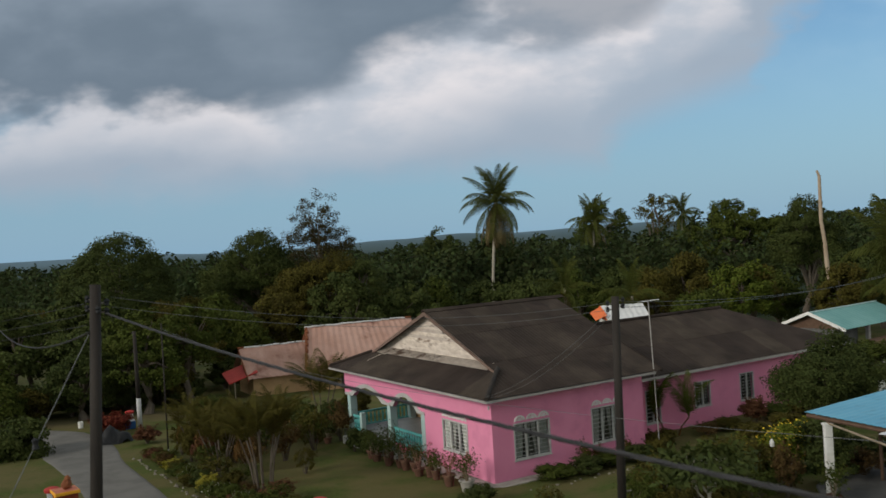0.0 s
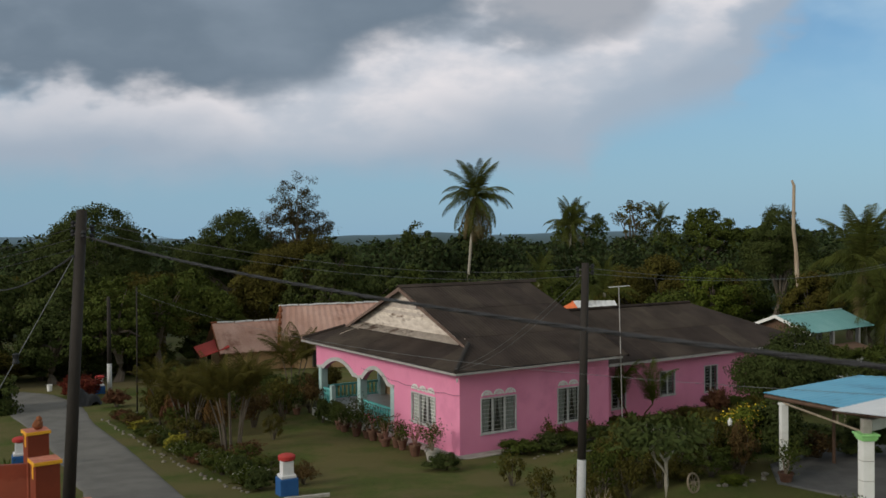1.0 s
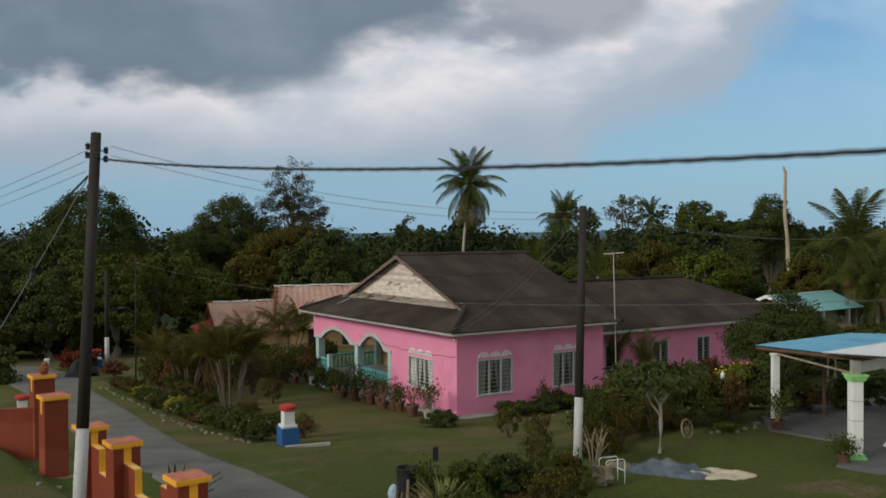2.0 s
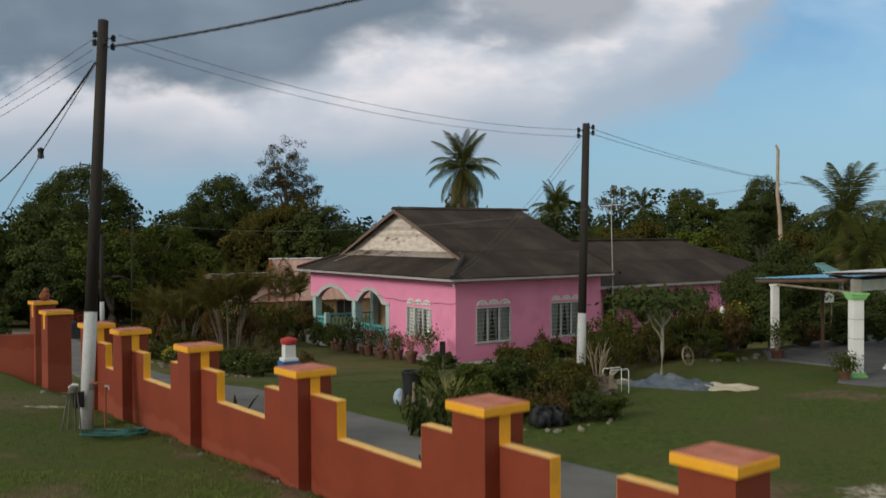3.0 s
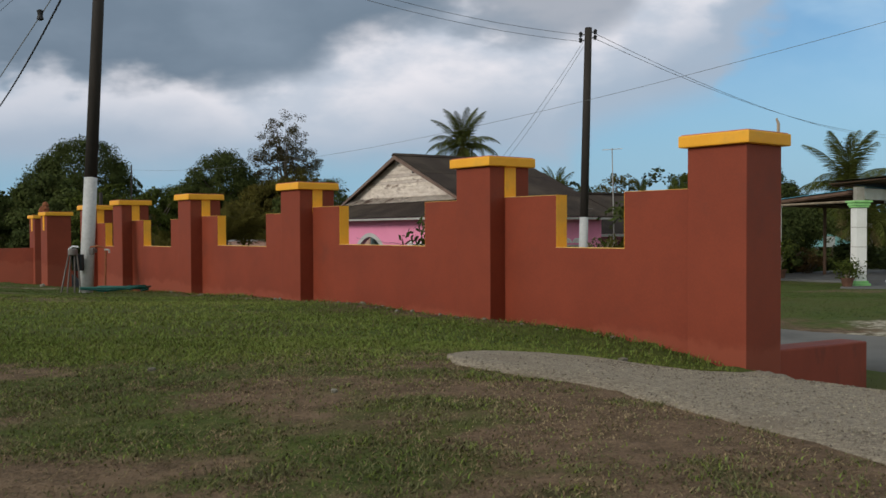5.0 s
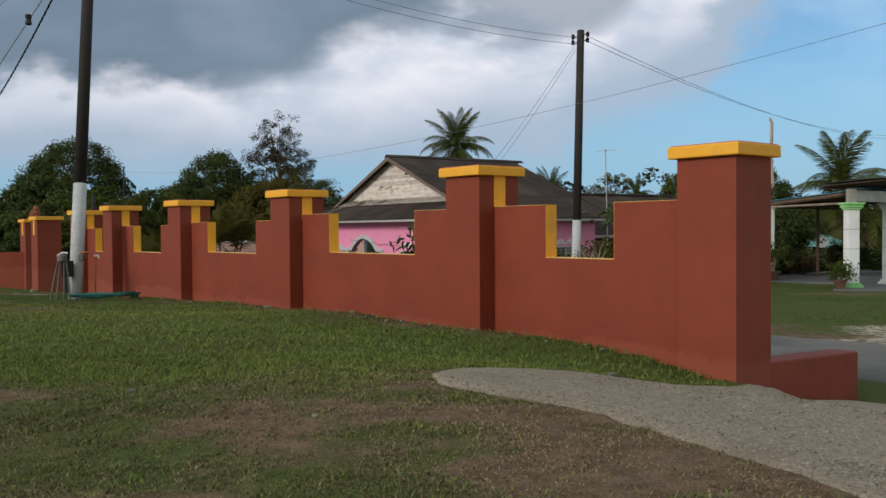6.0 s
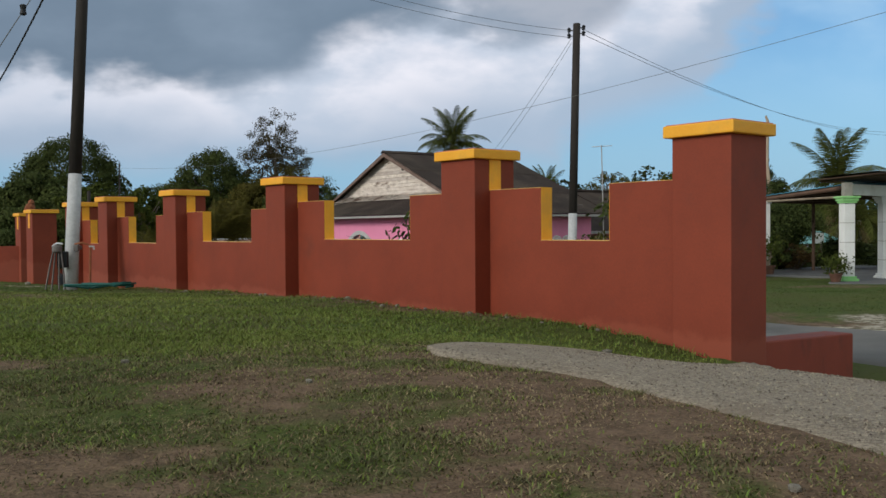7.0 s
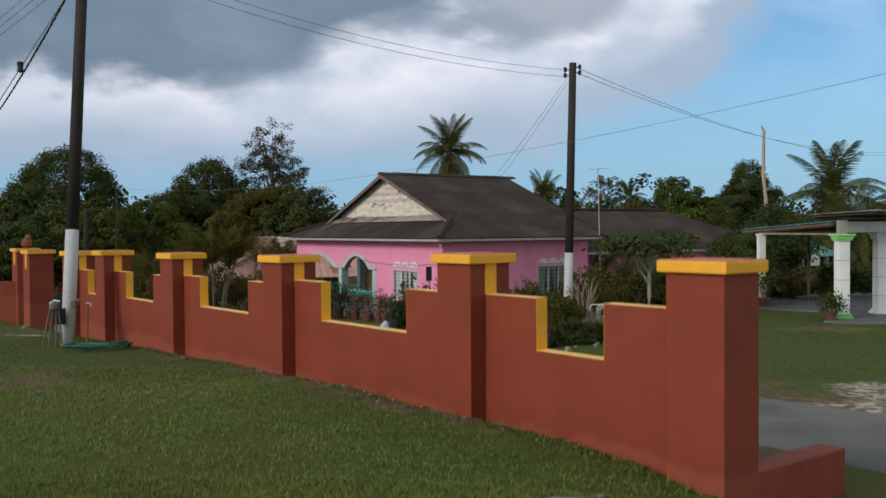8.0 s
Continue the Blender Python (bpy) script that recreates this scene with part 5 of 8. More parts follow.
def frond_mesh(L, pairs, droop, seed, leaflet=0.62, wide=0.045, hang=0.6):
    """A palm frond: a bent midrib along +x with hanging leaflets on both sides."""
    r = np.random.default_rng(seed)
    bm = bmesh.new()
    n = 9

    steps = 40
    way = [Vector((0, 0, 0))]
    for k in range(steps):
        e = radians(8 - (30 + 62 * droop) * ((k + 0.5) / steps) ** 1.35)
        way.append(way[-1] + Vector((math.cos(e), 0, math.sin(e))) * (L / steps))

    def rib(t):
        q = max(0.0, min(1.0, t)) * steps
        k = min(int(q), steps - 1)
        return way[k].lerp(way[k + 1], q - k)
    tube(bm, [rib(k / n) for k in range(n + 1)], [0.05 * L / 4 * (1 - 0.85 * k / n) for k in range(n + 1)], 5)
    for k in range(pairs):
        t = 0.10 + 0.89 * k / (pairs - 1)
        p = rib(t)
        d = (rib(min(1, t + 0.02)) - rib(t - 0.02)).normalized()
        ln = leaflet * (math.sin(math.pi * min(1, 0.18 + 0.80 * t)) ** 0.6) * r.uniform(0.8, 1.1)
        for sgn in (-1, 1):
            out = (Vector((0, sgn, 0)) * 0.9 + d * 0.55 + Vector((0, 0, -hang * r.uniform(0.3, 1.2)))).normalized()
            tip = p + out * ln + Vector((0, 0, -0.18 * ln))
            q = p + out * ln * 0.5
            w = d * wide * L / 4
            a, b, c, e = bm.verts.new(p - w), bm.verts.new(p + w), bm.verts.new(q + w * 1.2), bm.verts.new(q - w * 1.2)
            f = bm.verts.new(tip)
            bm.faces.new((a, b, c, e))
            bm.faces.new((e, c, f))
    return bm


def palm(x, y, crown_z, L, fronds, seed, label, lean=(0, 0), trunk=0.17, name="coconut_palm", dry=3, base=None, mat="frond", trunk_mat="pale_bark", ups=0.30, group=""):
    r = np.random.default_rng(seed)
    zb = gz(x, y) - 0.1 if base is None else base
    t = thing(name, Matrix.Translation((x, y, zb)), label, "palm", group)
    H = crown_z - zb
    pts = [(lean[0] * (k / 8) ** 1.6, lean[1] * (k / 8) ** 1.6, H * k / 8) for k in range(9)]
    bm = tube(bmesh.new(), pts, [trunk * (1.35 - 0.5 * min(1, k / 3) - 0.12 * k / 8) for k in range(9)], 10)
    part("trunk", bm, M[trunk_mat], t)
    top = Vector(pts[-1])
    base_m = [frond_mesh(L, 58, d, seed + i, leaflet=0.23 * L, wide=0.019, hang=h) for i, (d, h) in enumerate(((0.42, 1.0), (1.0, 1.3), (0.75, 1.3)))]
    me = []
    for i, b in enumerate(base_m):
        o = part("frond", b, M[mat], t)
        me.append(o)
    for k in range(fronds):
        az = k * 2.399 + r.uniform(-0.25, 0.25)
        f = k / max(1, fronds - 1)
        if f < ups:
            pitch, i = 88 - 25 * f / ups + r.uniform(-7, 7), 0
        elif f < 0.72:
            pitch, i = 39 - 35 * (f - ups) / (0.72 - ups) + r.uniform(-7, 7), 1
        else:
            pitch, i = -14 - 160 * (f - 0.72) + r.uniform(-8, 8), 2
        o = me[i] if me[i] is not None else None
        if o is None:
            o = new("frond", base[i])
            o.parent = t
        else:
            base = base if k else [q.data for q in me]
            me[i] = None
        o.matrix_local = Matrix.Translation(top) @ Matrix.Rotation(az, 4, "Z") @ Matrix.Rotation(radians(-pitch), 4, "Y") @ Matrix.Rotation(r.uniform(-0.4, 0.4), 4, "X")
    for k in range(dry):
        o = part("dry_frond", frond_mesh(L * 1.05, 40, 0.1, seed + 40 + k, leaflet=0.16 * L, wide=0.022, hang=0.3), M["frond_dry"], t, "brown dry hanging frond")
        o.matrix_local = Matrix.Translation(top) @ Matrix.Rotation(k * 2.4 + seed, 4, "Z") @ Matrix.Rotation(radians(60 + 9 * (k % 3)), 4, "Y")
    if dry:
        bm = bmesh.new()
        for k in range(9):
            bmesh.ops.create_icosphere(bm, subdivisions=1, radius=0.15, matrix=Matrix.Translation(top + Vector((0.3 * math.cos(k * 0.9), 0.3 * math.sin(k * 0.9), -0.25 - 0.1 * (k % 3)))))
        o = part("coconuts", bm, M["leaf_olive"], t)
    return t


palm(6.0, 109.0, 12.0, 5.3, 32, 3, "tall coconut palm with a drooping feathery crown", lean=(1.25, 0), trunk=0.22, dry=14, ups=0.30)
palm(34.0, 67.0, 5.0, 4.9, 28, 4, "coconut palm with long arching fronds", trunk=0.2, dry=3, ups=0.34)
palm(34.2, 64.0, 2.2, 4.4, 22, 5, "low coconut palm with drooping fronds", trunk=0.2, dry=2, ups=0.12)
palm(40.5, 66.0, 4.2, 4.6, 22, 12, "coconut palm with drooping fronds", trunk=0.2, dry=2, ups=0.16)
palm(34.5, 200.0, 9.6, 7.0, 26, 6, "pale far palm in the wood", trunk=0.3, dry=2, base=-8.0)
palm(64.6, 238.0, 10.6, 6.0, 26, 7, "far palm in the wood", trunk=0.3, dry=2, base=-8.0)
palm(15.6, 74.0, 2.4, 3.4, 14, 8, "palm behind the bungalow", trunk=0.18, dry=2)
palm(10.8, 79.0, 3.0, 3.2, 14, 9, "palm behind the bungalow", trunk=0.18, dry=2)

# dead bare trunk
snag = thing("dead_tree_trunk", Matrix.Translation((35.3, 81.4, gz(35.3, 81.4))), "bare bleached dead palm trunk, slightly bent", "dead tree")
zs = gz(35.3, 81.4)
bm = tube(bmesh.new(), [(0.30, 0, -0.2), (0.22, 0, 2.0), (0.0, 0, 4.2), (-0.34, 0, 6.6), (-0.42, 0, 8.6), (-0.66, 0, 10.6), (-0.60, 0, 11.6 - zs), (-0.80, 0, 12.1 - zs)], [0.32, 0.26, 0.22, 0.20, 0.17, 0.16, 0.14, 0.09], 9)
part("trunk", bm, M["snag"], snag)
bm = bmesh.new()
for k in range(7):
    a = k * 0.9
    v = [bm.verts.new(c) for c in ((0.1 * math.cos(a), 0.1 * math.sin(a), 1.8), (0.5 * math.cos(a) - 0.2 * math.sin(a), 0.5 * math.sin(a) + 0.2 * math.cos(a), 3.6), (0.9 * math.cos(a), 0.9 * math.sin(a), 4.9 + 0.3 * (k % 2)), (0.5 * math.cos(a) + 0.2 * math.sin(a), 0.5 * math.sin(a) - 0.2 * math.cos(a), 3.6))]
    bm.faces.new(v)
part("young_frond", bm, M["leaf_light"], snag, "light green broad fronds at its foot")

# ---------------- houses round about ----------------


def gable_roof(parent, x0, x1, yr, zr, ye, ze, mat, far=True, name="roof"):
    bm = strip_roof(bmesh.new(), sheet_xs(x0, x1, 0.22), lambda x: (x, ye, ze), lambda x: (x, yr, zr), 2, 0.03, 0.02)
    part(name, bm, mat, parent)
    if far:
        bm = strip_roof(bmesh.new(), sheet_xs(x0, x1, 0.44), lambda x: (x, 2 * yr - ye, ze), lambda x: (x, yr, zr), 1, 0.03, 0.02)
        part(name, bm, mat, parent)


tan = thing("tan_bungalow", Matrix.Translation((-9.3, 65, 0)) @ Matrix.Rotation(radians(24), 4, "Z") @ Matrix.Translation((10.6, -65, 0)), "ochre bungalow with rusty pink sheet roofs among trees", "house")
bm = strip_roof(bmesh.new(), sheet_xs(-10.6, -2.2, 0.22), lambda x: (x - 1.3 * (-2.2 - x) / 8.4, 63.2, -0.72), lambda x: (x, 67.2, 2.1), 2, 0.03, 0.02)
part("roof", bm, M["rust_roof"], tan)
bm = strip_roof(bmesh.new(), sheet_xs(-10.6, -2.2, 0.44), lambda x: (x, 71.2, -0.72), lambda x: (x, 67.2, 2.1), 1, 0.03, 0.02)
part("roof", bm, M["rust_roof"], tan)
gable_roof(tan, -15.6, -9.9, 67.4, 1.08, 64.5, -0.80, M["rust_roof"])
r = np.random.default_rng(61)
for x0, x1, y, zc in ((-10.7, -2.2, 67.2, 2.15), (-15.7, -10.6, 67.4, 1.12)):
    x = x0
    while x < x1:
        ln = r.uniform(0.3, 0.9)
        part("ridge_cap", tube(bmesh.new(), [(x, y, zc + r.uniform(-0.03, 0.03)), (min(x + ln, x1), y, zc + r.uniform(-0.03, 0.03))], 0.07, 6), M["gutter"] if r.uniform() < 0.85 else M["rust"], tan, "broken piece of ridge capping")
        x += ln + r.uniform(0.0, 0.12)
bm = bmesh.new()
for k in range(14):
    f, g = k / 14, (k + 0.8) / 14
    tube(bm, [(-10.6 - 1.3 * f + 0.05 * (k % 2), 67.1 - 3.9 * f, 2.12 - 2.80 * f), (-10.6 - 1.3 * g + 0.05 * (k % 2), 67.1 - 3.9 * g, 2.12 - 2.80 * g)], 0.09 + 0.03 * (k % 2), 6)
part("valley_capping", bm, M["rust"], tan, "rusted valley capping")
part("wall", abox(-10.2, -2.6, 63.9, 70.2, -3.2, -0.55), M["tan"], tan)
part("wall", abox(-15.2, -10.2, 65.0, 69.8, -3.2, -0.65), M["tan"], tan)
for x0, x1 in ((-15.25, -15.20), (-10.35, -10.3)):
    zt, ye = (1.0, 64.9) if x0 < -12 else (2.0, 63.6)
    bm = prism(bmesh.new(), [(ye, -0.7), (2 * 67.3 - ye, -0.7), (67.3, zt)], lambda p, q, d: (d, p, q), x0, x1)
    part("gable", bm, M["tan"], tan)
for x0 in (-15.68, -10.68):
    zt, ye, zr0 = (1.10, 64.4, -0.82) if x0 < -12 else (2.12, 63.1, -0.75)
    bm = prism(bmesh.new(), [(ye, zr0 - 0.05), (67.3, zt - 0.05), (67.3, zt - 0.28), (ye, zr0 - 0.24)], lambda p, q, d: (d, p, q), x0, x0 + 0.05)
    part("barge_board", bm, M["rust"], tan)
for x0 in (-9.2, -6.6):
    # unlit inside painted on as a flat dark face
    w = part("window", abox(x0, x0 + 1.2, 63.86, 63.90, -2.1, -0.9), M["dark"], tan, "louvred window, its unlit room painted as a dark face")
    for k in range(3):
        part("frame", abox(x0 + 0.58 * k - 0.02, x0 + 0.58 * k + 0.05, 63.83, 63.86, -2.1, -0.9), M["wood"], w)
bm = bmesh.new()
prism(bm, [(-16.9, -0.62), (-14.9, 0.0), (-14.9, 0.06), (-16.9, -0.56)], lambda p, q, d: (p, d, q - 0.16 * (67.5 - d)), 64.8, 67.5)
part("awning", bm, M["red_awning"], tan, "red sheet awning")
for x, y in ((-16.5, 65.0), (-16.5, 67.3)):
    part("awning_post", tube(bmesh.new(), [(x, y, -3.4), (x, y, -0.9)], 0.05, 7), M["wood"], tan)

teal_house = thing("teal_roofed_house", Matrix.Translation((25.78, 58.03, 0)) @ Matrix.Rotation(radians(36), 4, "Z"), "small open-sided house with a teal metal roof and white barge", "house")
gable_roof(teal_house, 0.0, 8.6, 2.47, 1.60, 0.0, 0.60, M["teal_roof"])
part("ridge_cap", tube(bmesh.new(), [(-0.05, 2.47, 1.62), (8.65, 2.47, 1.62)], 0.06, 7), M["pale_teal"], teal_house)
# shade under the roof is put into these dark wall and gable colours
part("wall", abox(0.4, 3.0, 0.8, 4.4, -3.2, 0.55), M["slab"], teal_house, "grey wall with shade painted into its colour")
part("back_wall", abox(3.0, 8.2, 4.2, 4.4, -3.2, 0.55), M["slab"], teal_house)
bm = prism(bmesh.new(), [(0.1, 0.52), (4.84, 0.52), (2.47, 1.5)], lambda p, q, d: (d, p, q), 0.4, 0.5)
part("gable", bm, M["timber"], teal_house, "dark brown gable with shade painted into its colour")
part("white_wall", abox(2.7, 5.5, -0.95, -0.80, -3.0, -0.72), M["white"], teal_house, "white painted front wall")
bm = strip_roof(bmesh.new(), sheet_xs(2.2, 5.9, 0.22), lambda x: (x, -1.25, -0.66), lambda x: (x, 0.1, -0.36), 1, 0.03, 0.01)
part("low_roof", bm, M["timber"], teal_house, "brown lean-to roof")
for x in (3.35, 6.8):
    part("post", abox(x - 0.12, x + 0.12, 0.15, 0.39, -2.6, 0.56), M["fascia"], teal_house)
for sgn in (-1, 1):
    bm = prism(bmesh.new(), [(2.47, 1.70), (2.47 + sgn * 2.6, 0.65), (2.47 + sgn * 2.6, 0.45), (2.47, 1.48)], lambda p, q, d: (d, p, q), -0.1, -0.02)
    part("barge_board", bm, M["white"], teal_house, "white barge board")

orange_house = thing("orange_roofed_house", Matrix.Translation((0, 0, 0)), "far house with a white sheet roof and orange gable", "house")
gable_roof(orange_house, 12.8, 16.2, 73.0, 1.85, 70.4, 0.95, M["gutter"])
bm = prism(bmesh.new(), [(70.4, 0.9), (75.6, 0.9), (73.0, 1.85)], lambda p, q, d: (d, p, q), 12.7, 12.78)
part("gable", bm, M["orange_roof"], orange_house, "orange gable")
bm = strip_roof(bmesh.new(), sheet_xs(11.9, 12.8, 0.2), lambda x: (x, 70.4, 0.95 + 0.4 * (x - 11.9)), lambda x: (x, 73.0, 1.35 + 0.5 * (x - 11.9)), 1, 0.03)
part("roof", bm, M["orange_roof"], orange_house, "orange sheet roof")
part("wall", abox(13.0, 16.0, 70.9, 75.0, -3.5, 1.1), M["white"], orange_house)

# ---------------- poles and wires ----------------


def utility_pole(x, y, z0, z1, tx, ty, r0, r1, white_to, label, group="utility poles"):
    t = thing("utility_pole", Matrix.Translation((x, y, 0)), label, "utility pole", group)
    H = z1 - z0
    f = (white_to - z0) / H

    def at(k):
        return (tx * k, ty * k, z0 + H * k)
    foot = part("foot", tube(bmesh.new(), [(tx * -0.03, ty * -0.03, z0 - 0.3), at(f * 0.5), at(f)], [r0 * 1.02, r0 * 0.99, r0 * 0.96], 16), M["pole_white"], t, "whitewashed foot of the pole")
    shaft = part("shaft", tube(bmesh.new(), [at(f), at((1 + f) / 2), at(1)], [r0 * 0.93, (r0 + r1) / 2 * 0.97, r1], 16), M["pole"], t, "dark tarred pole shaft")
    for o in (foot, shaft):
        for p in o.data.polygons:
            p.use_smooth = len(p.vertices) == 4
    return t, at


def insulators(t, at, k, side, n=2):
    for i in range(n):
        p = Vector(at(k - 0.022 * i))
        bm = tube(bmesh.new(), [p, p + Vector(side) * 0.19], 0.014, 6)
        b = part("bracket", bm, M["metal"], t)
        q = p + Vector(side) * 0.19
        bm = lathe(bmesh.new(), [(0.02, -0.05), (0.045, -0.03), (0.03, 0.0), (0.048, 0.03), (0.02, 0.07)], 10)
        o = part("insulator", bm, M["plastic"], b)
        o.location = q


p1, at1 = utility_pole(-5.72, 13.96, 0.92, 7.71, 0.05, 0.95, 0.108, 0.086, 2.72, "dark utility pole with a whitewashed foot, leaning beside the wall")
insulators(p1, at1, 0.955, (0.82, 0.45, 0))
insulators(p1, at1, 0.965, (-0.80, 0.3, 0))
insulators(p1, at1, 0.94, (0.5, -0.7, 0), 1)
p2, at2 = utility_pole(3.62, 19.74, 0.40, 6.58, 0.24, 0.43, 0.105, 0.085, 2.12, "dark utility pole with a whitewashed foot on the far lawn")
insulators(p2, at2, 0.975, (-0.9, 0.2, 0))
insulators(p2, at2, 0.985, (0.9, 0.1, 0))
part("step_bolt", tube(bmesh.new(), [(0.1, 0.1, 2.3), (0.28, 0.1, 2.32)], 0.015, 6), M["metal"], p2)
utility_pole(-17.2, 50.3, gz(-17.2, 50.3), 4.02, 0.0, 0.0, 0.13, 0.09, 0.29, "distant utility pole with a whitewashed foot at the bend")
utility_pole(-13.2, 42.2, gz(-13.2, 42.2), 4.98, 0.05, 0.0, 0.04, 0.03, -0.9, "thin dark mast among the hedge shrubs", "")


def wire(name, a, b, sag, r, mat, label, n=24, twist=0):
    a, b = Vector(a), Vector(b)
    t = thing(name, Matrix.Translation(a), label, "cable", "overhead wires")
    pts = [(b - a) * (k / n) - Vector((0, 0, 4 * sag * (k / n) * (1 - k / n))) for k in range(n + 1)]
    if not twist:
        part("strand", tube(bmesh.new(), pts, r, 6), M[mat], t)
    else:
        m = n * 5
        for s in range(3):
            q = []
            for k in range(m + 1):
                f = k / m
                c = (b - a) * f - Vector((0, 0, 4 * sag * f * (1 - f)))
                an = f * twist + s * 2.094
                side = (b - a).cross(Vector((0, 0, 1))).normalized()
                q.append(c + side * (r * 1.1 * math.cos(an)) + Vector((0, 0, r * 1.1 * math.sin(an))))
            part("strand", tube(bmesh.new(), q, r, 5), M[mat], t)
    return t


T1, T2 = Vector(at1(1)) + Vector((-5.72, 13.96, 0)), Vector(at2(1)) + Vector((3.62, 19.74, 0))
wire("bundled_cable", (-5.45, 14.75, 7.24), (13.4, -8.5, 7.1), 0.76, 0.0105, "wire", "thick black twisted cable slung over the lane", 30, 190)
for k, dz in ((0, -0.22), (1, -0.38)):
    wire("overhead_wire", T1 + Vector((0.22, 0.1, dz)), T2 + Vector((-0.22, 0.05, dz + 0.08)), 0.35, 0.005, "wire_thin", "thin bare wire between two poles")
for k, dz in ((0, -0.30), (1, -0.48), (2, -0.66)):
    wire("overhead_wire", T1 + Vector((-0.22, 0.1, dz)), (-24.5 - 0.3 * k, 38.0, 5.9 - 0.35 * k), 0.30, 0.0045, "wire", "thin wire running along the lane")
for k, dz in ((0, -0.14), (1, -0.26)):
    wire("overhead_wire", T2 + Vector((0.22, 0.05, dz)), (32.0, 50.0, 7.4 + 0.28 * k), 1.2, 0.006, "wire_thin", "thin wire running off behind the carport")
for k, dz in ((0, -0.3), (1, -0.42)):
    wire("overhead_wire", T2 + Vector((-0.1, 0.1, dz)), (1.30 + 0.16 * k, 31.62 + 0.1 * k, 2.46 - 0.05 * k), 0.30 + 0.05 * k, 0.0045, "wire_thin", "thin service wire to the house")
wire("overhead_wire", (13.29, 2.0, 6.26), (-13.2, 42.2, 4.745), 1.29, 0.004, "wire_thin", "long thin wire along the lane to a thin mast", 40)
# stay with its insulator, and the service cable beside it
stay_a = Vector((-5.75, 14.75, 6.95))
stay_d = (Vector((-6.40, 13.98, 5.34)) - stay_a)
wire("stay_wire", stay_a, stay_a + stay_d * 3.55, 0.02, 0.008, "wire_thin", "thin guy wire of the pole with an insulator")
stay_i = thing("guy_insulator", Matrix.Translation((-6.40, 13.98, 5.34)), "dark porcelain guy insulator on its wire", "insulator")
part("body", lathe(bmesh.new(), [(0.02, -0.09), (0.055, -0.07), (0.04, 0.0), (0.055, 0.07), (0.02, 0.09)], 12), M["plastic"], stay_i)
wire("service_cable", stay_a + Vector((0.0, -0.03, 0.0)), (-17.6, 36.0, 5.55), 0.44, 0.011, "wire", "black twisted service cable slung along the lane", 24, 120)
# aerial on the roof
mast = thing("roof_aerial", Matrix.Translation((8.15, 35.75, -0.25)), "thin metal television aerial mast beside the house eave", "aerial")
part("mast", tube(bmesh.new(), [(0.12, 0, -0.7), (0.06, 0, 2.6), (0, 0, 5.42)], 0.022, 7), M["fascia"], mast)
part("boom", tube(bmesh.new(), [(-0.40, 0, 5.35), (0.45, 0.1, 5.41)], 0.016, 6), M["gutter"], mast)
for k in range(6):
    part("element", tube(bmesh.new(), [(-0.36 + 0.15 * k, -0.22, 5.36 + 0.009 * k), (-0.36 + 0.15 * k, 0.22, 5.36 + 0.009 * k)], 0.006, 5), M["gutter"], mast)

# ---------------- garden plants ----------------
PROTO = {}


def shrub(kind, x, y, w, h, rot=None, z=None):
    """A shrub of a kind: built once, then copied; w its breadth and h its height in metres."""
    mat, leaf, clumps, per, lab, flower = SHRUBS[kind]
    rr = np.random.default_rng(int(abs(x * 131 + y * 977)) % 100000)
    rot = rr.uniform(0, 6.28) if rot is None else rot
    zz = (gz(x, y) if z is None else z) - 0.04
    m = Matrix.Translation((x, y, zz)) @ Matrix.Rotation(rot, 4, "Z") @ Matrix.Diagonal((w, w, h, 1))
    if kind in PROTO:
        c = copy_thing(PROTO[kind], m)
        c.matrix_basis = m
        return c
    seed = 200 + len(PROTO)
    t = thing("shrub", m, lab, "shrub", "garden shrubs")
    P, C = crown_points((0.46, 0.46, 0.44), clumps, per, 0.075, seed, 0.45, 0.9, -0.75, 1.5)
    P[:, 2] += 0.50
    P[:, 2] = np.abs(P[:, 2])
    # shoots that stand out of the mass
    sh = np.random.default_rng(seed + 5)
    for k in range(9):
        a, e = k * 2.4 + sh.uniform(-0.3, 0.3), sh.uniform(0.5, 1.35)
        f = sh.uniform(0.4, 1.0, per)
        tip = np.array([math.cos(a) * math.cos(e), math.sin(a) * math.cos(e), math.sin(e)]) * sh.uniform(0.55, 0.78)
        Q = tip[None] * f[:, None] + sh.normal(size=(per, 3)) * 0.03 + np.array([0, 0, 0.28])
        P, C = np.concatenate([P, Q]), np.concatenate([C, (tip * 0.7 + np.array([0, 0, -0.22]))[None]])
    tuft = (P - np.repeat(C + np.array([0, 0, 0.5]), per, 0)) / 0.075
    part("foliage", leaves(P, leaf, 0.55, 0.0, seed, (P - np.array([0, 0, 0.3])) * 2.4 + 0.6 * tuft), M[mat], t)
    bm = bmesh.new()
    for k in range(8):
        c = C[k * 3 % len(C)]
        tube(bm, [(0.04 * math.cos(k), 0.04 * math.sin(k), 0), (c[0] * 0.4, c[1] * 0.4, 0.28), (c[0] * 0.8, c[1] * 0.8, c[2] * 0.7 + 0.5)], [0.018, 0.012, 0.005], 5)
    part("stalk", bm, M["bark"], t)
    if flower:
        part("blossom", leaves(P[::flower[1]] * np.array([1.06, 1.06, 1.04]), leaf * 0.5, 0.9, 0, seed + 1), M[flower[0]], t, flower[2])
    PROTO[kind] = t
    return t


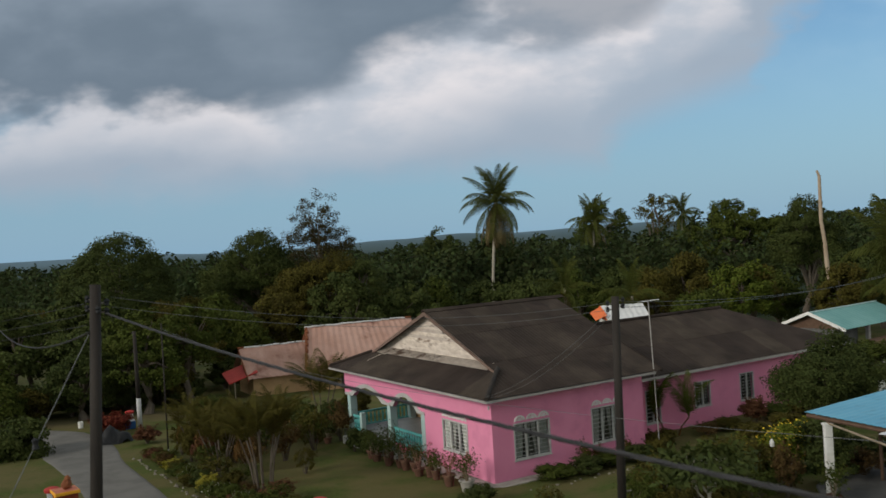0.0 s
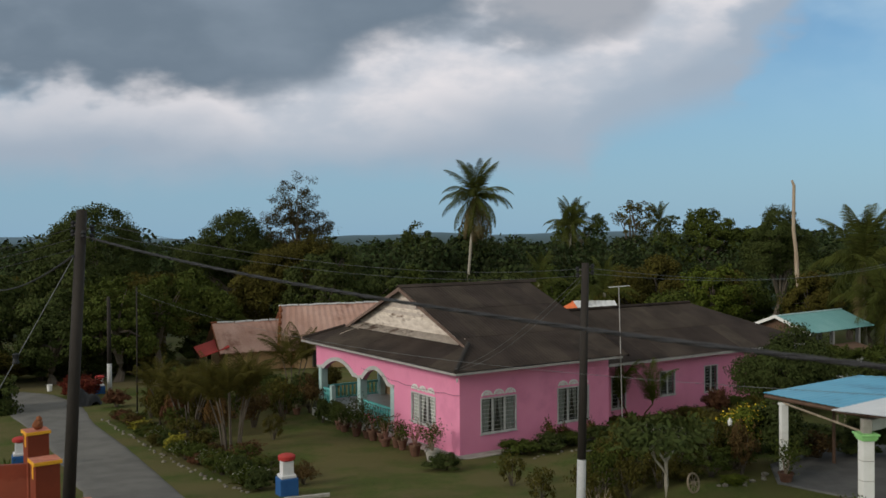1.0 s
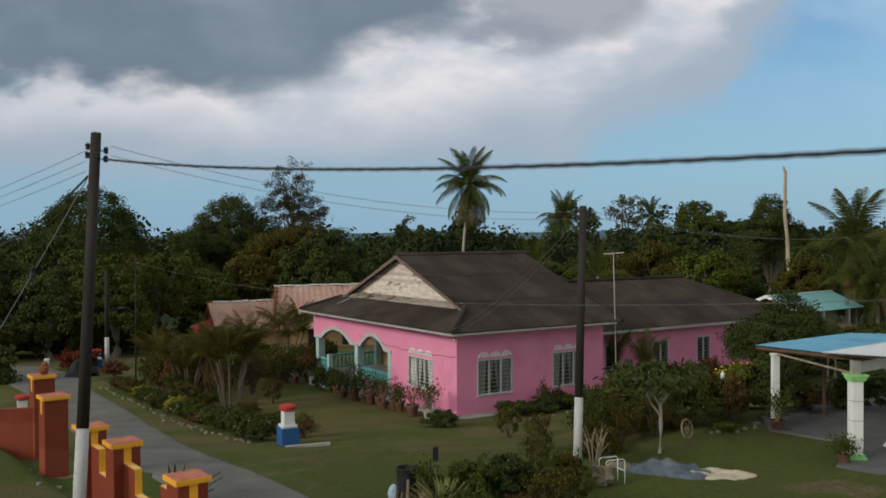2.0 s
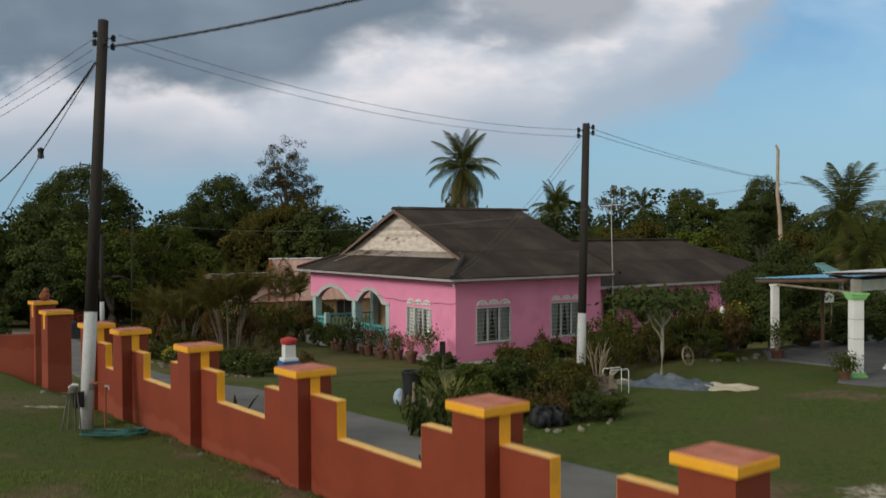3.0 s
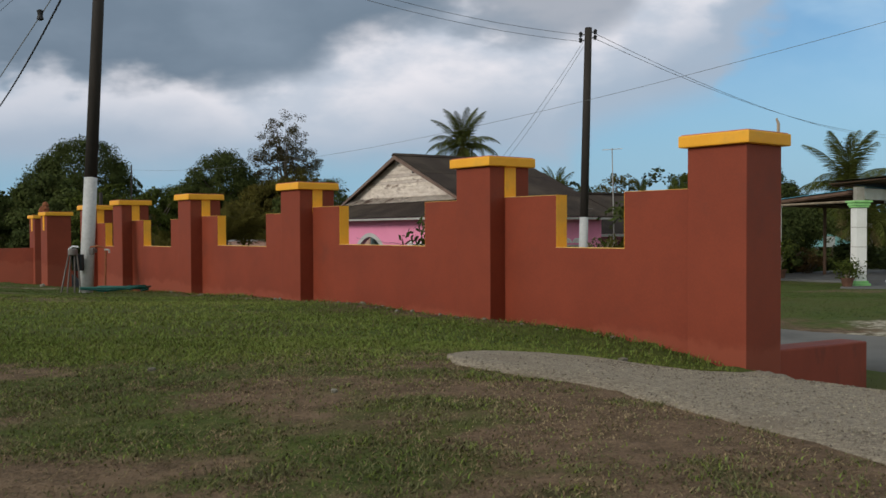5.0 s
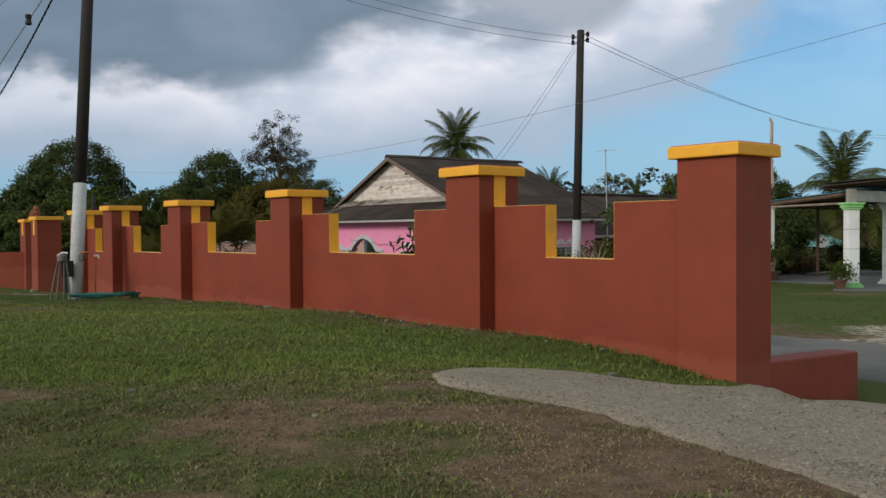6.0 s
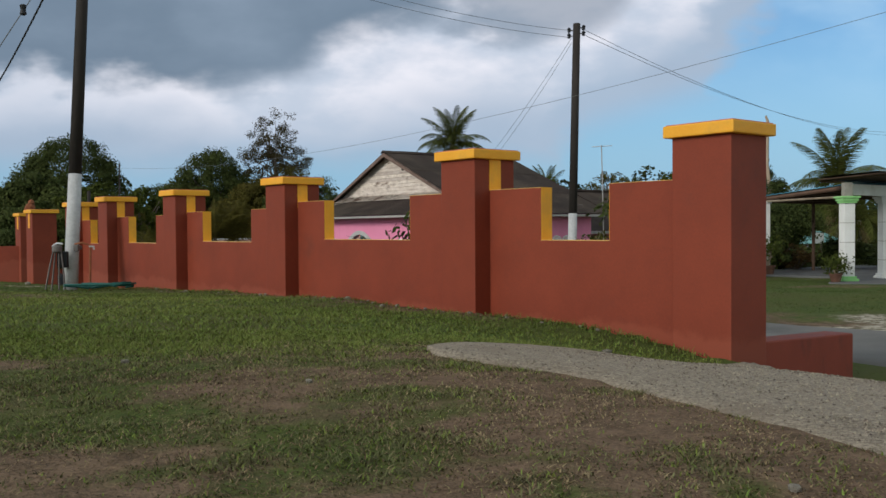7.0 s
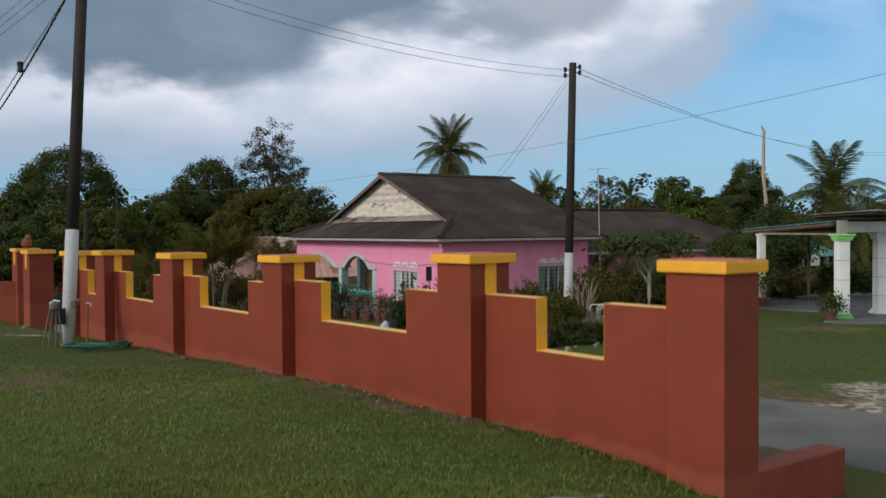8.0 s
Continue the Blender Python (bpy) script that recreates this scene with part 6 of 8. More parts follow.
SHRUBS = {
    "dark": ("leaf_dark", 0.065, 100, 60, "dark green shrub in the garden bed", None),
    "green": ("leaf", 0.065, 100, 60, "green leafy shrub in the garden bed", None),
    "light": ("leaf_light", 0.075, 90, 50, "light green shrub in the garden bed", None),
    "olive": ("leaf_olive", 0.07, 90, 50, "olive green shrub in the garden bed", None),
    "red": ("leaf_red", 0.075, 80, 46, "reddish-leaved croton shrub in the garden bed", None),
    "yellow": ("leaf_light", 0.075, 90, 50, "yellow-flowered green shrub in the garden", ("flower_yellow", 7, "yellow flowers")),
    "loose": ("leaf_olive", 0.06, 46, 26, "loose thin olive shrub with bare stalks", None),
    "airy": ("leaf", 0.06, 46, 30, "loose thin green shrub with bare stalks", None),
    "brown": ("leaf_brown", 0.06, 50, 30, "brownish half-dry shrub in the garden bed", None),
    "bloom": ("leaf", 0.07, 70, 34, "low green shrub with small white flowers in the bed", ("flower_white", 12, "small white flowers")),
    "crimson": ("leaf_crimson", 0.075, 90, 50, "deep red-leaved shrub by the bend", None),
    "gold": ("leaf_yellow", 0.11, 60, 26, "yellow-green variegated shrub in the garden bed", None),
    "spindly": ("leaf_dark", 0.085, 34, 16, "spindly dark-leaved shrub on the verge behind the wall", None),
    "pink": ("leaf_olive", 0.08, 50, 20, "thin pink-flowered shrub against the house wall", ("flower_pink", 7, "pink flowers")),
}

shrub("spindly", -0.14, 11.0, 0.85, 1.62)

# hedge bed along the lane
H0, H1 = np.array([-14.2, 41.6]), np.array([-4.9, 26.2])
HD = (H1 - H0) / np.linalg.norm(H1 - H0)
HN = np.array([-HD[1], HD[0]])
HN = HN if HN[0] > 0 else -HN
r = np.random.default_rng(77)
row = ["olive", "red", "airy", "green", "brown", "gold", "olive", "airy", "green", "loose", "bloom", "olive", "dark", "gold", "airy", "olive", "bloom", "green", "red", "bloom", "airy", "olive", "green", "bloom", "dark", "airy", "bloom", "dark"]
for k, kind in enumerate(row):
    f = (k + 0.5) / len(row)
    c = H0 + (H1 - H0) * f + HN * (0.18 + r.uniform(0, 0.3))
    shrub(kind, c[0], c[1], r.uniform(0.9, 1.25), r.uniform(0.45, 0.85))
for k in range(16):
    f = (k + r.uniform(0.1, 0.9)) / 16
    c = H0 + (H1 - H0) * f + HN * r.uniform(1.2, 2.2)
    shrub(["loose", "airy", "olive", "brown", "red", "airy"][k % 6], c[0], c[1], r.uniform(1.0, 1.6), r.uniform(0.8, 1.4) * (1.3 if f < 0.45 else 0.62))
# tall plants at the far end of the bed
for x, y, w, h, kind in ((-15.2, 45.4, 1.5, 1.0, "red"), (-17.9, 48.9, 1.7, 1.35, "crimson"), (-18.9, 49.4, 1.5, 1.25, "crimson"), (-12.4, 43.4, 2.0, 1.3, "olive"), (-10.4, 44.8, 2.0, 1.4, "loose"), (-8.4, 43.0, 1.8, 1.2, "airy"), (-11.6, 47.5, 2.2, 1.3, "olive"), (-8.0, 47.0, 2.4, 1.7, "green"), (-5.8, 45.0, 1.8, 1.7, "dark"), (-6.4, 42.6, 1.5, 1.5, "green"), (-9.6, 40.2, 1.9, 1.8, "olive"), (-14.0, 52.5, 2.4, 1.5, "green"), (-5.0, 48.5, 2.0, 1.7, "olive")):
    shrub(kind, x, y, w, h)
# undergrowth before the wood
r = np.random.default_rng(88)
for k in range(30):
    f = (k + r.uniform(0, 1)) / 30
    x, y = -40 + 27 * f, 52.5 + 11 * f + r.uniform(-1.5, 2.5)
    if x > -17.6:
        continue
    shrub(("dark", "dark", "green", "olive")[k % 4], x, y, r.uniform(2.6, 4.0), r.uniform(1.8, 3.2))
for x, y, w, h in ((-18.2, 63.5, 2.8, 1.7), (-20.5, 64.5, 3.0, 2.2), (-17.0, 69.5, 3.4, 2.6)):
    shrub("dark", x, y, w, h)
for x, y in ((23.5, 56.5), (25.6, 55.5), (27.4, 57.0), (29.2, 56.0), (31.5, 57.5), (21.5, 58.0), (19.5, 55.0)):
    shrub("green" if x > 25 else "dark", x, y, 2.6, 1.9)
# house plants and shrubs about the walls


def hloc(a, b):
    q = HX @ Vector((a, b, 0))
    return q.x, q.y


for a, b, w, h, kind in ((2.6, -0.35, 1.7, 0.62, "green"), (4.0, -0.45, 1.5, 0.70, "dark"), (5.2, -0.3, 1.4, 0.65, "green"), (6.5, -0.5, 1.6, 0.70, "dark"), (7.8, -0.2, 1.3, 0.8, "olive"), (4.3, 0.1, 0.7, 1.25, "pink"), (5.0, 0.1, 0.7, 1.0, "pink"), (6.4, 0.1, 0.7, 1.0, "pink"),
                         (8.9, 0.8, 1.6, 0.8, "olive"), (11.8, 0.9, 1.6, 0.65, "brown"), (13.0, 0.9, 1.3, 0.7, "olive"), (14.7, 0.9, 1.3, 1.35, "red"), (16.2, 0.9, 1.5, 0.8, "green"), (17.6, 0.8, 1.5, 0.8, "olive"),
                         (12.5, -0.8, 1.7, 0.8, "olive"), (9.4, -1.6, 1.7, 0.8, "loose"), (15.0, -0.6, 1.8, 0.8, "olive")):
    x, y = hloc(a, b)
    shrub(kind, x, y, w, h)
x, y = 0.85, 29.6
shrub("dark", x, y, 1.35, 0.62)
# middle shrubbery on the far lawn, up to the carport
for x, y, w, h, kind in ((5.3, 25.0, 1.8, 1.6, "airy"), (6.6, 25.6, 1.9, 1.8, "airy"), (7.8, 26.4, 1.9, 2.0, "olive"), (6.2, 24.6, 1.4, 1.2, "loose"), (9.0, 26.8, 2.0, 1.9, "olive"), (8.2, 24.6, 1.5, 1.35, "dark"), (9.2, 25.4, 1.7, 1.7, "dark"), (7.3, 24.4, 1.2, 0.8, "olive"), (10.3, 28.4, 1.9, 2.4, "yellow"), (11.8, 28.4, 2.0, 2.2, "dark"), (13.0, 28.8, 2.0, 1.1, "dark"), (14.4, 29.2, 2.2, 1.0, "dark"), (16.2, 29.6, 2.6, 1.5, "dark"), (18.0, 29.0, 2.6, 1.5, "dark"), (9.4, 30.0, 1.8, 1.7, "loose"), (11.2, 29.4, 1.8, 1.9, "yellow"), (6.0, 27.4, 1.8, 1.5, "olive"), (8.6, 23.9, 0.8, 0.45, "light"), (10.9, 26.0, 1.5, 1.7, "dark"), (12.0, 26.4, 1.6, 1.2, "brown"), (13.6, 26.6, 1.8, 1.4, "dark"), (15.6, 26.4, 2.0, 1.1, "dark"), (20.0, 27.0, 2.8, 1.7, "dark"), (17.4, 33.0, 3.0, 1.5, "dark"), (17.4, 40.4, 3.2, 2.2, "dark"), (19.6, 41.8, 3.2, 2.2, "dark"), (21.9, 43.2, 3.2, 2.3, "dark"), (24.2, 44.4, 3.2, 2.3, "dark"), (4.2, 21.6, 0.9, 0.9, "olive"), (5.0, 22.2, 0.8, 0.75, "green")):
    if x < 10.0:
        kind = {"dark": "airy", "green": "olive"}.get(kind, kind)
    shrub(kind, x, y, w, h * (0.66 if x < 10.9 else 0.85))
# tall loose stalks among them
for x, y, w, h, kind in ((4.3, 22.6, 1.0, 1.4, "loose"), (4.9, 24.2, 1.2, 1.7, "airy"), (5.6, 23.4, 1.0, 1.3, "loose"), (6.6, 24.0, 1.2, 1.4, "loose"), (7.4, 25.2, 1.3, 1.8, "airy"), (8.4, 25.6, 1.4, 1.9, "loose"), (3.2, 23.2, 0.9, 1.2, "loose"), (2.8, 26.5, 1.0, 1.1, "loose"), (9.2, 24.9, 1.2, 1.7, "brown"), (6.0, 26.2, 1.5, 1.8, "loose"), (4.6, 20.9, 0.7, 1.0, "loose")):
    shrub(kind, x, y, w, h)
# bed by the lane
for x, y, w, h, kind in ((1.0, 17.0, 1.1, 1.05, "green"), (1.75, 17.3, 1.2, 1.0, "dark"), (1.9, 15.9, 1.0, 0.55, "brown"), (2.45, 16.2, 1.1, 1.0, "loose"), (2.95, 16.6, 1.0, 0.9, "loose"), (2.6, 17.4, 0.9, 1.0, "airy"), (3.05, 17.8, 0.8, 1.0, "olive"), (1.45, 15.0, 0.75, 0.6, "brown"), (2.35, 15.2, 0.7, 0.6, "brown"), (1.9, 15.2, 0.6, 0.55, "loose"), (2.5, 18.6, 0.8, 1.3, "loose"), (2.75, 15.1, 0.8, 0.55, "dark"), (0.2, 17.6, 0.7, 0.6, "loose"), (3.3, 15.4, 0.7, 0.5, "green"), (-0.15, 13.95, 0.8, 0.5, "airy"), (1.8, 17.9, 0.7, 0.6, "gold")):
    shrub(kind, x, y, w, h)

# round green tree before the rear block
broadleaf(14.85, 35.0, 3.6, (1.8, 1.8, 1.9), M["leaf_dark"], 71, "dense round green garden tree before the house", leaf=0.095, clumps=200, per=140, spread=0.30, hollow=0.5, trunk=0.12, low=-0.6, lumps=((0.95, -0.4, 0.2, 0.5), (-1.2, 0.3, -0.4, 0.55)))


def frangipani(x, y):
    zb = gz(x, y) + 0.08
    t = thing("frangipani_tree", Matrix.Translation((x, y, zb)), "small pale-barked frangipani tree with a flat leafy crown", "tree")
    bm = bmesh.new()
    tips = []

    def grow(p, d, ln, rad, depth):
        q = p + d * ln
        tube(bm, [p, p.lerp(q, 0.5) + Vector((0.02, 0.01, 0.0)), q], [rad, rad * 0.88, rad * 0.75], 8)
        if depth == 0:
            tips.append(q)
            return
        for k in range(3 if depth > 1 else 2):
            an = k * 2.1 + depth * 0.8 + 0.5 * len(tips)
            nd = (d * 0.55 + Vector((math.cos(an) * 0.75, math.sin(an) * 0.75, 0.30))).normalized()
            grow(q, nd, ln * 0.66, rad * 0.66, depth - 1)
    grow(Vector((0, 0, -0.1)), Vector((0.02, 0, 1)), 1.30, 0.058, 0)
    tips.clear()
    for an, zz, ln in ((0.3, 1.16, 0.52), (2.7, 1.14, 0.56), (3.5, 0.86, 0.48), (4.6, 1.17, 0.46), (1.4, 1.16, 0.46)):
        grow(Vector((0.02, 0, zz)), Vector((math.cos(an) * 0.7, math.sin(an) * 0.7, 0.85)).normalized(), ln, 0.034, 2)
    part("trunk", bm, M["pale_bark"], t)
    rr = np.random.default_rng(4)
    tips = [Vector((q.x * 1.75, q.y * 1.75, 1.82 + 0.30 * (q.z - 1.6))) for q in tips]
    P = np.concatenate([np.array(q) + rr.normal(size=(46, 3)) * np.array([0.22, 0.22, 0.10]) for q in tips])
    part("crown", leaves(P, 0.24, 0.38, 0.05, 9, np.stack([P[:, 0], P[:, 1], 0 * P[:, 2] + 1.2], -1)), M["leaf_dark"], t)


frangipani(6.12, 21.75)

# areca palms in the bed, red-stemmed palm at the house
def clump_palm(x, y, top, stems, L, seed, label, mat="leaf_olive", dry_mat="leaf_orange", tall=0.54, stem_mat="bark", up=0):
    r = np.random.default_rng(seed)
    zb = gz(x, y)
    t = thing("areca_palm", Matrix.Translation((x, y, zb)), label, "palm")
    fm = [part("frond", frond_mesh(L, 52, d, seed + i, leaflet=0.24 * L, wide=0.015, hang=0.9), M[mat], t) for i, d in enumerate((0.28, 0.75))]
    fd = part("dry_frond", frond_mesh(L * 0.6, 26, 0.8, seed + 9, leaflet=0.2 * L, wide=0.02, hang=1.2), M[dry_mat], t, "orange dry hanging frond")
    used = [False, False, False]
    for s in range(stems):
        a = s * 2.4
        bx, by = 0.28 * math.cos(a), 0.28 * math.sin(a)
        h = (top - zb) * r.uniform(tall - 0.1, tall + 0.1)
        tip = Vector((bx * 2.8, by * 2.8, h))
        part("stem", tube(bmesh.new(), [(bx, by, -0.1), (bx * 1.6, by * 1.6, h * 0.5), tip], [0.04, 0.034, 0.028], 7), M[stem_mat], t)
        for k in range(9 if s % 3 == 1 else 8):
            i = 2 if k == 8 else k % 2
            src = (fm + [fd])[i]
            o = src if not used[i] else new("frond" if i < 2 else "dry_frond", src.data)
            used[i] = True
            o.parent = t
            pitch = (86, 72, 60, 80, 48, 68, 38, 56, -50)[k] + r.uniform(-6, 6) + up * (k < 8)
            o.matrix_local = Matrix.Translation(tip) @ Matrix.Rotation(k * 2.4 + s + r.uniform(-0.3, 0.3), 4, "Z") @ Matrix.Rotation(radians(-pitch), 4, "Y")


clump_palm(-7.05, 33.6, 3.1, 10, 1.55, 5, "clump of areca palms with orange dry fronds in the bed")
for x, y, w, h, kind in ((-8.2, 36.8, 1.7, 1.9, "brown"), (-9.4, 39.2, 1.9, 2.3, "loose"), (-7.2, 39.0, 1.8, 2.1, "brown"), (-8.6, 41.6, 2.0, 2.5, "airy"), (-6.2, 40.8, 1.7, 2.2, "loose"), (-10.8, 41.0, 1.9, 2.3, "brown"), (-5.2, 42.8, 1.6, 2.0, "brown"), (-5.9, 36.2, 1.1, 1.2, "loose")):
    shrub(kind, x, y, w, h)
clump_palm(-9.6, 37.4, 1.9, 7, 1.4, 15, "clump of areca palms in the bed")
clump_palm(-11.6, 41.6, 1.7, 6, 1.4, 25, "clump of areca palms in the bed")
x, y = hloc(10.6, 1.85)
clump_palm(x, y, 2.4, 2, 2.1, 35, "red-stemmed palm against the rear wall", tall=0.26, stem_mat="leaf_orange", up=16, mat="leaf_mid")
clump_palm(-6.6, 47.0, 2.4, 4, 1.9, 45, "clump of areca palms beside the porch")


def rosette(x, y, L, n, mat, label, seed, z=None, name="agave_plant", low=25):
    """Sword-shaped leaves from one point."""
    r = np.random.default_rng(seed)
    t = thing(name, Matrix.Translation((x, y, gz(x, y) if z is None else z)), label, "plant")
    for k in range(n):
        a, el = k * 2.4, radians(r.uniform(low, 84))
        bm = bmesh.new()
        rows = []
        for j in range(6):
            f = j / 5
            rr_, zz = L * f * math.cos(el) * (1 + 0.2 * f), L * (f * math.sin(el) - 0.22 * f * f)
            w = 0.055 * L * (1 - f) ** 0.6 + 0.002
            c, s = math.cos(a), math.sin(a)
            rows.append([bm.verts.new((rr_ * c - q * w * s, rr_ * s + q * w * c, zz - abs(q) * -0.02)) for q in (-1, 0, 1)])
        for p, q in zip(rows, rows[1:]):
            for i in range(2):
                bm.faces.new((p[i], p[i + 1], q[i + 1], q[i]))
        part("leaf", bm, mat, t)
    return t


rosette(-4.7, 16.2, 1.3, 9, M["leaf"], "spiky dark agave between the wall and the lane", 1)
rosette(-3.3, 14.1, 1.05, 9, M["leaf_olive"], "spiky agave between the wall and the lane", 2)
rosette(0.36, 15.98, 0.98, 34, M["pandan"], "spiky pale variegated pandan in the bed", 3, low=48)
rosette(-5.4, 27.2, 0.7, 12, M["leaf_olive"], "spiky plant in the hedge bed", 4)
rosette(-13.6, 29.6, 0.8, 14, M["leaf"], "spiky plant beside a gatepost", 5)
rosette(2.9, 18.9, 0.9, 10, M["leaf_olive"], "tall thin spiky plant by the pole", 6)


def potted(x, y, kind, h, rim=0.19, ph=0.28, z=None, pot="terracotta", label=""):
    zz = gz(x, y) if z is None else z
    t = thing("potted_plant", Matrix.Translation((x, y, zz)), label or "potted plant in a terracotta pot", "potted plant", "potted plants")
    bm = lathe(bmesh.new(), [(rim * 0.62, 0), (rim * 0.7, 0.02), (rim * 0.95, ph * 0.82), (rim * 1.08, ph * 0.84), (rim * 1.08, ph), (rim * 0.94, ph), (rim * 0.9, ph * 0.88)], 16)
    part("pot", bm, M[pot], t)
    r = np.random.default_rng(int(abs(x * 91 + y * 57)) % 9999)
    bm = bmesh.new()
    tips = []
    for k in range(8):
        a = k * 2.4 + r.uniform(0, 0.6)
        tip = Vector((0.55 * rim * math.cos(a) * (1 + h), 0.55 * rim * math.sin(a) * (1 + h), ph + h * r.uniform(0.4, 1.0)))
        tube(bm, [(0.02 * math.cos(a), 0.02 * math.sin(a), ph * 0.85), Vector((tip.x * 0.45, tip.y * 0.45, ph + 0.5 * (tip.z - ph))), tip], [0.022, 0.014, 0.008], 5)
        tips.append(np.array(tip))
    part("stalk", bm, M["stem"] if kind in ("thin", "pink") else M["wood"], t)
    dens = {"thin": 12, "pink": 14, "bushy": 60, "dark": 75}[kind]
    wide = 0.45 if kind in ("thin", "pink") else 1.0
    P = np.concatenate([q + r.normal(size=(dens, 3)) * np.array([0.13, 0.13, 0.12]) * (0.8 + h * 0.6) * wide for q in tips])
    P[:, 2] = np.maximum(P[:, 2], ph)
    part("foliage", leaves(P, 0.085, 0.5, 0, 3), M[{"thin": "leaf_olive", "pink": "leaf_olive", "bushy": "leaf", "dark": "leaf_dark"}[kind]], t)
    if kind == "pink":
        part("blossom", leaves(P[::2] + 0.03, 0.07, 0.9, 0, 5), M["flower_pink"], t, "pink flowers")
    return t


for k in range(13):
    b = 1.0 + 0.60 * k
    x, y = hloc(-0.45 - 0.18 * (k % 2) - 0.08 * math.sin(k * 1.7), b + 0.09 * math.sin(k * 2.3))
    potted(x, y, ("pink", "thin", "pink", "bushy", "pink", "thin", "dark", "pink", "dark", "bushy", "dark", "dark", "bushy")[k], (0.75, 0.9, 0.7, 0.5, 0.85, 0.8, 0.5, 0.6, 0.8, 0.6, 1.0, 0.7, 0.6)[k], 0.20 + 0.025 * math.sin(k * 1.3), 0.38 + 0.07 * math.sin(k * 2.1))
for k in range(6):
    x, y = hloc(-0.5 - 0.25 * (k % 2), 12.9 + 0.62 * k)
    potted(x, y, ("dark", "bushy", "thin", "dark", "bushy", "dark")[k], (0.7, 0.9, 0.8, 1.1, 0.8, 0.9)[k], 0.20, 0.30)
for a, b in ((-0.3, 8.7), (-0.2, 9.4), (-0.4, 10.2)):
    x, y = hloc(a, b)
    shrub("dark", x, y, 0.95, 1.15)
# big pot with a stiff little tree at the house corner
x, y = hloc(-0.75, 0.4)
potted(x, y, "bushy", 0.75, 0.26, 0.42, pot="concrete", label="stiff little tree in a grey concrete pot")
potted(0.62, 15.75, "bushy", 0.22, 0.17, 0.22, pot="wood", label="plant in a low ribbed clay pot")
potted(0.93, 15.45, "bushy", 0.3, 0.18, 0.20, pot="wood", label="plant in a low ribbed clay pot")
potted(0.05, 17.1, "bushy", 0.4, 0.15, 0.24, pot="wood")
# pots at the carport
potted(10.05, 20.0, "bushy", 0.26, 0.15, 0.22, label="bushy plant in a terracotta pot at a carport post", z=0.44)
potted(10.0, 23.75, "bushy", 0.62, 0.20, 0.30, label="tall leafy plant in a terracotta pot at a carport post")

# ---------------- bollard gateposts ----------------


def gatepost(x, y, top, label):
    zb = gz(x, y)
    H = top - zb
    t = thing("gatepost", Matrix.Translation((x, y, zb)) @ Matrix.Rotation(radians(25), 4, "Z"), label, "gatepost", "painted gateposts")
    part("plinth", abox(-0.27, 0.27, -0.27, 0.27, -0.2, 0.42 * H, bevel=0.02), M["post_blue"], t, "blue painted plinth")
    bm = bmesh.new()
    box(bm, -0.23, 0.23, -0.23, 0.23, 0.42 * H, 0.50 * H, bevel=0.03)
    box(bm, -0.165, 0.165, -0.165, 0.165, 0.50 * H, 0.82 * H, bevel=0.015)
    part("shaft", bm, M["post_white"], t, "white painted shaft")
    bm = lathe(bmesh.new(), [(0.16, 0.82 * H), (0.25, 0.85 * H), (0.26, 0.93 * H), (0.22, 0.96 * H), (0.13, 0.985 * H), (0.05, H)], 12)
    part("cap", bm, M["post_red"], t, "red domed cap")


gatepost(-3.85, 25.75, 0.97, "blue, white and red painted masonry gatepost on the lawn")
gatepost(-13.9, 31.3, 0.38, "blue, white and red painted masonry gatepost behind the wall")
gatepost(-17.85, 50.6, -0.40, "blue, white and red painted masonry gatepost by the bend")
plank = thing("concrete_plank", Matrix.Translation((-3.3, 25.2, gz(-3.3, 25.2))) @ Matrix.Rotation(radians(18), 4, "Z"), "pale concrete edging plank lying on the lawn", "plank")
part("plank", abox(-0.55, 0.75, -0.06, 0.06, -0.02, 0.07, bevel=0.01), M["concrete"], plank)

# edging stones of the beds
bm0 = bmesh.new()
bmesh.ops.create_icosphere(bm0, subdivisions=1, radius=0.5)
for v in bm0.verts:
    v.co += Vector((0.08 * math.sin(v.co.x * 9), 0.07 * math.sin(v.co.y * 8 + 1), 0.05 * math.sin(v.co.z * 7)))
stone_me = bpy.data.meshes.new("stone")
bm0.to_mesh(stone_me)
bm0.free()
stone_me.materials.append(M["stone"])
r = np.random.default_rng(9)


def stone_row(pts, n, size, jitter=0.08):
    P = np.array(pts, float)
    seg = np.linspace(0, len(P) - 1.001, n)
    for s in seg:
        k = int(s)
        p = P[k] + (P[k + 1] - P[k]) * (s - k) + r.normal(size=2) * jitter
        z = size * r.uniform(0.7, 1.5)
        ob = tagged(new("edging_stone", stone_me), "pale rough edging stone along a garden bed", "stone", "edging stones")
        ob.matrix_world = Matrix.Translation((p[0], p[1], gz(*p) + z * 0.05)) @ Matrix.Rotation(r.uniform(0, 6), 4, "Z") @ Matrix.Diagonal((z * r.uniform(0.8, 1.4), z, z * r.uniform(0.6, 1.0), 1))


stone_row([tuple(H0 - HN * 0.35), tuple(H1 - HN * 0.25)], 52, 0.12)
stone_row([(0.2, 15.3), (1.2, 14.5), (2.3, 14.2), (3.1, 14.8), (3.6, 15.6)], 16, 0.10)
stone_row([hloc(1.0, -1.1), hloc(4.5, -1.25), hloc(8.0, -1.3)], 20, 0.11)
stone_row([(8.0, 23.4), (9.2, 23.9), (9.8, 24.6)], 8, 0.14)
stone_row([(-8.0, 18.4), (-7.2, 19.6)], 5, 0.13, 0.2)
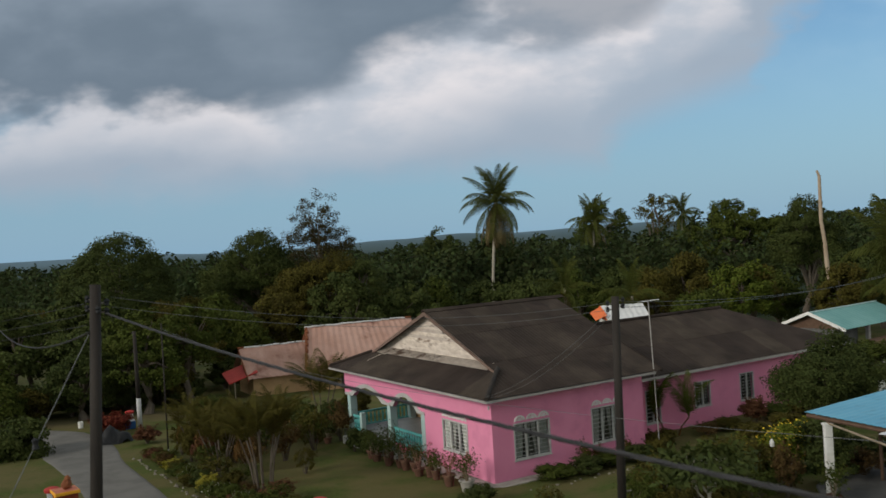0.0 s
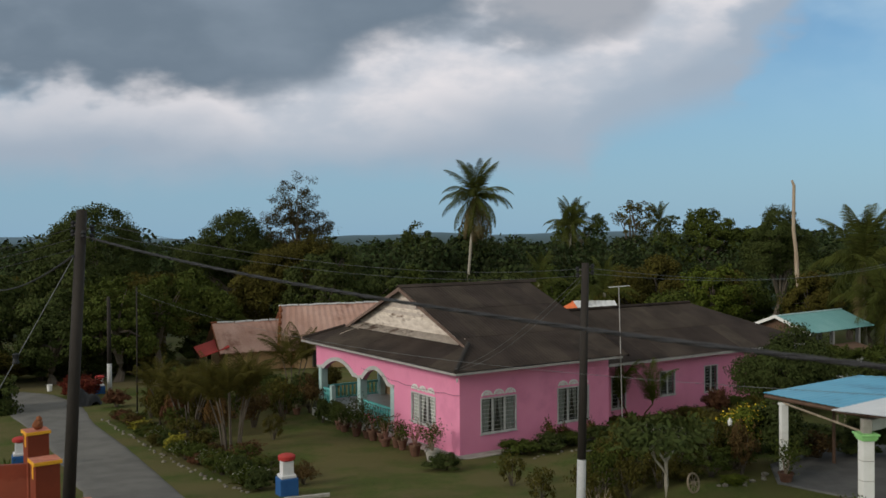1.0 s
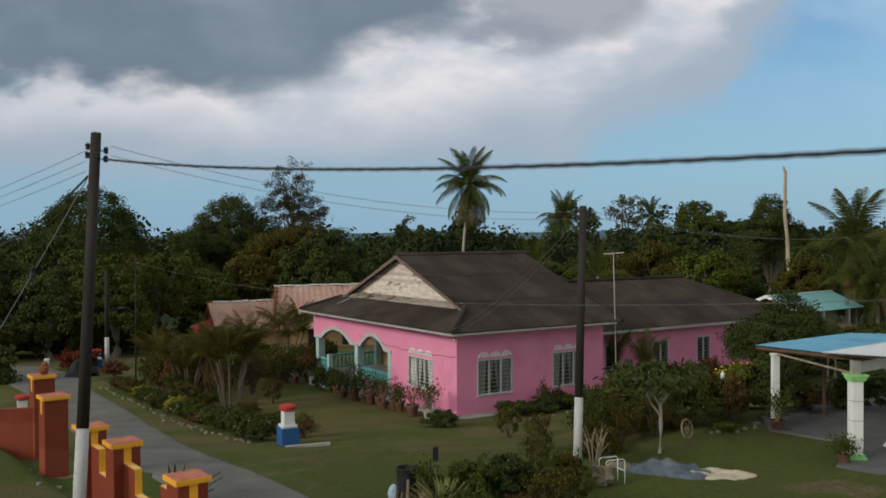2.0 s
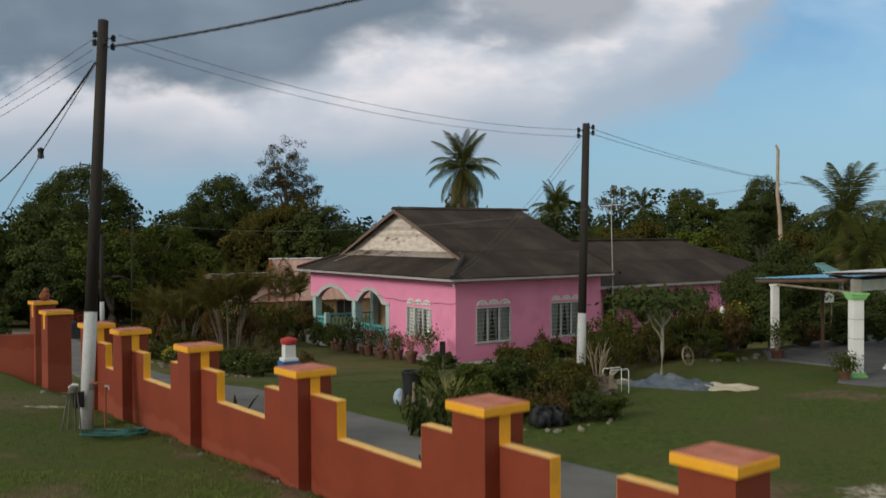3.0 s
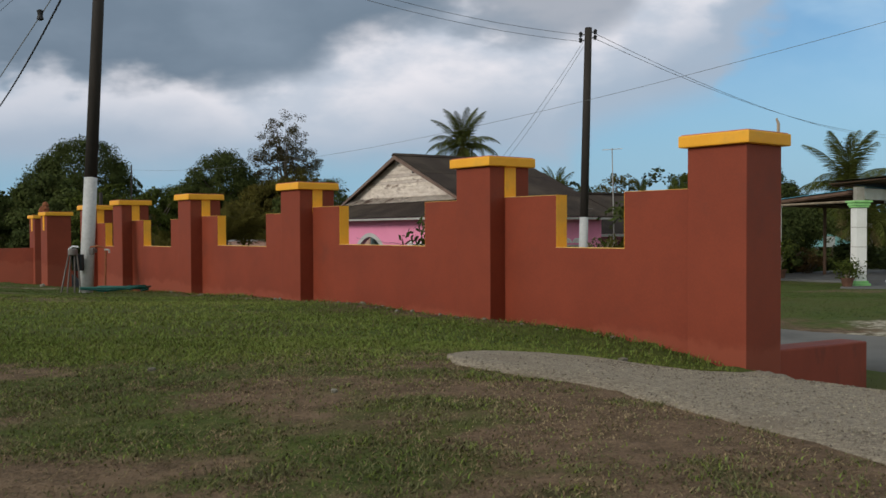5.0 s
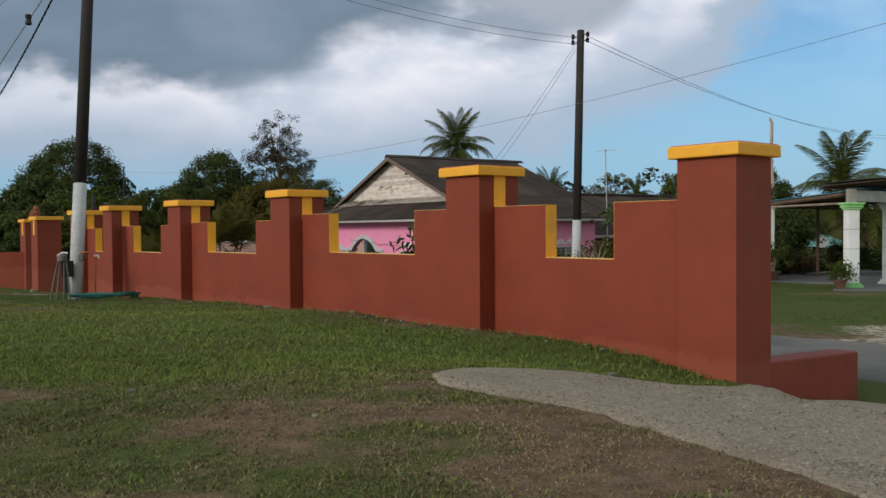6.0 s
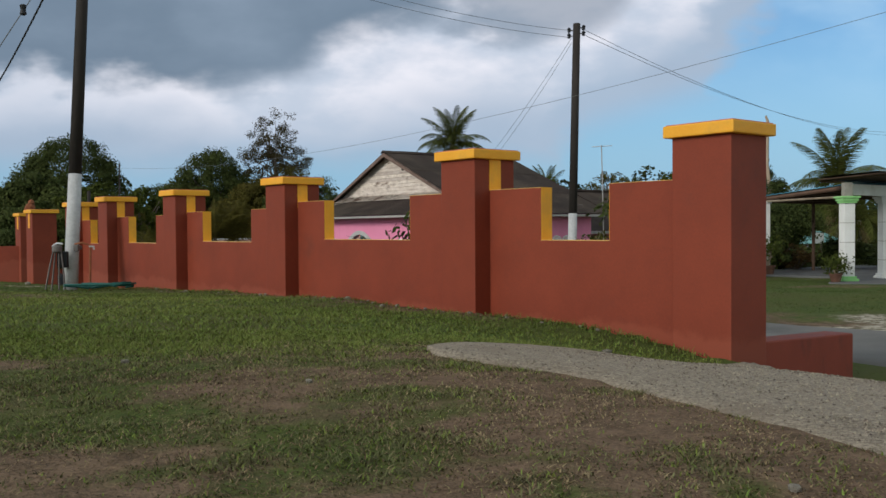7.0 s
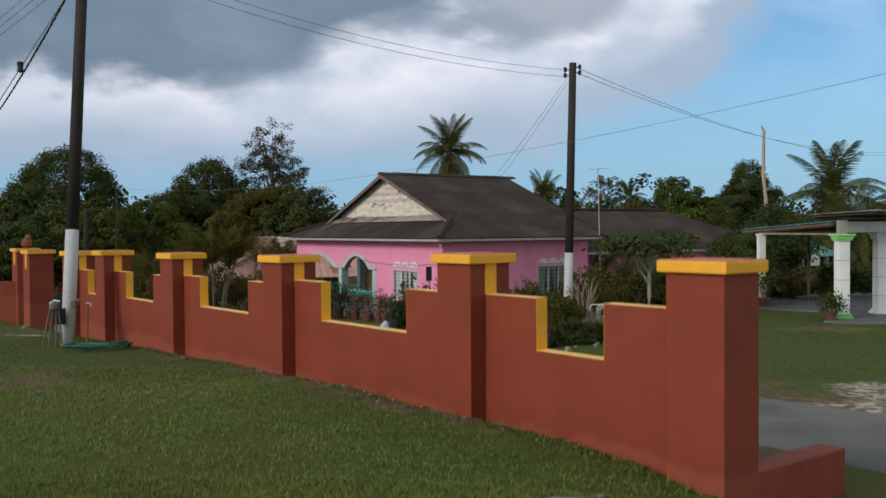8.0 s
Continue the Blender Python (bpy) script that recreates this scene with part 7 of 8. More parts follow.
# bits of rubble at the wall's foot
for k in range(40):
    s, v = r.uniform(0.3, 9.5), -abs(r.normal()) * 0.13 - 0.02
    p = W0 + WU * s + WN * (v + 0.05)
    z = r.uniform(0.018, 0.05)
    ob = tagged(new("rubble_stone", stone_me), "small pale rubble at the wall's foot", "stone", "rubble at the wall")
    ob.matrix_world = Matrix.Translation((p[0], p[1], gz(*p) + z * 0.2)) @ Matrix.Rotation(r.uniform(0, 6), 4, "Z") @ Matrix.Diagonal((z * 1.4, z, z * 0.7, 1))
for x, y, z in ((-0.75, 0.55, 0.05), (0.75, 4.55, 0.06), (-1.8, 3.3, 0.035), (-0.9, 2.6, 0.03), (0.3, 1.0, 0.03)):
    ob = tagged(new("rubble_stone", stone_me), "small pale stone lying in the grass", "stone", "rubble at the wall")
    ob.matrix_world = Matrix.Translation((x, y, gz(x, y) + z * 0.2)) @ Matrix.Rotation(x * 5, 4, "Z") @ Matrix.Diagonal((z * 1.4, z, z * 0.7, 1))

# ---------------- loose things on the lawns ----------------
bin_t = thing("black_barrel", Matrix.Translation((-0.33, 17.25, gz(-0.33, 17.25))), "black plastic barrel on a stump beside the lane", "barrel")
part("barrel", lathe(bmesh.new(), [(0.17, 0.22), (0.20, 0.26), (0.20, 0.45), (0.215, 0.64), (0.225, 0.66), (0.225, 0.70), (0.19, 0.70), (0.18, 0.62)], 20), M["plastic"], bin_t)
bm = bmesh.new()
for k in range(6):
    a = k * 1.05
    tube(bm, [(0.20 * math.cos(a), 0.20 * math.sin(a), -0.05), (0.15 * math.cos(a), 0.15 * math.sin(a), 0.24 + 0.06 * (k % 2))], [0.055, 0.04], 7)
part("stump", bm, M["bark"], bin_t, "dark rotten stump")
part("stick", tube(bmesh.new(), [(0.02, -0.24, 0.0), (0.03, -0.23, 0.5)], 0.03, 7), M["wood"], bin_t)
bm = bmesh.new()
bmesh.ops.create_icosphere(bm, subdivisions=3, radius=0.16)
for v in bm.verts:
    v.co = Vector((v.co.x * 0.75, v.co.y * 0.7, v.co.z * (1.25 if v.co.z > 0 else 0.8))) + Vector(noise.noise_vector(v.co * 9)) * 0.025
bag = tagged(part("carrier_bag", bm, M["bag"]), "pale blue filled carrier bag on the grass", "bag")
bag.location = (-0.60, 17.35, gz(-0.6, 17.35) + 0.12)
SIGN_X, SIGN_Y, SIGN_Z = 0.21, 15.6, 1.33
sign = thing("sign_on_a_stick", Matrix.Translation((SIGN_X, SIGN_Y, gz(SIGN_X, SIGN_Y))) @ Matrix.Rotation(0.35, 4, "Z"), "small dark board on a thin stick in the bed", "garden sign")
part("stick", tube(bmesh.new(), [(0, 0, -0.1), (0.01, 0, SIGN_Z - 0.12)], 0.009, 6), M["bark"], sign)
part("board", abox(-0.055, 0.055, -0.012, 0.012, SIGN_Z - 0.14, SIGN_Z + 0.12, bevel=0.004), M["plastic"], sign)
block = thing("wooden_block", Matrix.Translation((0.12, 17.6, gz(0.12, 17.6))) @ Matrix.Rotation(0.5, 4, "Z"), "weathered wooden crate in the flower bed", "crate")
part("crate", abox(-0.17, 0.17, -0.13, 0.13, 0, 0.36, bevel=0.02), M["wood"], block)
# dark plastic sacks in the bed
for x, y, w, h in ((1.88, 14.6, 0.17, 0.22), (2.18, 14.72, 0.16, 0.19)):
    bm = bmesh.new()
    bmesh.ops.create_icosphere(bm, subdivisions=3, radius=1.0)
    for v in bm.verts:
        q = v.co + Vector((x, y, 0))
        flat = -0.55 if v.co.z < -0.55 else v.co.z
        v.co = Vector((v.co.x * w * (1.15 - 0.3 * flat), v.co.y * w * 0.85 * (1.15 - 0.3 * flat), flat * h)) + Vector(noise.noise_vector(q * 2.2)) * 0.10 + Vector(noise.noise_vector(q * 6.5)) * 0.035
    ob = tagged(part("plastic_sack", bm, M["plastic"]), "dark crumpled plastic sack in the flower bed", "sack", "plastic sacks")
    ob.location = (x, y, gz(x, y) + h * 0.7)
    for p in ob.data.polygons:
        p.use_smooth = True
# gnarled driftwood beside a white tubular frame
stool = thing("driftwood", Matrix.Translation((3.92, 18.35, gz(3.92, 18.35))), "gnarled pale driftwood lump on the lawn edge", "garden ornament")
bm = bmesh.new()
bmesh.ops.create_icosphere(bm, subdivisions=3, radius=0.2, matrix=Matrix.Translation((0, 0, 0.16)) @ Matrix.Diagonal((1.0, 0.75, 1.05, 1)))
for v in bm.verts:
    v.co += Vector(noise.noise_vector(v.co * 7)) * 0.11
for k in range(5):
    a = k * 1.3
    tube(bm, [(0.05 * math.cos(a), 0.05 * math.sin(a), 0.2), (0.17 * math.cos(a), 0.15 * math.sin(a), 0.30 + 0.04 * k), (0.25 * math.cos(a + 0.5), 0.2 * math.sin(a + 0.5), 0.30 + 0.06 * k)], [0.07, 0.05, 0.015], 7)
part("lump", bm, M["wood"], stool)
rack = thing("plant_stand", Matrix.Translation((4.15, 18.5, gz(4.15, 18.5))) @ Matrix.Rotation(0.35, 4, "Z"), "small white tubular plant stand on the lawn", "plant stand")
for y in (-0.14, 0.14):
    part("hoop", tube(bmesh.new(), [(-0.24, y, -0.02), (-0.24, y, 0.50), (-0.2, y, 0.54), (0.20, y, 0.54), (0.24, y, 0.50), (0.24, y, -0.02)], 0.010, 7), M["white"], rack)
for x in (-0.24, 0.24):
    part("rail", tube(bmesh.new(), [(x, -0.14, 0.28), (x, 0.14, 0.28)], 0.012, 6), M["white"], rack)
stump = thing("bare_bush", Matrix.Translation((3.95, 19.4, gz(3.95, 19.4))), "pale leafless branching bush by the pole", "bush")
bm = bmesh.new()
for k in range(11):
    a = k * 2.4
    b0 = Vector((0.03 * math.cos(a), 0.03 * math.sin(a), 0))
    m1 = Vector((0.16 * math.cos(a), 0.16 * math.sin(a), 0.5 + 0.03 * k))
    tube(bm, [b0, m1, m1 + Vector((0.16 * math.cos(a + 0.7), 0.16 * math.sin(a + 0.7), 0.40))], [0.015, 0.010, 0.004], 5)
    tube(bm, [m1, m1 + Vector((0.2 * math.cos(a - 0.8), 0.2 * math.sin(a - 0.8), 0.24))], [0.012, 0.005], 5)
part("branching", bm, M["wood"], stump)
# tarpaulin heap and sand
X, Y = np.meshgrid(np.linspace(-1, 1, 46), np.linspace(-1, 1, 26))


def heap(name, cx, cy, lx, ly, h, mat, label, seed, rot=0.0, crumple=0.05):
    rr = np.clip(1 - (X ** 2 + Y ** 2) * (1 + 0.25 * np.sin(3 * X + seed)), 0, None)
    Z = h * rr ** 0.7 * (0.75 + 0.35 * np.sin(4.1 * X + seed) * np.cos(3.3 * Y))
    Z += crumple * (rr > 0) * np.array([[noise.noise(Vector((a * 4.5 + seed, b * 4.0, 0))) for a, b in zip(ra, rb)] for ra, rb in zip(X, Y)])
    ca, sa = math.cos(rot), math.sin(rot)
    PX, PY = cx + X * lx * ca - Y * ly * sa, cy + X * lx * sa + Y * ly * ca
    PZ = ground_z(PX, PY) + Z - 0.03
    V = np.stack([PX, PY, PZ], -1).reshape(-1, 3)
    i = np.arange(25)[:, None] * 46 + np.arange(45)[None, :]
    F = np.stack([i, i + 1, i + 47, i + 46], -1).reshape(-1, 4)
    ob = part(name, (V, F), mat)
    for p in ob.data.polygons:
        p.use_smooth = True
    return ob


tagged(heap("tarpaulin", 5.62, 19.45, 0.98, 0.62, 0.30, M["tarp"], "", 2, -0.45, 0.11), "crumpled slate-blue tarpaulin over a heap on the lawn", "tarpaulin")
tagged(heap("heap_of_sand", 6.75, 19.15, 0.95, 0.5, 0.14, M["sand"], "", 5, -0.05, 0.05), "low heap of pale sand on the lawn", "sand heap")
tagged(heap("rubble_mound", 4.75, 20.1, 0.42, 0.3, 0.14, M["stone"], "", 8, -0.2, 0.05), "low heap of pale rubble beside the tarpaulin", "sand heap")
# old cart wheel
wheel = thing("cart_wheel", Matrix.Translation((7.25, 23.1, gz(7.25, 23.1) + 0.25)) @ Matrix.Rotation(radians(40), 4, "Z") @ Matrix.Rotation(radians(78), 4, "X"), "pale wooden cart wheel leaning among shrubs", "cart wheel")
part("rim", tube(bmesh.new(), [(0.25 * math.cos(a), 0.25 * math.sin(a), 0) for a in np.linspace(0, 2 * math.pi, 25)], 0.028, 6, cap=False), M["wood"], wheel)
for k in range(8):
    a = k * math.pi / 4
    part("spoke", tube(bmesh.new(), [(0.04 * math.cos(a), 0.04 * math.sin(a), 0), (0.24 * math.cos(a), 0.24 * math.sin(a), 0)], 0.012, 5), M["wood"], wheel)
part("hub", lathe(bmesh.new(), [(0.05, -0.05), (0.06, 0), (0.05, 0.05)], 10), M["wood"], wheel)
# hanging white lantern in the shrubs
lantern = thing("hanging_lantern", Matrix.Translation((9.25, 26.0, 1.62)), "small white hanging garden lantern", "lantern")
part("body", lathe(bmesh.new(), [(0.02, -0.12), (0.06, -0.09), (0.07, 0.02), (0.03, 0.10), (0.01, 0.13)], 10), M["white"], lantern)
part("hanger", tube(bmesh.new(), [(0, 0, 0.12), (0, 0, 0.5)], 0.006, 5), M["wire"], lantern)

# standpipe, taps and hose at the pole
tap = thing("standpipe", Matrix.Translation((-5.38, 13.85, gz(-5.38, 13.85))), "thin standpipe with a brass tap beside the pole", "standpipe")
part("pipe", tube(bmesh.new(), [(0, 0, -0.1), (0.02, 0, 0.72), (-0.10, -0.02, 0.76), (-0.24, 0.05, 0.74)], 0.016, 7), M["rust"], tap)
part("tap", tube(bmesh.new(), [(0.0, 0, 0.70), (0.08, -0.04, 0.70), (0.09, -0.05, 0.65)], 0.015, 7), M["fascia"], tap)
box_t = thing("meter_box", Matrix.Translation((-5.84, 13.72, gz(-5.84, 13.72))), "water meter, valve and pipes standing beside the pole", "water meter")
part("meter", lathe(bmesh.new(), [(0.05, 0.60), (0.075, 0.62), (0.075, 0.70), (0.05, 0.72)], 14), M["metal"], box_t)
part("box", abox(-0.02, 0.14, 0.03, 0.13, 0.36, 0.62, bevel=0.02), M["plastic"], box_t, "dark blue-black meter box")
for x0, x1 in ((-0.20, -0.05), (-0.10, -0.02), (0.02, 0.03), (0.12, 0.06)):
    part("pipe", tube(bmesh.new(), [(x0, 0.0, -0.05), ((x0 + x1) / 2, 0.01, 0.35), (x1, 0, 0.66)], 0.013, 6), M["metal"], box_t)
part("valve", tube(bmesh.new(), [(-0.07, 0, 0.70), (0.0, 0, 0.75), (0.09, 0, 0.74)], 0.015, 7), M["gutter"], box_t, "pale valve and tap")
strap = thing("pole_strap", Matrix.Translation((-5.70, 14.1, gz(-5.72, 13.96) + 0.68)), "dark metal strap and clip round the pole", "strap")
part("band", lathe(bmesh.new(), [(0.108, -0.03), (0.116, -0.025), (0.116, 0.025), (0.108, 0.03)], 18), M["metal"], strap)
part("clip", abox(0.03, 0.11, -0.15, -0.10, -0.06, 0.05, bevel=0.01), M["metal"], strap)
hose = thing("garden_hose", Matrix.Translation((-4.95, 12.95, 0)), "coiled teal-green garden hose on the grass", "garden hose")
pts = []
for k in range(95):
    a = k * 0.28
    rr = 0.36 + 0.15 * math.sin(k * 0.37) + 0.05 * math.sin(k * 1.1)
    x, y = rr * 1.08 * math.cos(a), rr * 0.62 * math.sin(a)
    pts.append((x, y, gz(x - 4.95, y + 12.95) + 0.035 + 0.045 * abs(math.sin(k * 0.21)) + 0.0004 * k))
part("coil", tube(bmesh.new(), pts, 0.016, 6), M["hose"], hose)
drum = thing("black_bucket", Matrix.Translation((-7.55, 20.2, gz(-7.55, 20.2))), "black plastic bucket beside the gate pier", "bucket")
part("bucket", lathe(bmesh.new(), [(0.20, 0), (0.22, 0.03), (0.27, 0.42), (0.29, 0.44), (0.26, 0.44), (0.22, 0.1)], 18), M["plastic"], drum)
# rusty finial on the far pier
fin = thing("rusty_ornament", Matrix.Translation((-9.95, 23.3, 2.273)), "rusty brown ornament on the gate pier's cap", "ornament")
bm = bmesh.new()
bmesh.ops.create_icosphere(bm, subdivisions=3, radius=0.13, matrix=Matrix.Translation((0, 0, 0.13)))
bmesh.ops.create_icosphere(bm, subdivisions=2, radius=0.08, matrix=Matrix.Translation((0.03, 0, 0.27)))
for v in bm.verts:
    v.co += Vector(noise.noise_vector(v.co * 14)) * 0.03
part("ball", bm, M["rust"], fin)
# things by the bend
for x, y, s, mat, lab, nm in ((-21.2, 52.0, 0.3, "white", "white bucket by the bend", "white_bucket"), (-20.3, 52.2, 0.34, "white", "white bucket by the bend", "white_bucket")):
    t = thing(nm, Matrix.Translation((x, y, gz(x, y))), lab, "bucket")
    part("body", lathe(bmesh.new(), [(s * 0.42, 0), (s * 0.45, 0.04), (s * 0.5, s * 1.2), (s * 0.53, s * 1.22), (s * 0.46, s * 1.22), (s * 0.42, s * 0.4)], 16), M[mat], t)

# an unidentified dark thing at the bend, built as a sheeted mound
tagged(heap("tarpaulin", -17.2, 46.3, 0.95, 0.6, 0.95, M["plastic"], "", 3, 0.9, 0.10), "low dark mound of unknown nature by the bend", "covered heap")

# ---------------- carport ----------------
carport = thing("carport", Matrix.Translation((0, 0, 0)), "open carport with white posts, blue sheet roof and concrete floor", "carport")


def on(p, along, back, z):
    """A place off p, along the front (n) and back (left of it)."""
    return (p[0] + 0.8174 * along - 0.576 * back, p[1] + 0.576 * along + 0.8174 * back, z)


# floor slab
bm = bmesh.new()
outline = [(9.75, 19.75), (10.4, 18.75), (20.0, 23.9), (17.0, 30.5), (10.3, 25.6), (9.75, 23.7), (11.15, 22.1)]
prism(bm, outline, lambda p, q, d: (p, q, d), 0.15, 0.455)
part("floor", bm, M["slab"], carport, "worn concrete floor")


def fluted_post(x, y, z0, z1, w, capital, label):
    t = part("post", abox(x - w / 2, x + w / 2, y - w / 2, y + w / 2, z0, z1, bevel=0.012), M["white"], carport, label)
    for k in range(1, 4):
        z = z0 + (z1 - z0) * k / 4
        part("groove", abox(x - w / 2 - 0.004, x + w / 2 + 0.004, y - w / 2 - 0.004, y + w / 2 + 0.004, z - 0.006, z + 0.006), M["concrete"], t)
    mat = M["lime"] if capital == "lime" else M["white"]
    for z, e, h in ((z1, 0.035, 0.05), (z1 + 0.05, 0.06, 0.07), (z1 + 0.12, 0.095, 0.05)):
        part("capital", abox(x - w / 2 - e, x + w / 2 + e, y - w / 2 - e, y + w / 2 + e, z, z + h, bevel=0.012), mat, t, "lime green moulded capital" if capital == "lime" else "")
    for z, e, h in ((z0, 0.07, 0.07), (z0 + 0.07, 0.035, 0.06)):
        part("base", abox(x - w / 2 - e, x + w / 2 + e, y - w / 2 - e, y + w / 2 + e, z, z + h, bevel=0.012), mat, t, "lime green base" if capital == "lime" else "")


fluted_post(10.52, 20.38, 0.44, 2.34, 0.27, "lime", "white panelled post with lime green capital and base")
post = part("post", abox(10.055, 10.245, 24.155, 24.345, 0.42, 2.44, bevel=0.01), M["white"], carport, "white square post")
part("capital", abox(10.03, 10.27, 24.13, 24.37, 2.44, 2.50, bevel=0.01), M["white"], post)
fluted_post(12.05, 21.40, 0.44, 2.36, 0.25, "white", "white panelled post")
part("rear_post", tube(bmesh.new(), [(12.2, 25.6, 0.42), (12.2, 25.6, 2.5)], 0.05, 8), M["timber"], carport, "thin brown post")
part("stub", abox(10.42, 10.62, 20.30, 20.46, 2.50, 2.84), M["concrete"], carport, "grey stub above the capital")
# white lintel from post to post
d = Vector((0.8174, 0.576, 0))
lintel = part("lintel", abox(0.0, 8.5, -0.10, 0.10, 0.0, 0.27, bevel=0.01), M["white"], carport, "white painted beam")
lintel.matrix_local = Matrix.Translation((10.62, 20.46, 2.54)) @ Matrix.Rotation(math.atan2(0.576, 0.8174), 4, "Z")


def slab_roof(name, corners, thick, mat, label):
    bm = bmesh.new()
    a = [bm.verts.new(c) for c in corners]
    b = [bm.verts.new((c[0], c[1], c[2] - thick)) for c in corners]
    bm.faces.new(a)
    bm.faces.new(b[::-1])
    for k in range(len(a)):
        j = (k + 1) % len(a)
        bm.faces.new((a[k], b[k], b[j], a[j]))
    return part(name, bm, mat, carport, label)


def sheet_between(name, c00, c10, c01, c11, mat, label, step=0.14):
    """A ribbed metal sheet: ribs run from edge c00-c10 to edge c01-c11."""
    A, B, C, D = (Vector(c) for c in (c00, c10, c01, c11))
    n = max(4, int((B - A).length / step))
    ts = [k / n for k in range(n + 1)]
    return part(name, strip_roof(bmesh.new(), ts, lambda f: A.lerp(B, f), lambda f: C.lerp(D, f), 1, 0.012, 0.006), mat, carport, label)


# rear blue roof, falling to its outer corner
sheet_between("blue_roof", (9.95, 25.25, 2.63), (10.95, 20.9, 2.86), (14.2, 28.2, 2.62), (17.0, 24.6, 2.9), M["blue_roof"], "blue ribbed metal roof")
part("edge_beam", tube(bmesh.new(), [(10.0, 25.2, 2.53), (10.95, 20.95, 2.76)], 0.05, 6), M["timber"], carport)
for f in (0.12, 0.34, 0.56, 0.78, 0.97):
    a, b = Vector((9.95, 25.25, 2.56)).lerp(Vector((10.95, 20.9, 2.79)), f), Vector((14.2, 28.2, 2.54)).lerp(Vector((17.0, 24.6, 2.82)), f)
    part("rafter", tube(bmesh.new(), [a, b], 0.035, 5), M["timber"], carport)
part("tie_beam", tube(bmesh.new(), [(10.15, 24.25, 2.50), (10.52, 20.38, 2.50)], 0.03, 6), M["wood"], carport)
part("tie_beam", tube(bmesh.new(), [(10.15, 24.25, 2.50), (14.4, 27.2, 2.48)], 0.04, 6), M["timber"], carport)
# front white-topped roof, higher, oversailing the lintel
sheet_between("front_roof", (9.85, 20.75, 2.99), (16.8, 25.65, 2.99), (10.75, 19.35, 3.07), (17.7, 24.2, 3.07), M["gutter"], "white-topped sheet roof")
for f in (0.06, 0.3, 0.55, 0.8):
    a, b = Vector((9.85, 20.75, 2.93)).lerp(Vector((16.8, 25.65, 2.93)), f), Vector((10.75, 19.35, 3.01)).lerp(Vector((17.7, 24.2, 3.01)), f)
    part("rafter", tube(bmesh.new(), [a, b], 0.035, 5), M["timber"], carport)
slab_roof("ceiling_lining", [(9.95, 20.75, 2.94), (10.8, 19.42, 3.02), (17.6, 24.15, 3.02), (16.8, 25.6, 2.94)], 0.02, M["timber"], "dark brown lined underside")
part("bracket", tube(bmesh.new(), [(10.55, 20.6, 2.86), (10.1, 20.9, 2.90)], 0.03, 6), M["timber"], carport)
slab_roof("ceiling_lining", [(9.98, 25.2, 2.595), (10.97, 20.95, 2.825), (16.95, 24.6, 2.865), (14.2, 28.15, 2.585)], 0.015, M["timber"], "dark brown lined underside")

# white board standing behind the carport
board_t = thing("white_board", Matrix.Translation((17.05, 35.2, gz(17.05, 35.2))) @ Matrix.Rotation(radians(25), 4, "Z"), "white painted board on two posts behind the carport", "board")
zz = 1.3 - gz(17.05, 35.2)
part("panel", abox(-0.30, 0.30, -0.02, 0.02, zz - 0.22, zz + 0.22, bevel=0.006), M["white"], board_t)
for x in (-0.22, 0.22):
    part("post", abox(x - 0.03, x + 0.03, 0.02, 0.08, -0.2, zz + 0.2), M["wood"], board_t)

# ---------------- grass ----------------


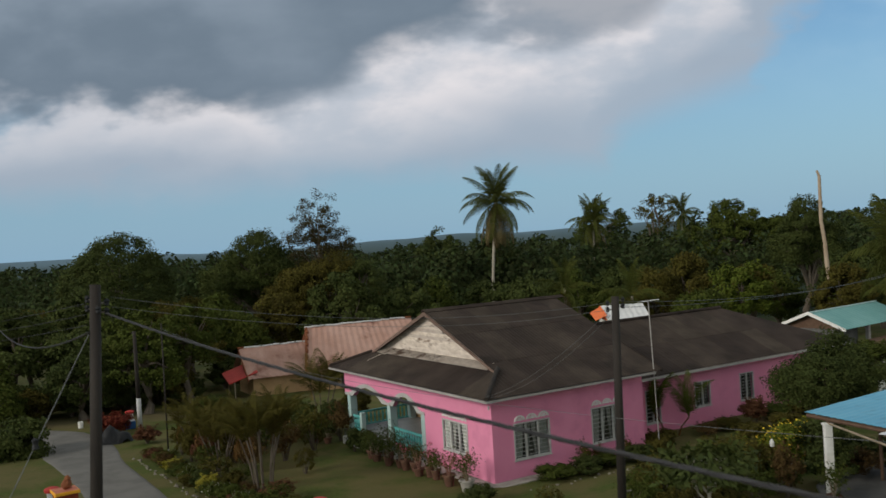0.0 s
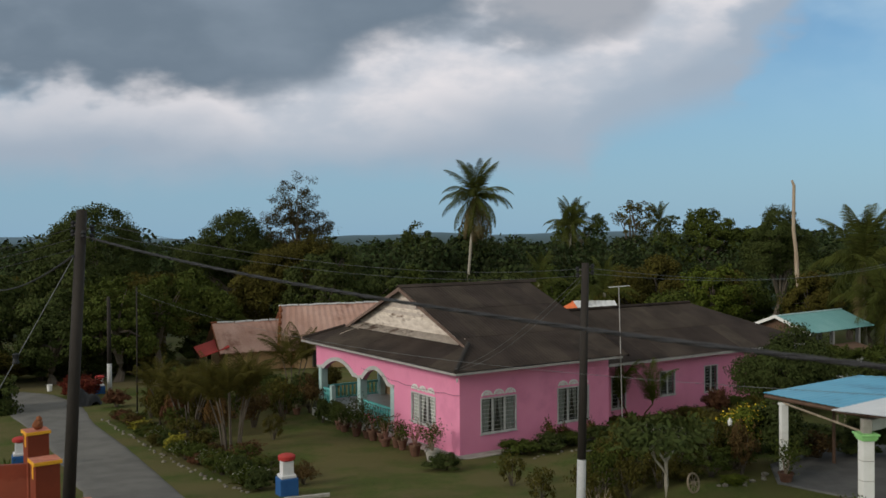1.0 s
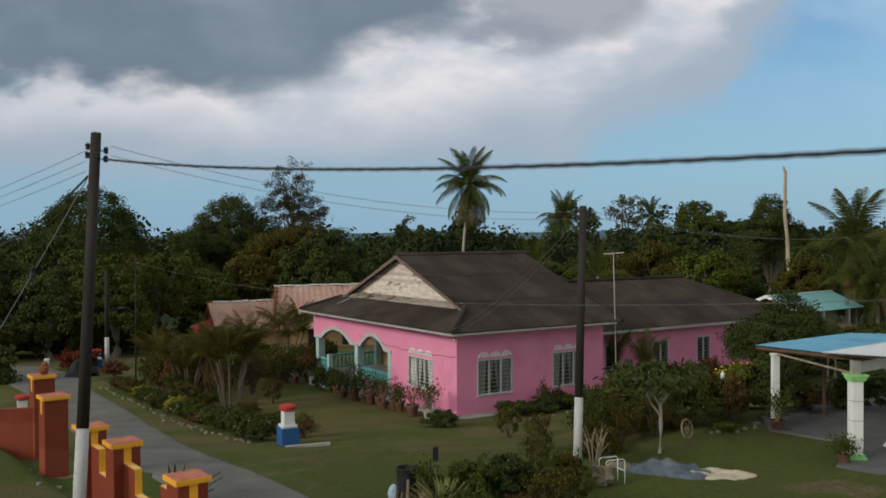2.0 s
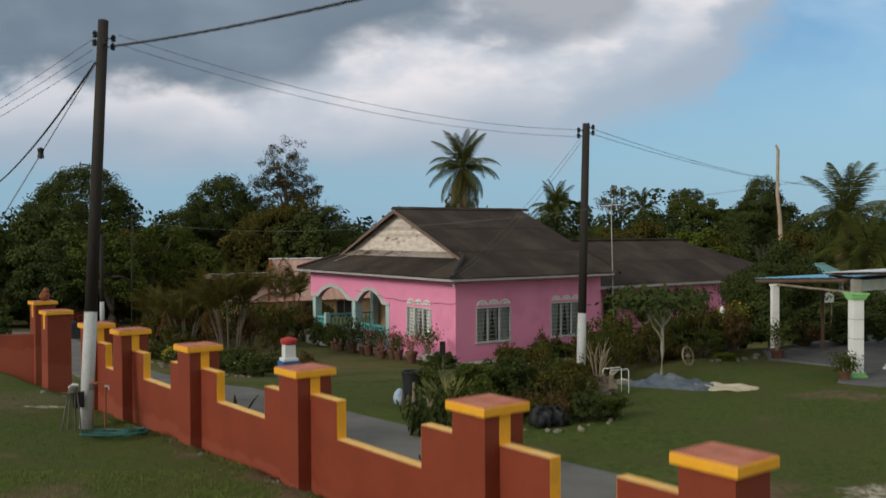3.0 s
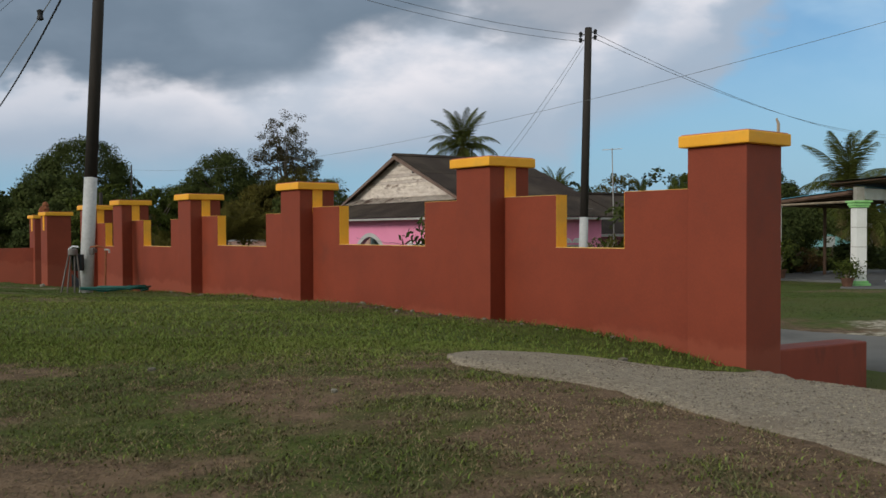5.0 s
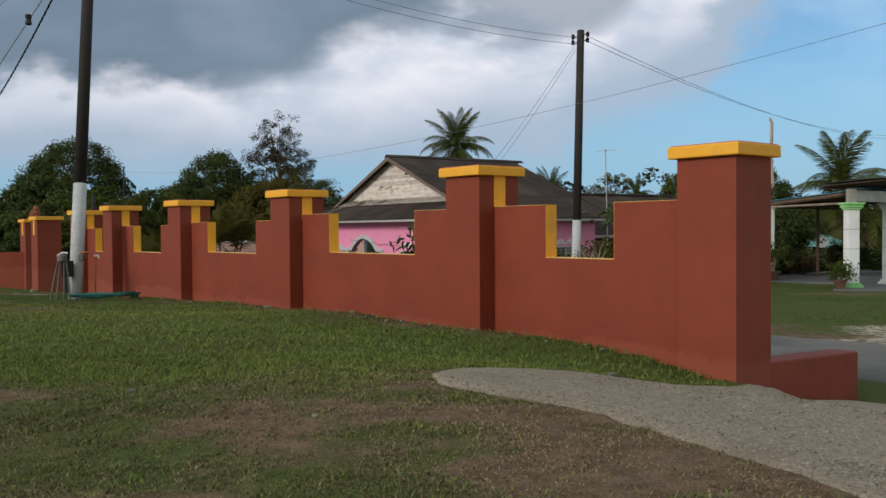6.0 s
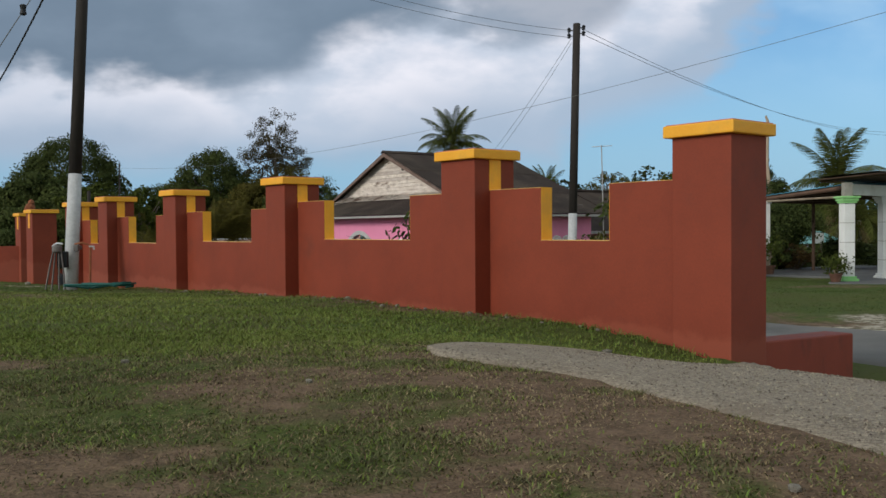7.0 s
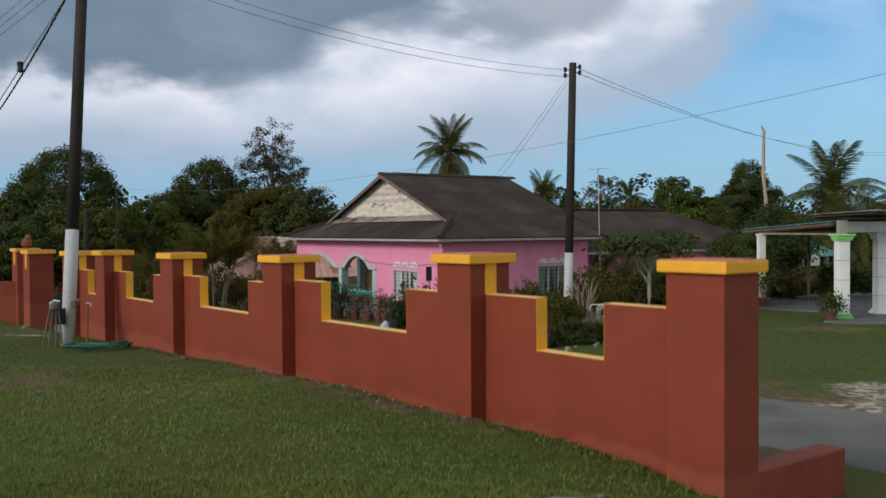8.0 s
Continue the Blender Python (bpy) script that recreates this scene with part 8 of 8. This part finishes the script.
def blades(name, n_try, box4, keep, height, width, mat, label, seed, sort):
    """Short blades strewn over a stretch of land; sort: green, olive or dry."""
    r = np.random.default_rng(seed)
    x, y = r.uniform(box4[0], box4[1], n_try), r.uniform(box4[2], box4[3], n_try)
    dr, zone = dryness(x, y), worn_zone(x, y)
    clump = np.clip(0.5 + 0.9 * patchy(x, y, 7.0, 51, 3), 0, 1)
    if sort == "green":
        p = (1 - np.clip(dr - 0.3 * sstep(0.6, 1.0, clump), 0, 1)) * (1 - 0.80 * zone) * (0.30 + 0.70 * clump)
    elif sort == "olive":
        p = (0.10 + 0.62 * zone) * (1 - 0.92 * dr) * (0.15 + 0.85 * clump)
    else:
        p = 0.16 * dr + 0.80 * dr * (1.05 - dr) * (1.2 - 0.6 * clump) + 0.14 * zone
    dry = sort == "dry"
    ok = keep(x, y) & (r.uniform(0, 1, n_try) < p)
    x, y, dr = x[ok], y[ok], dr[ok]
    n = len(x)
    a = r.uniform(0, 6.283, n)
    h = height * r.uniform(0.35, 1.2, n) * (0.46 if dry else 0.75) * (1 - 0.35 * dr) * (1 - 0.25 * zone[ok])
    ln = h * r.uniform(0.5, 2.2, n) * (1.4 if dry else 1.0)
    z = ground_z(x, y) - 0.004
    cx, sx = np.cos(a), np.sin(a)
    w = width * r.uniform(0.7, 1.3, n)
    b0 = np.stack([x - sx * w, y + cx * w, z], -1)
    b1 = np.stack([x + sx * w, y - cx * w, z], -1)
    m = np.stack([x + cx * ln * 0.35, y + sx * ln * 0.35, z + h * 0.65], -1)
    m0, m1 = m + np.stack([-sx * w, cx * w, 0 * w], -1) * 0.7, m - np.stack([-sx * w, cx * w, 0 * w], -1) * 0.7
    tip = np.stack([x + cx * ln, y + sx * ln, z + h], -1)
    V = np.stack([b0, b1, m1, m0, tip], 1).reshape(-1, 3)
    k = np.arange(n)[:, None] * 5
    quads = np.concatenate([k, k + 1, k + 2, k + 3], 1)
    tris = np.concatenate([k + 3, k + 2, k + 4], 1)
    me = bpy.data.meshes.new(name)
    nl = 7 * n
    me.vertices.add(5 * n)
    me.vertices.foreach_set("co", V.ravel())
    me.loops.add(nl)
    me.loops.foreach_set("vertex_index", np.concatenate([quads, tris], 1).ravel().astype(np.int32))
    me.polygons.add(2 * n)
    starts = (np.arange(n)[:, None] * 7 + np.array([0, 4])).ravel()
    me.polygons.foreach_set("loop_start", starts.astype(np.int32))
    me.update(calc_edges=True)
    me.validate()
    me.materials.append(mat)
    return tagged(new(name, me), label, "grass", kind="stuff")


def on_drive(x, y):
    e0 = np.interp(y, [0.4, 1.62, 2.07, 2.46, 2.80, 3.03, 3.26, 3.52], [0.95, 0.58, 0.46, 0.31, 0.14, -0.17, -0.35, -0.40])
    top = np.interp(x, [-0.39, -0.24, 0.02, 0.50, 0.90, 1.60, 2.35, 3.1], [3.56, 3.88, 4.16, 4.50, 4.56, 4.66, 5.34, 5.83])
    j = 0.07 * patchy(x, y, 5.0, 67, 3)
    return (x > e0 + 0.03 + j) & (y < top - 0.04 + j)


def lawn_side(x, y):
    v = (x - FACE[0]) * WN[0] + (y - FACE[1]) * WN[1]
    s = (x - W0[0]) * WU[0] + (y - W0[1]) * WU[1]
    edge = np.where((s > -0.55) & (s < 13.8), -0.01, 0.6)
    return (v < edge) & ~on_drive(x, y)


def near_view(x, y):
    return lawn_side(x, y) & (np.abs(x + 0.6) < 0.62 * (y + 1.3) + 0.5)


for k, (sort, nm, lab) in enumerate((("green", "grass", "short green lawn grass"), ("olive", "grass", "olive tufts of half-dry grass"), ("dry", "dry_grass", "short dry brown grass in worn patches"))):
    mat = M["grass_" + sort]
    blades(nm, 380000, (-3.6, 2.2, 0.25, 4.6), near_view, 0.034, 0.0025, mat, lab, 3 + k, sort)
    blades(nm, 170000, (-8.0, 1.5, 4.2, 10.5), near_view, 0.034, 0.0034, mat, lab, 6 + k, sort)
    if sort != "olive":
        blades(nm, 70000, (-14.0, -2.0, 9.5, 22.0), near_view, 0.032, 0.0045, M["grass_deep"] if sort == "green" else mat, lab, 9 + k, sort)


def gravel():
    """Loose small stones on the drive."""
    r = np.random.default_rng(14)
    n = 60000
    x, y = r.uniform(-0.45, 2.3, n), r.uniform(0.3, 4.6, n)
    share = 0.25 + 0.75 * sstep(0.1, 1.0, x) * np.clip(0.7 + 0.6 * patchy(x, y, 2.4, 61), 0.2, 1)
    ok = on_drive(x - 0.02, y + 0.25) & (r.uniform(0, 1, n) < share)
    x, y = x[ok], y[ok]
    n = len(x)
    R = 0.0025 + 0.0065 * r.uniform(0, 1, n) ** 3
    base = np.array([(1, 0, 0), (-0.4, 0.9, 0), (-0.6, -0.8, 0), (0.1, 0.1, 0.75)])
    V = base[None] * R[:, None, None] * r.uniform(0.6, 1.4, (n, 4, 3)) + np.stack([x, y, ground_z(x, y) + 0.025], -1)[:, None]
    k = np.arange(n)[:, None, None] * 4
    F = (k + np.array([(0, 1, 3), (1, 2, 3), (2, 0, 3)])[None]).reshape(-1, 3)
    tagged(part("gravel", (V.reshape(-1, 3), F), M["gravel"]), "loose pale gravel on the drive", "gravel", kind="stuff")


gravel()


def verge(x, y):
    v = (x - FACE[0]) * WN[0] + (y - FACE[1]) * WN[1]
    sand = (((x - 5.9) / 1.3) ** 2 + ((y - 9.9) / 1.1) ** 2 < 1) | (((x - 5.2) / 2.8) ** 2 + ((y - 8.9) / 0.8) ** 2 < 1) | (((x - 7.9) / 1.3) ** 2 + ((y - 12.0) / 0.8) ** 2 < 1)
    return (((v > 0.75) & (v < 2.35)) | ((v > 5.0) & (y < 24))) & ~sand


blades("grass", 240000, (-6.0, 11.0, 5.0, 24.0), verge, 0.026, 0.0042, M["grass_deep"], "lawn grass across the lane", 13, "green")


def wall_foot(x, y):
    v = (x - FACE[0]) * WN[0] + (y - FACE[1]) * WN[1]
    return (v > -0.16) & (v < 0.16) & lawn_side(x, y)


for sort, nm, lab in (("green", "grass", "tufts of taller grass along the wall's foot"), ("dry", "dry_grass", "dry grass litter along the wall's foot")):
    blades(nm, 260000, (-6.4, 1.4, 4.8, 16.0), wall_foot, 0.062, 0.0028, M["grass_" + sort], lab, 23 + len(nm), sort)
